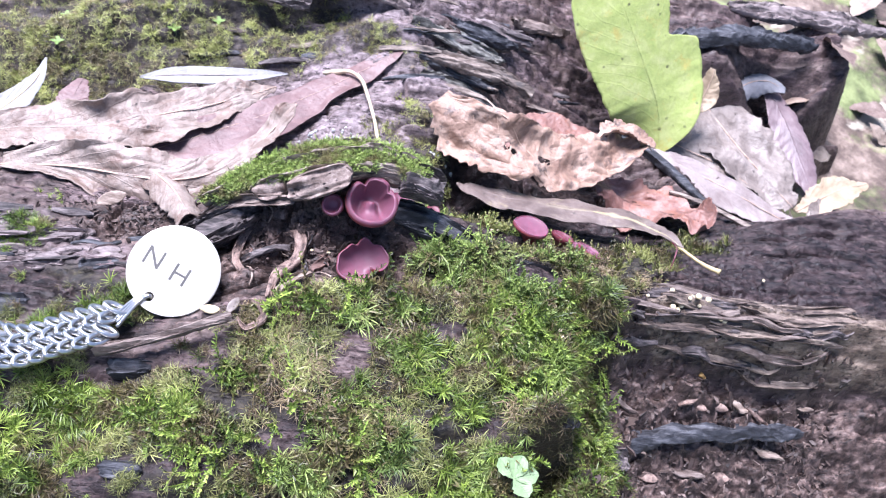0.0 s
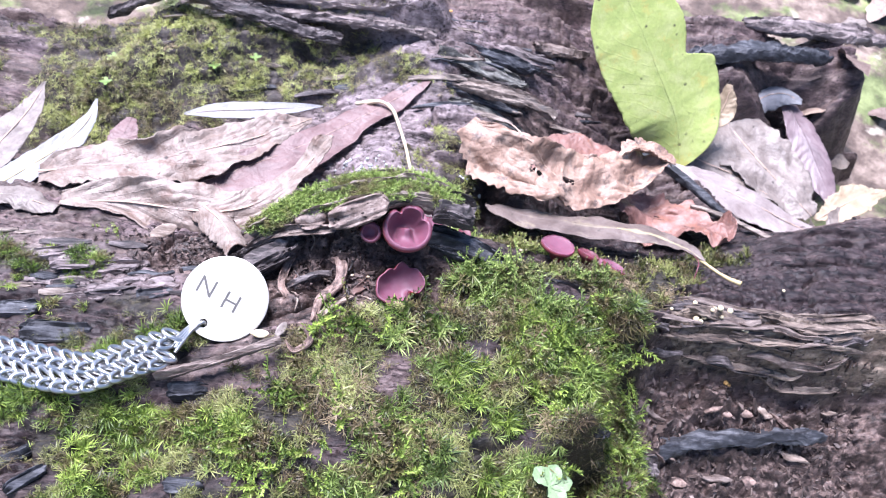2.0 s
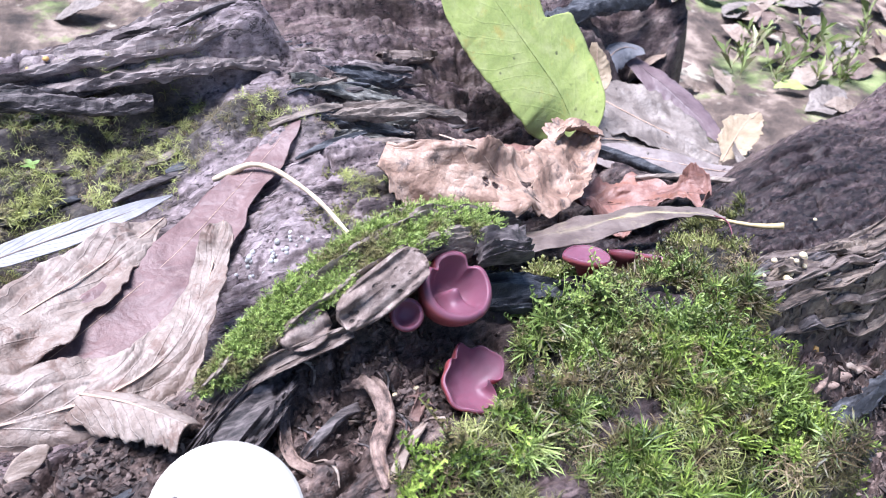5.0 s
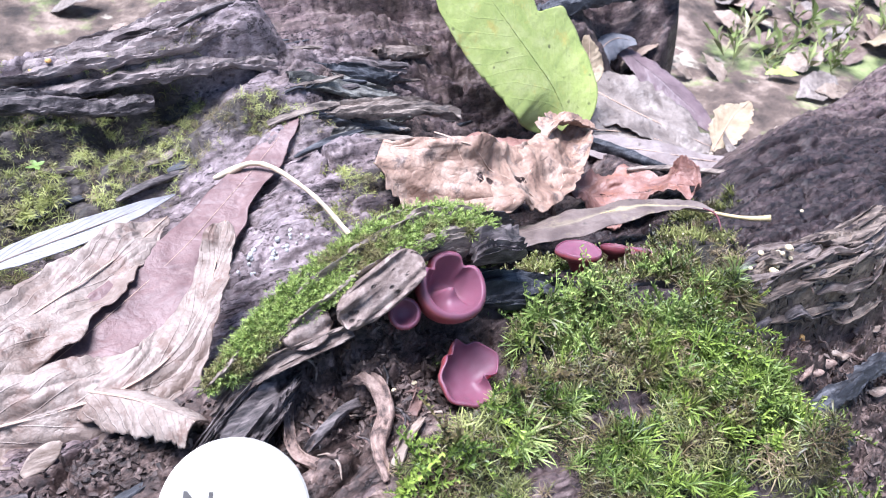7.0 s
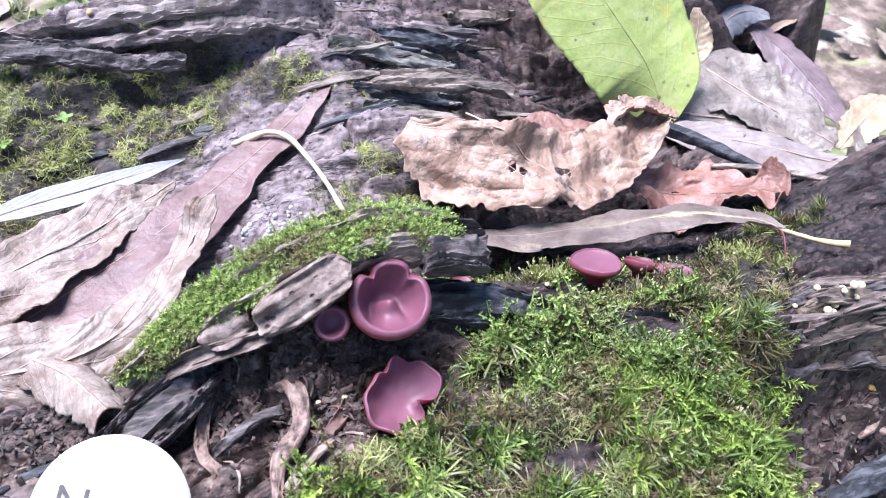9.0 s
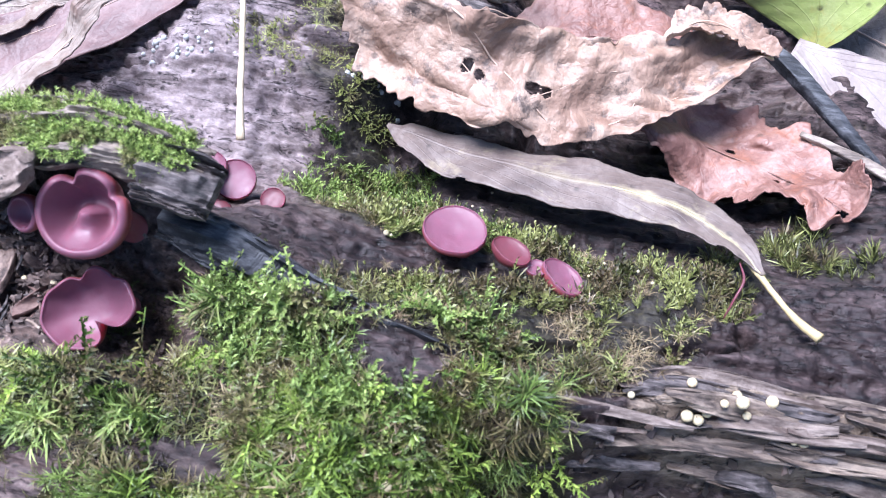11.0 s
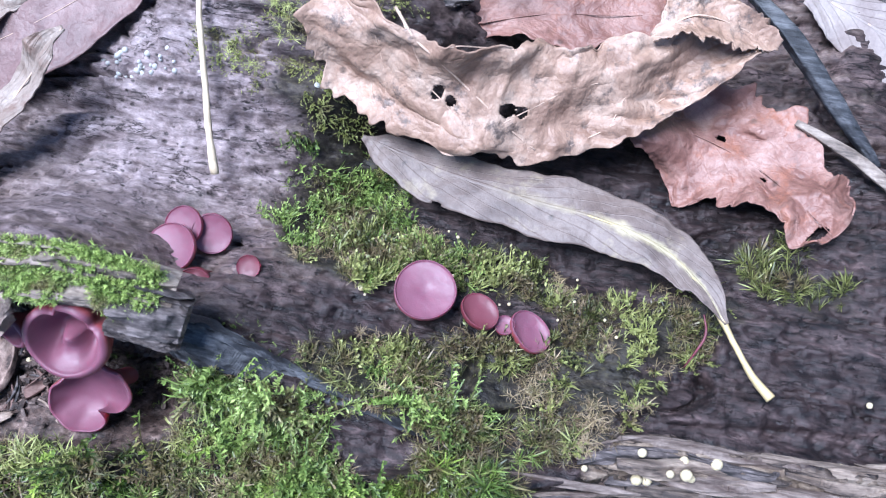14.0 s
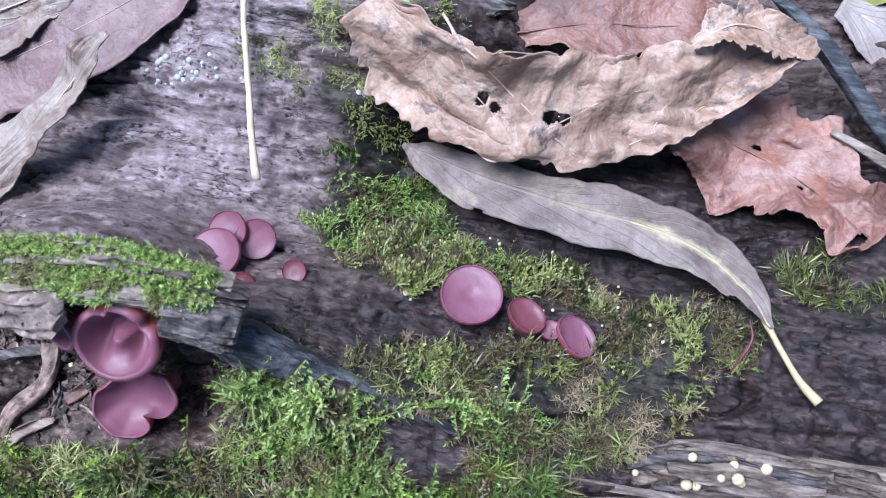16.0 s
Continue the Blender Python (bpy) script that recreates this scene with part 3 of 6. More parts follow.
def spline(rows, n):
    """Catmull-Rom through rows of numbers."""
    p = np.asarray(rows, float)
    p = np.vstack([2 * p[0] - p[1], p, 2 * p[-1] - p[-2]])
    t = np.linspace(0, len(p) - 3 - 1e-9, n)
    k, f = np.floor(t).astype(int), (t - np.floor(t))[:, None]
    a, b, c, d = p[k], p[k + 1], p[k + 2], p[k + 3]
    return 0.5 * (2 * b + (c - a) * f + (2 * a - 5 * b + 4 * c - d) * f ** 2 + (3 * b - a - 3 * c + d) * f ** 3)


def unit(v):
    return v / (np.linalg.norm(v, axis=-1, keepdims=True) + 1e-12)


def tube_arrays(points, radii, sides=8, n=24, flat=1.0, wobble=0.0, seed=0):
    rows = spline(np.c_[np.asarray(points, float), np.asarray(radii, float)], n)
    c, r = rows[:, :3], np.maximum(rows[:, 3], 0.004)
    t = unit(np.gradient(c, axis=0))
    ref = np.array([0.0, 0, 1]) if abs(t[:, 2]).max() < 0.9 else np.array([0.31, 0.95, 0])
    s = unit(np.cross(t, ref))
    m = np.cross(s, t)
    ang = np.linspace(0, 2 * np.pi, sides, endpoint=False)
    k = np.arange(n)[:, None] * 0.7
    rr = r[:, None] * (1 + wobble * vn(k + seed * 7.3, np.cos(ang)[None] * 1.5 + np.sin(ang)[None] * 2.1, seed))
    v = c[:, None] + rr[..., None] * (np.cos(ang)[None, :, None] * s[:, None] + flat * np.sin(ang)[None, :, None] * m[:, None])
    faces = [tuple(f) for f in grid_faces(n, sides, True)] + [tuple(range(sides)), tuple(range((n - 1) * sides, n * sides))[::-1]]
    return v.reshape(-1, 3), faces


def tube(name, points, radii, material, sides=8, n=24, flat=1.0, wobble=0.0, seed=0):
    return mesh_from(name, *tube_arrays(points, radii, sides, n, flat, wobble, seed), material)


def frames_along(rows, n):
    """Along rows of x, y, z, right width, left width, roll, cupping: the middle, the side and the normal."""
    q = spline(rows, n)
    c = q[:, :3]
    t = unit(np.gradient(c, axis=0))
    s = unit(np.cross(t, np.array([0, 0, 1.0])) + 1e-9)
    m = np.cross(s, t)
    a = np.radians(q[:, 5])[:, None]
    return q, c, s * np.cos(a) + m * np.sin(a), m * np.cos(a) - s * np.sin(a)


def blade_mesh(name, rows, material, nu=70, nv=26, crumple=0.1, pleat=0.03, ragged=0.05, seed=0, thick=0.02, holes=(), veins=11):
    """A leaf blade: widths and roll along a bent spine, with pleats between the veins, crumples, a worn edge and holes."""
    q, c, s, m = frames_along(rows, nu)
    u = np.linspace(0, 1, nu)[:, None]
    w = np.linspace(-1, 1, nv)[None]
    edge = 1 + ragged * (vn(u * 26 + seed, np.sign(w) * 3.0 + 0 * u, seed) + 0.7 * vn(u * 70 + seed, np.sign(w) * 5.0, seed + 1))
    half = np.where(w > 0, q[:, 3:4], q[:, 4:5]) * edge
    lift = q[:, 6:7] * w ** 2 * np.abs(half)
    fold = u * veins - np.abs(w) * 2.2 + 0.9 * vn(u * 5 + seed, w * 1.3, seed + 60) + 0.5 * np.sign(w)
    lift = lift + pleat * (0.5 + 0.5 * vn(u * 4, w * 1.2 + seed, seed + 61)) * (np.abs(np.sin(fold * np.pi)) - 0.5) * 2 * np.abs(w) ** 0.7 * np.minimum(1, np.abs(half) * 2)
    px, py = u * 6 + seed * 3.7, half * w * 1.4 + seed
    lift = lift + crumple * 0.8 * fbm(px * 0.8, py * 0.8, seed + 40, 2) * (0.35 + 0.65 * np.abs(w))
    rng = np.random.default_rng(seed + 900)
    ex, ey = u * np.linalg.norm(np.diff(c, axis=0), axis=1).sum() + 0.2 * vn(px, py, seed + 70), half * w + 0.2 * vn(px + 7, py, seed + 71)
    for k in range(7):
        a, rate = rng.uniform(0, np.pi), rng.uniform(0.3, 1.0)
        d = (math.cos(a) * ex + math.sin(a) * ey) * rate + rng.random()
        lift = lift + crumple * 1.25 / rate ** 0.8 * (np.abs(d - np.round(d)) - 0.25) * (0.4 + 0.6 * np.abs(w)) * (0.5 + 0.5 * vn(ex * 0.5 + k, ey * 0.5, seed + 72))
    for k in range(6):
        a, rate = rng.uniform(0, np.pi), rng.uniform(1.2, 2.6)
        d = (math.cos(a) * ex + math.sin(a) * ey) * rate + rng.random()
        lift = lift + crumple * 0.5 / rate * (np.abs(d - np.round(d)) - 0.25) * np.clip(0.3 + vn(ex * 0.9 + 3 * k, ey * 0.9, seed + 75), 0, 1)
    slide = crumple * 0.6 * fbm(px * 1.3 + 9, py * 1.3, seed + 50, 2) * np.abs(w)
    top = c[:, None] + (w * np.abs(half) + slide)[..., None] * s[:, None] + lift[..., None] * m[:, None]
    uv = np.stack([np.broadcast_to(u, top.shape[:2]), np.broadcast_to(0.5 + 0.5 * w, top.shape[:2])], -1).reshape(-1, 2)
    faces = grid_faces(nu, nv)
    if holes:
        mid = uv[faces].mean(1)
        keep = np.ones(len(faces), bool)
        for hu, hv, ru, rv in holes:
            wob = 1 + 0.3 * vn(mid[:, 0] * 90, mid[:, 1] * 30, seed)
            keep &= ((mid[:, 0] - hu) / ru) ** 2 + ((mid[:, 1] - hv) / rv) ** 2 > wob
        faces = faces[keep]
    me = mesh_from(name, top.reshape(-1, 3), faces, material, uv=uv)
    return me, c, m, q, thick


def leaf(name, label, rows, material, rib=RIB, rib_size=0.03, rib_from=0.0, rib_grows=False, stalk=None, stalk_mat=STRAW, group="fallen leaves", category="leaf", **shape):
    me, c, m, q, thick = blade_mesh("blade", rows, material, **shape)
    ob = thing(name, label, category, group, place=tuple(c[len(c) // 2]))
    blade = part("blade", me, ob)
    solid = blade.modifiers.new("thickness", "SOLIDIFY")
    solid.thickness, solid.offset = thick * CM, 0
    if rib_size:
        k = np.linspace(rib_from * (len(c) - 1), len(c) - 1, 16).astype(int)
        sizes = np.linspace(rib_size, rib_size * 0.3, len(k))
        pts = c[k] + m[k] * 0.012
        part("midrib", tube("midrib", pts, sizes[::-1] if rib_grows else sizes, rib, 6, 40, 0.5), blade)
    if stalk:
        part("stalk", tube("stalk", [p[:3] for p in stalk], [p[3] for p in stalk], stalk_mat, 8, 20, 1.0, 0.15, 3), ob)
    return ob


def ribs_on(ob, paths, size, material):
    """Veins laid over a blade along paths of x, y."""
    blade = [p for p in ob.children if p.name.startswith("blade")][0]
    at = np.empty(len(blade.data.vertices) * 3, np.float32)
    blade.data.vertices.foreach_get("co", at)
    at = at.reshape(-1, 3) / CM
    for k, path in enumerate(paths):
        way = spline([(*p, 0) for p in path], 26)[:, :2]
        pts = []
        for q in way:
            d = ((at[:, :2] - q) ** 2).sum(1)
            near = np.argsort(d)[:4]
            pts.append((*q, at[near, 2].mean() + 0.008))
        pts = np.array(pts)
        pts[1:-1, 2] = (pts[:-2, 2] + 2 * pts[1:-1, 2] + pts[2:, 2]) / 4
        thick = size if k == 0 else size * 0.5
        part("midrib" if k == 0 else "side_vein", tube("vein", pts[::2], np.linspace(thick, thick * 0.5, len(pts[::2])), material, 6, 40, 0.7), blade)


def slab_mesh(name, rows, material, nu=60, nv=16, thick=0.2, rough=0.08, seed=0, fibre=7.0, smooth=True):
    """A splinter or flake of wood with a top, an underside and broken edges."""
    q, c, s, m = frames_along(rows, nu)
    u = np.linspace(0, 1, nu)[:, None]
    ang = np.linspace(0, 2 * np.pi, 2 * nv, endpoint=False)[None]
    w, k = np.cos(ang), np.sin(ang)
    sw, sk = np.sign(w) * np.abs(w) ** 0.4, np.sign(k) * np.abs(k) ** 0.5
    length = np.linalg.norm(np.diff(c, axis=0), axis=1).sum()
    half = np.where(w > 0, q[:, 3:4], q[:, 4:5]) * (1 + 0.16 * fbm(u * length * 1.1 + seed, w * 2, seed, 3))
    ends = np.minimum(1, np.minimum(u, 1 - u) * 9 + 0.35)
    h = sk * thick * ends * (1 + 0.35 * fbm(u * length * 0.7 + seed, w * 1.3, seed + 4, 3))
    h = h + q[:, 6:7] * sw ** 2 * half + rough * vn(u * length * 0.5, sw * half * fibre + seed, seed + 5) + rough * 0.6 * fbm(u * length * 2.2, sw * half * fibre * 1.5, seed + 6, 3)
    v = c[:, None] + (sw * half)[..., None] * s[:, None] + h[..., None] * m[:, None]
    n = 2 * nv
    faces = [tuple(f) for f in grid_faces(nu, n, True)] + [tuple(range(n)), tuple(range((nu - 1) * n, nu * n))[::-1]]
    return mesh_from(name, v.reshape(-1, 3), faces, material, smooth)


def splinter(name, label, rows, material, category="wood splinter", group="", **shape):
    ob = new(name, slab_mesh(name, rows, material, **shape))
    return tagged(ob, label, category, group)


# ---- the log and the ground ----
xs = np.concatenate([np.arange(-18, -11, 0.14), np.arange(-11, -3.5, 0.055), np.arange(-3.5, 11.5, 0.046), np.arange(11.5, 30, 0.11)])
ys = np.concatenate([np.arange(-11, -5, 0.13), np.arange(-5, -1, 0.055), np.arange(-1, 7, 0.046), np.arange(7, 12, 0.055), np.arange(12, 20, 0.085)])
gx, gy = np.meshgrid(xs, ys, indexing="ij")
gz = log_top(gx, gy)
gd = front_edge(gx) - gy
gu, gv = grain(gx, gy)
face = ramp(gx, 4.7, 5.6) * ramp(gd, 0.6, 1.1)
crumb = np.clip(face + 0.8 * bump(gx, gy, -5.2, 1.4, 1.0, 0.5) + 1.0 * bump(gx, gy, -1.0, 0.8, 1.5, 0.6) + 1.0 * bump(gx, gy, -1.6, -0.3, 1.3, 0.8) + 0.9 * bump(gx, gy, -3.6, 0.4, 1.2, 0.7) + 0.7 * bump(gx, gy, -6.0, 1.6, 2.0, 0.4) + 0.8 * bump(gx, gy, 3.6, 9.6, 2.2, 0.9) + 0.7 * bump(gx, gy, 0.5, 0.0, 0.6, 0.5), 0, 1)
pale = np.clip(ramp(gx, 6.6, 8.0) * np.exp(-((gd - 0.1) / 0.65) ** 2) * 0.95 + 0.7 * bump(gx, gy, 15.5, 16.0, 3.5, 0.7) + 0.5 * bump(gx, gy, -9.0, 1.6, 2.0, 0.6), 0, 1)
char_shade = 0.22 * ramp(gx, 1.0, 4.0) * ramp(6.5 - gy, 0, 2) + 0.1 * bump(gx, gy, 16.5, 14.0, 2.2, 2.2) + 0.19 + 0.28 * ramp(gx, 3.5, 7.0) * ramp(gy, -0.2, 0.8) * ramp(7.0 - gy, 0, 2) + 0.6 * mossiness(gx, gy) * ramp(2.0 - gy, -0.5, 1.0) + 0.55 * bump(gx, gy, 2.6, 0.9, 1.8, 0.3, -16) + 0.25 * bump(gx, gy, 12.0, 13.3, 4.0, 0.8) + 0.35 * bump(gx, gy, -9.0, -0.2, 2.2, 0.7)
# Blacker under leaves and in hollows: their shade put into the wood colour.
char_shade = char_shade + 0.4 * bump(gx, gy, 7.5, 4.2, 3.0, 0.9) + 0.35 * bump(gx, gy, 3.2, 6.4, 1.2, 1.0) + 0.3 * bump(gx, gy, -8.5, 7.2, 2.5, 0.7) + 0.3 * bump(gx, gy, -4, 12.3, 6, 0.9) + 0.3 * bump(gx, gy, 4.6, 8.8, 1.6, 1.2) + 0.35 * bump(gx, gy, 12, 9.5, 3, 2) + 0.2 * bump(gx, gy, 9, 2.4, 4, 0.8, 8)
# Shade of the cavity round the cups, painted black.
char_shade = char_shade + 0.4 * crumb * bump(gx, gy, 0.0, 0.2, 1.5, 1.0)
# Term at (-1.2, 4.9) paints sky sheen into the colour; others are bleached wood.
ash_sheen = 0.85 * bump(gx, gy, -4.5, 11.2, 6.5, 1.6) + 0.85 * bump(gx, gy, -1.2, 4.9, 2.4, 1.9) + 0.55 * bump(gx, gy, -7.5, 1.0, 2.6, 0.9) + 0.5 * bump(gx, gy, 1.6, 8.4, 2.0, 1.0) + 0.35 * bump(gx, gy, -3.5, 8.6, 2.5, 0.8)
# Black wood patches, plus painted shade in leaf gaps and under the ledge.
char_shade = char_shade + 0.7 * bump(gx, gy, -8.2, -0.9, 0.9, 0.25, 5) + 0.6 * bump(gx, gy, -8.9, -0.35, 0.8, 0.2, 5) + 0.7 * bump(gx, gy, -5.4, -2.0, 0.7, 0.25) + 0.7 * bump(gx, gy, 2.8, 5.5, 0.45, 0.7) + 0.42 * bump(gx, gy, 8.5, 2.4, 3.4, 1.5, 8) + 0.5 * bump(gx, gy, 6.5, 5.6, 3.5, 1.0, 8) + 0.35 * bump(gx, gy, 3.2, 9.6, 2.4, 1.1) + 0.3 * bump(gx, gy, -2.5, 10.0, 3.0, 0.35) + sum(0.5 * bump(gx, gy, cx, cy, sx, sy, 8) for cx, cy, sx, sy in BARE) + 0.25 * bump(gx, gy, 3.0, 2.2, 1.5, 0.7) - 0.3 * ash_sheen
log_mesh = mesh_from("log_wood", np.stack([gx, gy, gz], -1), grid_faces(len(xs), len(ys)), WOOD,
                     attrs={"moss": mossiness(gx, gy).ravel(), "char_shade": np.clip(char_shade - 0.5 * crumb, 0, 1).ravel(), "pale": pale.ravel(), "crumb": crumb.ravel(), "ash_sheen": np.clip(ash_sheen, 0, 1).ravel()})
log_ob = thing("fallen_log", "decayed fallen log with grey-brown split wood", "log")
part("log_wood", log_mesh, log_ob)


def surf(x, y):
    """Height of the finished log at one place."""
    i, j = min(max(int(np.searchsorted(xs, x)) - 1, 0), len(xs) - 2), min(max(int(np.searchsorted(ys, y)) - 1, 0), len(ys) - 2)
    a, b = min(max((x - xs[i]) / (xs[i + 1] - xs[i]), 0), 1), min(max((y - ys[j]) / (ys[j + 1] - ys[j]), 0), 1)
    return float((gz[i, j] * (1 - b) + gz[i, j + 1] * b) * (1 - a) + (gz[i + 1, j] * (1 - b) + gz[i + 1, j + 1] * b) * a)


def at_log(x, y, lift=0.0):
    return (x, y, surf(x, y) + lift)


def ground_material():
    n = Nodes("leaf_mould")
    a = n.noise(n.mapped((55, 55, 55)), 1.0, 7, 0.65)
    b = n.noise(n.mapped((22, 22, 22)), 1.0, 5, 0.65)
    c = n.noise(n.mapped((34, 34, 34)), 1.0, 4, 0.6, 0.4)
    col = n.ramp(a, (0.34, (0.025, 0.018, 0.014)), (0.5, (0.11, 0.078, 0.06)), (0.66, (0.30, 0.23, 0.18)))
    col = n.mix(n.ramp(b, (0.5, 0.0), (0.58, 0.8)), col, n.ramp(a, (0.35, (0.04, 0.055, 0.015)), (0.65, (0.24, 0.30, 0.10))))
    col = n.mix(n.ramp(c, (0.60, 0.0), (0.66, 0.85)), col, (0.42, 0.37, 0.29))
    return n.finish(col, 0.85, a, 0.004, 1.0)


ax = np.concatenate([-np.geomspace(3000, 60, 14), np.linspace(-50, 90, 90), np.geomspace(100, 6000, 14)])
ay = np.concatenate([-np.geomspace(3000, 60, 14), np.linspace(-50, 110, 100), np.geomspace(120, 6000, 14)])
bx, by = np.meshgrid(ax, ay, indexing="ij")
bz = -9.0 + 0.9 * fbm(bx * 0.07, by * 0.07, 70, 4)
ground = new("ground", mesh_from("ground", np.stack([bx, by, bz], -1), grid_faces(len(ax), len(ay)), ground_material()))
tagged(ground, "brown forest floor of leaf mould and grass", "ground", kind="structure")


# ---- moss ----
def sprig(seed, leaves, reach, width, spread, bend, curl):
    """One moss shoot, 1 high: a bent stem with small pointed leaves all round it."""
    rng = np.random.default_rng(seed)
    v, f = [], []

    def stem(h):
        return np.array([bend * h * h, 0.0, h * (1 - 0.25 * abs(bend) * h)])

    for k in range(5):
        a, b = stem(k / 5), stem((k + 1) / 5)
        i = len(v)
        v += [a + (0, 0.022, 0), a - (0, 0.022, 0), b - (0, 0.018, 0), b + (0, 0.018, 0)]
        f += [(i, i + 1, i + 2), (i, i + 2, i + 3)]
    for k in range(leaves):
        h = 0.12 + 0.88 * (k + rng.random()) / leaves
        a = k * 2.4 + rng.random()
        up = spread + 0.7 * h
        d = unit(np.array([math.cos(a), math.sin(a), up]))
        side = unit(np.cross(d, (0.1, 0.2, 1.0)))
        size = reach * (1.15 - 0.5 * h) * (0.75 + 0.5 * rng.random())
        p, i = stem(h), len(v)
        mid = p + d * size * 0.45 + np.array([0, 0, 0.02])
        tip = p + d * size + np.array([0, 0, -curl * size])
        v += [p, mid + side * width * size, tip, mid - side * width * size]
        f += [(i, i + 1, i + 2), (i, i + 2, i + 3)]
    return np.array(v), np.array(f)


def star(seed, blades, rise, curl, width):
    """One moss tuft, about 1 high: curved narrow leaves that spread from one foot."""
    rng = np.random.default_rng(seed)
    v, f = [], []
    for k in range(blades):
        a = 2.4 * k + 0.6 * rng.random()
        out, size, low = np.array([math.cos(a), math.sin(a), 0.0]), rng.uniform(0.55, 1.0), rng.uniform(0.0, 0.3)
        side = np.array([-math.sin(a), math.cos(a), 0.25 * rng.normal()])
        i = len(v)
        for q, w in ((0.0, 0.7), (0.35, 1.0), (0.7, 0.85), (1.0, 0.0)):
            p = size * (out * (0.12 * q + (1 - rise) * q ** 1.5) + np.array([0, 0, rise * q - curl * q ** 3])) + np.array([0, 0, low])
            v += [p + side * width * w * size, p - side * width * w * size] if w else [p]
        f += [(i, i + 1, i + 3), (i, i + 3, i + 2), (i + 2, i + 3, i + 5), (i + 2, i + 5, i + 4), (i + 4, i + 5, i + 6)]
    return np.array(v), np.array(f)


def planted(templates, pos, up, size, rng, tone=None):
    """Arrays of many shoots: each on its place, along its own axis, turned at random; tone: a colour number a shoot."""
    verts, faces, tones, start = [], [], [], 0
    tone = rng.random(len(pos)) if tone is None else tone
    pick = rng.integers(0, len(templates), len(pos))
    for k, (tv, tf) in enumerate(templates):
        sel = pick == k
        n = sel.sum()
        if not n:
            continue
        z = unit(up[sel])
        ref = unit(rng.normal(size=(n, 3)))
        x = unit(np.cross(ref, z))
        y = np.cross(z, x)
        s = size[sel][:, None, None]
        vv = pos[sel][:, None] + s * (tv[None, :, :1] * x[:, None] + tv[None, :, 1:2] * y[:, None] + tv[None, :, 2:] * z[:, None])
        ff = tf[None] + (start + np.arange(n) * len(tv))[:, None, None]
        verts.append(vv.reshape(-1, 3))
        faces.append(ff.reshape(-1, 3))
        tones.append(np.repeat(tone[sel], len(tv)))
        start += n * len(tv)
    return np.concatenate(verts), np.concatenate(faces), {"tone": np.concatenate(tones)}


def slope(x, y):
    e = 0.25
    dx = (log_form(x + e, y) - log_form(x - e, y)) / (2 * e)
    dy = (log_form(x, y + e) - log_form(x, y - e)) / (2 * e)
    return unit(np.stack([-dx, -dy, np.ones_like(dx)], -1))


def clumps(x, y, cell, seed):
    """For each place the nearest of many scattered clump middles: the way out from it, how far, and the clump's own number."""
    ix, iy = np.floor(x / cell), np.floor(y / cell)
    best = np.full(len(x), 9.0)
    away, tone = np.zeros((len(x), 2)), np.zeros(len(x))
    for i in (-1, 0, 1):
        for j in (-1, 0, 1):
            cx, cy = ix + i, iy + j
            dx = x / cell - (cx + 0.5 + 0.42 * hashed(cx, cy, seed))
            dy = y / cell - (cy + 0.5 + 0.42 * hashed(cx, cy, seed + 5))
            d = np.hypot(dx, dy)
            near = d < best
            best = np.where(near, d, best)
            away = np.where(near[:, None], np.stack([dx, dy], -1), away)
            tone = np.where(near, 0.5 + 0.5 * hashed(cx, cy, seed + 9), tone)
    return away, best, tone


def moss_patch(label, box, count, sizes, templates, material, seed, least=0.35, lean=(0, 0, 0), loose=0.5, gate=None, cell=0.8):
    rng = np.random.default_rng(seed)
    x = rng.uniform(box[0], box[1], count)
    y = rng.uniform(box[2], box[3], count)
    m = mossiness(x, y) + 0.22 * vn(x * 3.1, y * 3.1, seed) - 0.1
    keep = m > least + 0.3 * rng.random(count) ** 2
    if gate:
        keep &= vn(x * gate[0], y * gate[0] * 1.3, seed + 300) + 0.4 * vn(x * gate[0] * 3, y * gate[0] * 3, seed + 301) > gate[1]
    away, far, tone = clumps(x, y, cell, seed + 20)
    keep &= far < 0.36 + 0.3 * rng.random(count)
    x, y, m, away, far, tone = x[keep], y[keep], m[keep], away[keep], far[keep], tone[keep]
    splay = np.concatenate([away * 1.4, np.zeros((len(x), 1))], -1)
    up = slope(x, y) + np.array(lean) + splay + loose * 0.55 * rng.normal(size=(len(x), 3)) * (1, 1, 0.5)
    up[:, 2] = np.maximum(up[:, 2], 0.12)
    size = rng.uniform(*sizes, len(x)) * (0.65 + 0.5 * m) * (1.2 - 0.55 * far)
    dome = 0.22 * cell * np.clip(1 - (far / 0.55) ** 2, 0, 1)
    v, f, attrs = planted(templates, np.stack([x, y, log_top(x, y) - 0.04 + dome * m], -1), up, size, rng, np.clip(tone + 0.15 * rng.normal(size=len(x)), 0, 1))
    ob = new("moss_patch", mesh_from("moss_patch", v, f, material, smooth=False, attrs=attrs))
    return tagged(ob, label, "moss", "moss on the log", "stuff")


FEATHER = [sprig(k, 26, 0.24, 0.17, 0.75, 0.45 + 0.13 * k, 0.1) for k in range(6)]
TUFT = [sprig(20 + k, 15, 0.36, 0.12, 0.8, 0.3, 0.05) for k in range(5)]
STAR = [star(50 + k, 11, 0.60, 0.12, 0.024) for k in range(6)]
BOBBLE = [sprig(90 + k, 13, 0.24, 0.30, 1.1, 0.25 + 0.1 * k, 0.0) for k in range(5)]
BRUSH = [star(70 + k, 8, 0.74, 0.06, 0.029) for k in range(6)]
TANGLE = [star(80 + k, 7, 0.45, 0.25, 0.022) for k in range(6)]
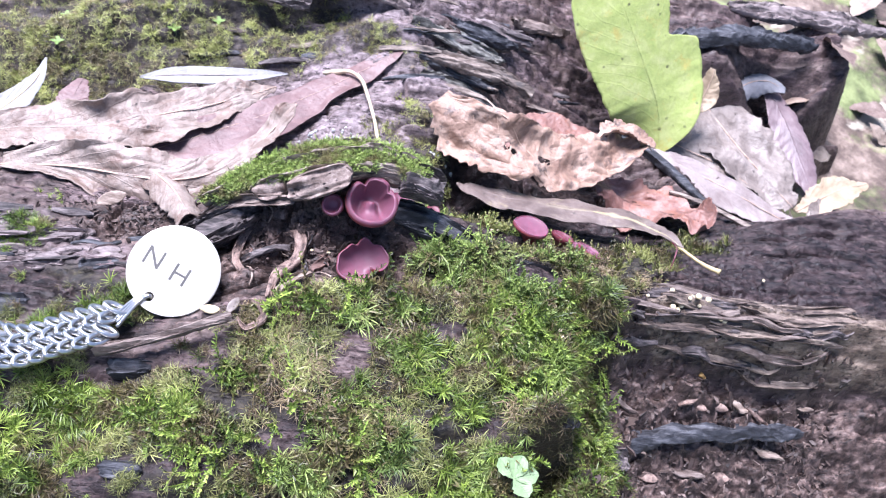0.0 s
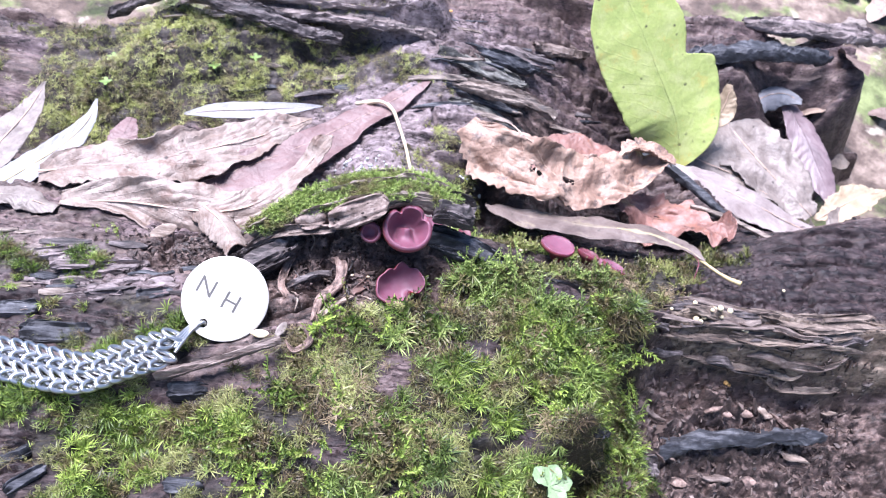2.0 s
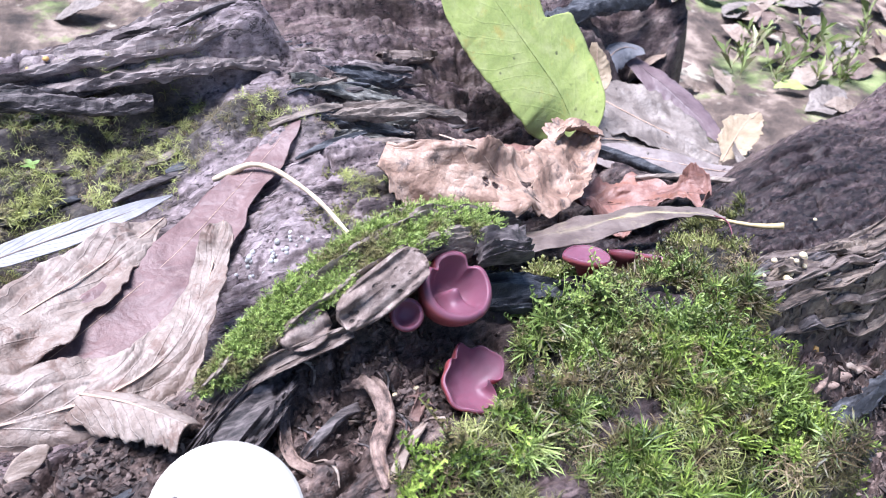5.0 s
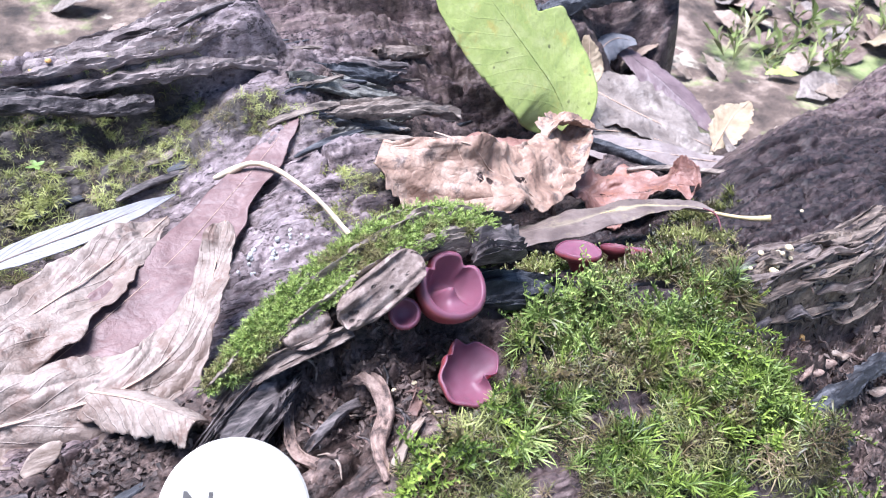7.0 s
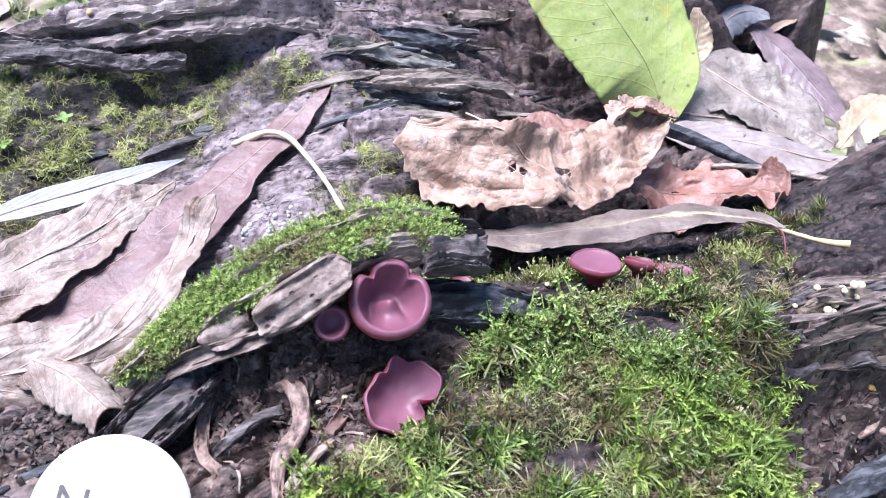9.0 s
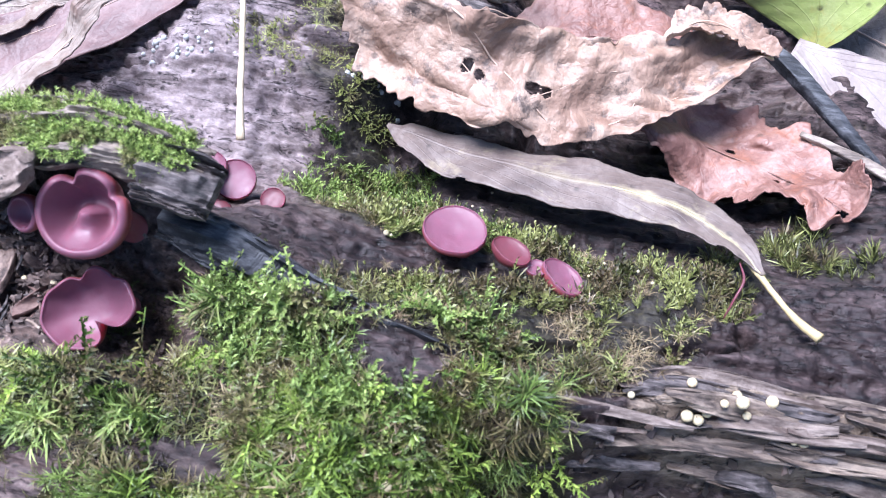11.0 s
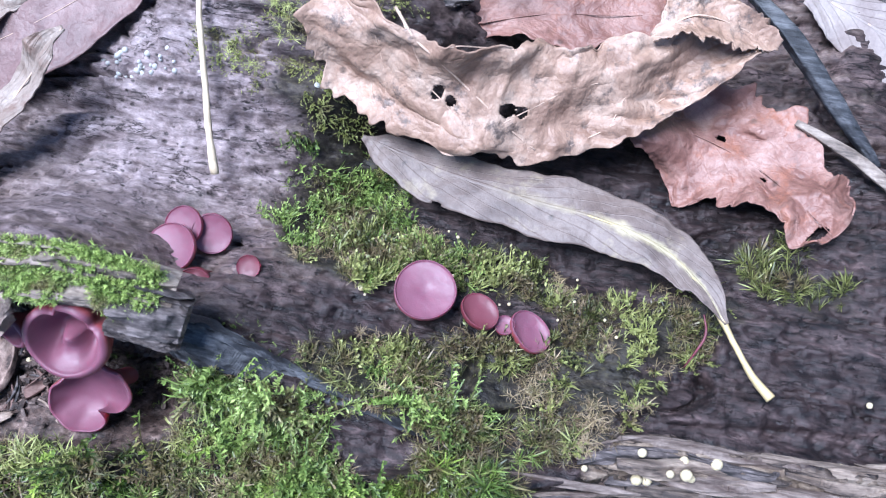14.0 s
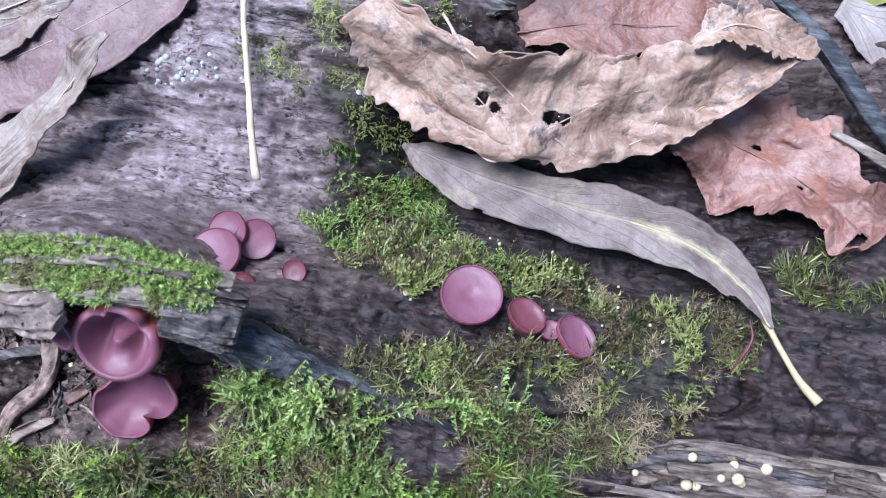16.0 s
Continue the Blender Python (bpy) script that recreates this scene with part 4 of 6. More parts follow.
# the near mound
moss_patch("tangled olive moss on the near mound", (-5.0, 7.0, -7.0, 1.0), 17000, (0.25, 0.51), TANGLE, MOSS_OLIVE, 2, 0.30, lean=(0, -0.2, 0), loose=0.9, gate=(1.1, -0.35), cell=0.75)
moss_patch("brown dead moss threads among the shoots", (-5, 6.4, -7.0, 0.8), 12150, (0.25, 0.49), TANGLE, MOSS_DEAD, 14, 0.22, lean=(0, -0.2, 0), loose=1.0, gate=(0.7, 0.05), cell=0.7)
moss_patch("yellow-green feathery moss on the near mound", (-4.5, 6.4, -7.0, 0.8), 3800, (0.3, 0.7), FEATHER, MOSS_BRIGHT, 1, 0.40, lean=(0.15, -0.4, 0), loose=0.6, gate=(0.8, 0.0))
moss_patch("bright green star moss in clumps on the mound", (-3.5, 6.4, -7.0, 0.6), 9450, (0.29, 0.59), STAR, MOSS_LIME, 12, 0.36, lean=(0.1, -0.35, 0), loose=0.6, gate=(1.2, 0.15), cell=0.95)
moss_patch("bright bristling clump at the mound's broken edge", (2.4, 6.0, -3.6, 0.2), 3510, (0.29, 0.54), STAR, MOSS_BRIGHT, 15, 0.3, lean=(0.25, -0.4, 0), loose=0.6, gate=(0.9, 0.0))
moss_patch("green moss shoots in front of the mound", (1.0, 9.0, -7.5, -1.4), 5200, (0.29, 0.6), STAR, MOSS_BRIGHT, 16, 0.27, lean=(0.1, -0.3, 0), loose=0.6, gate=(0.8, 0.05))
# beside the chain
moss_patch("scattered bright moss shoots on dark wood", (-11.5, -3.4, -7.0, -0.2), 9500, (0.25, 0.55), STAR, MOSS_BRIGHT, 3, 0.2, lean=(0, -0.4, 0), loose=0.7, gate=(0.7, -0.12))
moss_patch("olive moss threads on dark wood", (-11.5, -3.6, -7.0, -0.6), 14850, (0.20, 0.41), TANGLE, MOSS_OLIVE, 21, 0.18, loose=0.9, gate=(0.8, -0.25))
# the far ridge
moss_patch("low yellow-green moss on the far ridge", (-13, 1.5, 5.6, 12.0), 15000, (0.14, 0.32), TANGLE, MOSS_RIDGE, 4, 0.30, loose=0.9, cell=0.7)
moss_patch("brown moss threads on the far ridge", (-13, 1.5, 5.6, 12.0), 9450, (0.11, 0.28), TANGLE, MOSS_DEAD, 17, 0.22, loose=0.9, gate=(0.9, -0.1), cell=0.6)
moss_patch("yellow-green moss tips on the far ridge", (-13, 0.5, 7.0, 11.0), 8100, (0.15, 0.33), STAR, MOSS_RIDGE, 18, 0.4, loose=0.7, gate=(0.6, 0.1), cell=0.7)
# round the discs
moss_patch("short yellow-olive moss round the jelly discs", (2.2, 9.6, 0.3, 4.2), 7500, (0.2, 0.42), BOBBLE + BRUSH, MOSS_OLIVE, 5, 0.27, loose=0.8, gate=(1.5, -0.38), cell=0.5)
moss_patch("dull moss threads round the jelly discs", (2.0, 9.6, 0.2, 4.2), 9450, (0.15, 0.33), TANGLE, MOSS_DEAD, 25, 0.2, loose=0.9, gate=(1.3, -0.1), cell=0.5)
moss_patch("thin green moss beside the willow leaf", (0.4, 5.0, 1.9, 4.8), 5500, (0.16, 0.32), BOBBLE + BRUSH, MOSS_LIME, 6, 0.28, loose=0.8, gate=(1.5, -0.3), cell=0.42)
moss_patch("pale moss film on grey wood beside the stalk", (-0.4, 3.4, 4.2, 7.2), 9000, (0.07, 0.16), BOBBLE, MOSS_RIDGE, 28, 0.16, loose=0.9, gate=(1.6, -0.15), cell=0.35)
moss_patch("feathery green shoots below the black rib", (1.2, 5.6, -1.2, 1.0), 1500, (0.3, 0.6), FEATHER, MOSS_LIME, 26, 0.2, lean=(0.2, -0.1, 0), loose=0.8, gate=(1.0, 0.0))
moss_patch("small moss clump on bare wood", (9.2, 11.6, 3.2, 4.8), 900, (0.22, 0.5), BRUSH, MOSS_OLIVE, 7, loose=0.8, cell=0.5)
moss_patch("small green moss tuft by a dead leaf", (-11, -7.5, -0.6, 2.2), 2970, (0.16, 0.37), STAR, MOSS_BRIGHT, 8, 0.25)
moss_patch("tiny green moss tufts about the cups", (-1.6, 2.0, -0.3, 0.75), 1485, (0.10, 0.23), STAR, MOSS_BRIGHT, 23, -1.0, loose=0.7, gate=(1.3, 0.12), cell=0.5)
moss_patch("tiny moss shoots on the black rib", (1.0, 4.6, 0.2, 1.6), 700, (0.12, 0.3), FEATHER, MOSS_LIME, 24, -1.0, loose=0.8, gate=(1.2, 0.25))
moss_patch("thin moss film in the hollow's edge", (-1.0, 3.2, 6.0, 9.6), 3375, (0.10, 0.23), TANGLE, MOSS_RIDGE, 27, 0.18, loose=0.8, gate=(0.9, 0.0), cell=0.4)

# ---- bark flake with its moss ----
BARK_ROWS = [(-3.95, 1.28, 0.10, 0.16, 0.16, -38, 0), (-2.9, 1.52, 0.74, 0.30, 0.32, -36, 0), (-1.7, 1.58, 1.36, 0.36, 0.42, -28, 0),
             (-0.7, 1.66, 1.58, 0.38, 0.48, -18, 0), (0.3, 1.74, 1.52, 0.36, 0.46, -12, 0), (1.35, 1.66, 1.12, 0.34, 0.4, -8, 0)]
flake = thing("bark_flake", "raised strip of grey bark with bright moss on it", "bark", place=(-0.7, 1.7, 1.6))
part("strip", slab_mesh("strip", BARK_ROWS, BARK, 200, 44, 0.13, 0.16, 3, 11, False), flake)
part("plate", slab_mesh("plate", [(-1.96, 1.0, 1.08, 0.03, 0.03, -50, 0), (-1.88, 1.0, 1.12, 0.20, 0.18, -50, 0), (-1.76, 1.0, 1.19, 0.28, 0.26, -50, 0), (-1.5, 1.02, 1.34, 0.36, 0.32, -50, 0), (-1.1, 1.06, 1.55, 0.37, 0.33, -48, 0), (-0.78, 1.09, 1.70, 0.31, 0.30, -45, 0), (-0.62, 1.12, 1.76, 0.20, 0.2, -42, 0), (-0.54, 1.13, 1.79, 0.03, 0.03, -42, 0)], PITTED, 110, 40, 0.13, 0.10, 8, 7), flake, "pitted grey bark plate")
part("knot", slab_mesh("knot", [(-2.72, 1.22, 0.72, 0.10, 0.10, -45, 0), (-2.5, 1.2, 0.86, 0.24, 0.22, -45, 0), (-2.2, 1.18, 1.0, 0.24, 0.22, -45, 0), (-2.02, 1.16, 1.06, 0.10, 0.10, -45, 0)], PITTED, 70, 26, 0.12, 0.12, 18, 7), flake, "lumpy grey bark knot")
part("front_edge", slab_mesh("front_edge", [(-4.0, 1.02, -0.12, 0.05, 0.06, -55, 0), (-3.3, 1.18, 0.30, 0.13, 0.13, -55, 0), (-2.5, 1.02, 0.72, 0.15, 0.14, -55, 0), (-1.8, 0.86, 0.98, 0.10, 0.10, -55, 0)], TANBARK, 120, 22, 0.09, 0.10, 28, 14, False), flake, "tan torn edge of the bark")
part("broken_end", slab_mesh("broken_end", [(0.62, 1.5, 1.42, 0.36, 0.34, -20, 0), (1.0, 1.48, 1.34, 0.40, 0.36, -16, 0), (1.35, 1.46, 1.20, 0.40, 0.36, -14, 0), (1.6, 1.44, 1.08, 0.34, 0.32, -10, 0)], DARKGRAIN, 90, 40, 0.24, 0.16, 9, 18, False), flake, "blackened broken wood end")
rng = np.random.default_rng(77)
bq, bc, bs, bm = frames_along(BARK_ROWS, 400)
bi = rng.integers(6, 384, 7600)
bw = rng.uniform(-1, 1, len(bi))
bare = vn(bi / 45.0, bw * 1.2, 61) + 0.45 * bw
ok = (bare < 0.55) & (bw < 0.8)
bi, bw = bi[ok], bw[ok]
bwid = np.where(bw > 0, bq[bi, 3], bq[bi, 4])
bpos = bc[bi] + (bw * bwid)[:, None] * bs[bi] + 0.16 * np.sqrt(1 - 0.8 * bw ** 2)[:, None] * bm[bi]
v, f, attrs = planted(STAR + TUFT, bpos, bm[bi] + 0.55 * rng.normal(size=(len(bi), 3)) + (0, 0, 0.3), rng.uniform(0.10, 0.26, len(bi)), rng)
tagged(new("moss_patch", mesh_from("moss_patch", v, f, MOSS_FRESH, smooth=False, attrs=attrs)), "bright lime moss along the raised bark strip", "moss", "moss on the log", "stuff")


# ---- purple jelly fungi ----
def jelly(label, centre, normal, radius, depth, foot, lobes, wave, knob=0.0, thick=0.09, material=JELLY, stalk=0.36, turn=0.0, mouth=0.94, tongue=0.0):
    """A cup or disc: bowl, fleshy rim, outer wall and a stalk down to its foot. lobes, wave: rim radius and rim height by angle; mouth: how far the rim curls in."""
    n = unit(np.array(normal, float))
    ex = unit(np.array([1.0, 0, 0]) - n * n[0])
    ey = np.cross(n, ex)
    nt = 84
    th = np.linspace(0, 2 * np.pi, nt, endpoint=False)
    lob = np.array([lobes(math.degrees(a)) for a in th])
    wav = np.array([wave(math.degrees(a)) for a in th])
    body = []
    for q in np.concatenate([[0.004, 0.05], np.linspace(0.12, 1.0, 18)]):
        h = -depth * (1 - q ** 3.0) + knob * math.exp(-(q / 0.3) ** 2) * radius * (1 - q * q)
        body.append((q * mouth * radius, h, q ** 3, 0.0))
    lip = 1 - mouth
    for a in np.linspace(25, 155, 7):
        body.append(((mouth + lip * 0.5 * (1 - math.cos(radians(a)))) * radius, 0.45 * thick * math.sin(radians(a)) - thick * 0.25 * (1 - math.cos(radians(a))), 1.0, float(ramp(a, 105, 165))))
    for q in np.linspace(0.06, 1, 11):
        r = stalk + (1.0 - stalk) * (1 - q ** 1.7) ** 0.8
        body.append((r * radius, -thick * 0.5 - (depth * 0.95 + 0.1) * q, 1 - q, 1.0))
    c = np.array(centre, float)
    verts, outside = [], []
    for r, h, k, o in body:
        rr = r * (1 + (lob - 1) * k)
        hh = h + wav * radius * k + 0.005 * vn(np.cos(th) * r * 9 + 5, np.sin(th) * r * 9, 3) * (0.3 + k)
        if tongue and o == 0 and h < 0:
            tx, ty = k ** (1 / 3) * np.cos(th), k ** (1 / 3) * np.sin(th)
            hh = hh + tongue * depth * np.exp(-(tx / (0.34 + 0.3 * np.clip(-ty, 0, 1))) ** 4) * ramp(0.3 - ty, 0, 0.3) * (1 - k) * (0.75 + 0.25 * np.clip(-ty, 0, 1))
        verts.append(c + rr[:, None] * (np.cos(th + radians(turn))[:, None] * ex + np.sin(th + radians(turn))[:, None] * ey) + hh[:, None] * n)
        outside.append(o)
    last = verts[-1]
    mid = last.mean(0)
    for q in (0.33, 0.66, 1.0):
        verts.append(last + q * (np.array(foot) - mid) - 0.25 * q * (last - mid))
        outside.append(1)
    nr = len(verts)
    vv = np.concatenate(verts)
    faces = [tuple(q) for q in grid_faces(nr, nt, True)]
    att = np.repeat(np.array(outside, float), nt)
    ob = thing("jelly_cup", label, "fungus", "purple jelly fungi", place=tuple(c))
    cut = (nr - 4) * nt
    cap_faces = [q for q in faces if max(q) < cut + nt] + [tuple(range(nt))]
    stalk_faces = [tuple(i - cut for i in q) for q in faces if min(q) >= cut] + [tuple(range((nr - 1) * nt - cut, nr * nt - cut))]
    part("cup", mesh_from("cup", vv[:cut + nt], cap_faces, material, attrs={"outside": att[:cut + nt]}), ob)
    part("stalk", mesh_from("stalk", vv[cut:], stalk_faces, material, attrs={"outside": att[cut:]}), ob)
    return ob


def notch(a, at, width, deep):
    d = (a - at + 180) % 360 - 180
    return -deep * math.exp(-(d / width) ** 2)


CUP_N = (0.12, -0.45, 0.88)
jelly("large purple jelly cup with a lobed rim and central knob", (-0.03, 0.84, 1.20), CUP_N, 0.60, 0.55, (0.15, 1.2, 0.2),
      lambda a: 1 + notch(a, 115, 8, 0.2) + notch(a, 38, 8, 0.16) + notch(a, 76, 26, -0.06) + 0.03 * math.cos(radians(2 * a)), lambda a: notch(a, 115, 13, 0.16) + notch(a, 38, 13, 0.16) + notch(a, 76, 28, -0.1) + 0.04 * math.sin(radians(3 * a)), 0.26, 0.13, JELLY, 0.45, 0.0, 0.80, 0.75)
jelly("wavy purple jelly cup with a deep notch", (-0.11, -0.03, 0.08), (0.24, -0.40, 0.88), 0.56, 0.30, (0.1, 0.35, -0.6),
      lambda a: 1 + 0.15 * math.cos(radians(2 * a - 66)) + notch(a, -36, 12, 0.52) + notch(a, 8, 24, -0.08) + notch(a, 60, 9, 0.10) + notch(a, 112, 9, 0.10) + notch(a, 88, 14, -0.10) + notch(a, -82, 26, -0.10) + 0.02 * math.sin(radians(9 * a)), lambda a: 0.07 * math.sin(radians(3 * a + 40)) + 0.03 * math.sin(radians(8 * a)) + notch(a, -38, 22, -0.16) + notch(a, 60, 14, 0.12) + notch(a, 112, 12, 0.10) + notch(a, 88, 14, -0.10), 0.0, 0.055, JELLY, 0.34, 0.0, 0.92)
jelly("tiny dark purple jelly cup with a raised rim", (-0.93, 0.78, 1.02), (-0.2, -0.62, 0.75), 0.26, 0.16, (-0.8, 1.2, 0.4), lambda a: 1, lambda a: 0.02 * math.cos(radians(2 * a)), 0.0, 0.08, JELLY, 0.6, 0.0, 0.72)
jelly("flat round purple jelly disc in short moss", (4.33, 2.57, -0.98), (0.15, 0.28, 0.95), 0.49, 0.06, (4.4, 2.5, -1.5), lambda a: 1 + 0.02 * math.cos(radians(3 * a)), lambda a: 0.05 * math.sin(radians(2 * a)) + notch(a, 140, 30, 0.06), -0.07, 0.10, JELLY, 0.5)
jelly("small reddish jelly disc beside the flat one", (5.22, 2.42, -1.08), (0.3, 0.45, 0.85), 0.3, 0.07, (5.2, 2.4, -1.5), lambda a: 1 + 0.08 * math.cos(radians(2 * a + 60)), lambda a: 0.05 * math.sin(radians(2 * a)), 0.0, 0.08, JELLY_RED, 0.45)
jelly("very small jelly disc between two others", (5.62, 2.28, -1.24), (0.1, 0.3, 0.95), 0.16, 0.03, (5.6, 2.28, -1.5), lambda a: 1, lambda a: 0, 0.0, 0.06, JELLY, 0.6)
jelly("oval purple jelly disc tilted in moss", (6.02, 2.27, -1.36), (0.4, 0.4, 0.82), 0.33, 0.07, (6.0, 2.3, -1.75), lambda a: 1 + 0.12 * math.cos(radians(2 * a + 70)), lambda a: 0.05 * math.sin(radians(2 * a + 30)), 0.0, 0.09, JELLY, 0.45)
jelly("round purple jelly disc in the rear cluster", (0.80, 2.76, -0.85), (0.25, -0.2, 0.95), 0.33, 0.05, (0.7, 2.7, -1.4), lambda a: 1, lambda a: 0.03 * math.sin(radians(2 * a)), 0.0, 0.08, JELLY, 0.4)
jelly("bluish purple jelly disc in the rear cluster", (0.36, 2.80, -0.72), (0.0, -0.1, 1.0), 0.32, 0.05, (0.4, 2.75, -1.3), lambda a: 1, lambda a: 0.04 * math.sin(radians(2 * a)), 0.0, 0.08, JELLY, 0.4)
jelly("tilted purple jelly disc against the bark", (0.30, 2.42, -0.55), (-0.1, 0.1, 0.98), 0.42, 0.06, (0.4, 2.4, -1.2), lambda a: 1 + 0.05 * math.cos(radians(2 * a)), lambda a: 0.05 * math.sin(radians(2 * a)), 0.0, 0.09, JELLY, 0.4)
jelly("small dark red jelly disc on bare wood", (1.63, 2.36, -0.55), (0.1, -0.1, 0.98), 0.19, 0.03, (1.63, 2.4, -1.2), lambda a: 1, lambda a: 0, 0.0, 0.07, JELLY_RED, 0.5)
jelly("small glossy red jelly lump under the bark", (0.86, 2.02, -0.5), (0.1, -0.3, 0.95), 0.2, 0.02, (0.86, 2.1, -1.2), lambda a: 1 + 0.2 * math.cos(radians(2 * a)), lambda a: 0.1 * math.sin(radians(3 * a)), 0.1, 0.08, JELLY_RED, 0.6)


# ---- fallen leaves, nearest the discs ----
leaf("willow_leaf", "slate-grey narrow willow leaf with a yellow midrib",
     [(2.55, 4.98, -2.1, 0.02, 0.03, 0, 0), (2.95, 4.86, -2.12, 0.36, 0.22, 8, 0), (4.0, 4.62, -2.1, 0.56, 0.44, 10, -0.1), (5.4, 4.40, -2.05, 0.56, 0.50, 10, -0.1), (6.8, 4.25, -1.98, 0.46, 0.52, 12, -0.1), (7.8, 3.95, -1.92, 0.38, 0.42, 14, 0), (8.45, 3.5, -1.85, 0.28, 0.24, 16, 0), (8.9, 2.95, -1.75, 0.03, 0.03, 10, 0)],
     SLATE, YELLOW_RIB, 0.045, 0.55, True, [(8.3, 3.6, -1.84, 0.03), (8.7, 3.25, -1.80, 0.05), (9.1, 2.68, -1.68, 0.05), (9.4, 2.28, -1.56, 0.055), (9.7, 2.0, -1.44, 0.08)], YELLOW_RIB, crumple=0.1, pleat=0.012, ragged=0.05, seed=5, nu=110, nv=34, holes=[(0.86, 1.0, 0.018, 0.09), (0.3, 1.0, 0.01, 0.04)])
crumpled = leaf("crumpled_leaf", "crumpled pinkish-brown leaf with holes and dark blotches",
     [(1.95, 6.95, -0.5, 0.75, 0.25, -20, 0.1), (2.8, 6.25, -0.78, 1.12, 0.5, -34, 0.1), (3.9, 5.78, -1.15, 1.06, 0.8, -33, 0.1), (5.2, 5.82, -1.48, 0.92, 0.95, -28, -0.1), (6.5, 6.3, -1.82, 0.8, 0.85, -26, -0.2), (7.7, 7.0, -2.15, 0.5, 0.6, -10, 0.2), (8.9, 7.75, -2.35, 0.12, 0.25, 0, 0.2)],
     PINKTAN, RIB, 0, crumple=0.3, pleat=0.05, ragged=0.09, seed=11, nu=230, nv=100, thick=0.03, veins=7, holes=[(0.47, 0.56, 0.017, 0.05), (0.50, 0.58, 0.014, 0.045), (0.33, 0.53, 0.012, 0.07), (0.36, 0.56, 0.01, 0.04)])
ribs_on(crumpled, [[(3.12, 6.66), (3.58, 6.18), (4.29, 5.84), (4.94, 5.45), (5.6, 5.15)], [(3.94, 6.1), (4.55, 6.35), (5.2, 6.6)], [(6.61, 5.82), (6.82, 6.4), (7.3, 6.9)], [(3.2, 6.6), (3.65, 5.76), (3.68, 5.0)], [(3.65, 5.76), (4.11, 5.43), (4.3, 5.0)], [(2.7, 6.6), (2.94, 5.8), (2.97, 5.2)], [(4.94, 5.45), (5.68, 6.07), (6.5, 6.5)], [(6.03, 5.4), (6.84, 6.0), (7.6, 6.7)]], 0.026, RIB)
leaf("curled_lobe_leaf", "curled pinkish-brown leaf scrap on the crumpled leaf",
     [(7.0, 7.35, -1.9, 0.3, 0.1, 30, 0.5), (7.6, 7.75, -1.75, 0.5, 0.35, 20, 0.5), (8.3, 7.75, -1.95, 0.45, 0.3, 0, 0.5), (9.0, 7.6, -2.3, 0.1, 0.1, 0, 0)], PINKTAN, RIB, 0.02, crumple=0.12, pleat=0.05, ragged=0.15, seed=14, thick=0.03)
leaf("russet_leaf", "russet crumpled leaf with a curled grey edge",
     [(6.4, 6.5, -2.7, 0.45, 0.4, 0, 0), (7.3, 6.35, -3.1, 0.85, 0.9, 6, -0.1), (8.4, 6.15, -3.35, 1.05, 1.15, 8, -0.1), (9.3, 5.75, -3.2, 0.85, 1.15, 5, 0.1), (10.0, 5.15, -2.75, 0.5, 0.75, 0, 0.3), (10.4, 4.75, -2.45, 0.3, 0.35, 0, 0.5)],
     RUSSET, RUSSET, 0.02, crumple=0.34, pleat=0.03, ragged=0.06, seed=21, nu=180, nv=80, thick=0.03, holes=[(0.62, 0.55, 0.012, 0.02), (0.42, 0.42, 0.016, 0.03), (0.93, 0.6, 0.03, 0.2)])
leaf("dark_russet_leaf", "dark russet leaf lying in the hollow",
     [(4.0, 7.3, -2.4, 0.3, 0.4, 0, 0), (5.2, 7.7, -2.5, 0.6, 0.9, 0, 0.1), (6.5, 7.9, -2.6, 0.6, 0.9, 0, 0.1), (7.6, 8.2, -2.8, 0.3, 0.4, 0, 0)], RUSSET, RUSSET, 0.02, crumple=0.2, seed=24)
leaf("green_leaf", "fresh yellow-green heart-shaped leaf standing upright",
     [(10.12, 9.45, -4.2, 0.03, 0.03, 30, 0), (10.08, 9.68, -3.83, 0.62, 0.66, 30, 0.0), (10.0, 9.92, -3.45, 1.12, 1.16, 30, 0.0), (9.87, 10.17, -3.03, 1.48, 1.5, 30, 0.0), (9.68, 10.40, -2.61, 1.76, 1.72, 30, 0.0), (9.43, 10.625, -2.225, 1.98, 1.8, 30, 0.0), (9.16, 10.85, -1.85, 2.1, 1.83, 30, 0.0), (8.98, 11.0, -1.6, 2.12, 1.85, 30, 0.0), (8.836, 11.12, -1.4, 1.72, 1.86, 30, 0.0), (8.71, 11.225, -1.225, 1.25, 1.88, 30, 0.0), (8.566, 11.345, -1.025, 1.32, 1.9, 30, 0.0), (8.35, 11.525, -0.725, 1.5, 1.9, 30, 0.0), (8.13, 11.71, -0.42, 1.58, 1.9, 30, 0.0), (7.9, 11.9, -0.1, 1.6, 1.88, 30, 0.0), (7.4, 12.3, 0.5, 1.3, 1.6, 30, 0), (6.9, 12.7, 1.2, 0.7, 0.9, 30, 0), (6.7, 12.9, 1.5, 0.03, 0.03, 30, 0)],
     GREEN, GREEN, 0.02, crumple=0.014, pleat=0.0, ragged=0.012, seed=31, nu=160, nv=40)
leaf("yellow_leaf", "small yellow leaf tucked behind the green one",
     [(11.0, 10.6, -3.4, 0.1, 0.1, 0, 0), (11.5, 11.0, -2.6, 0.45, 0.45, 0, 0), (11.7, 11.5, -1.8, 0.1, 0.1, 0, 0)], YELLOW, RIB, 0.02, seed=33)
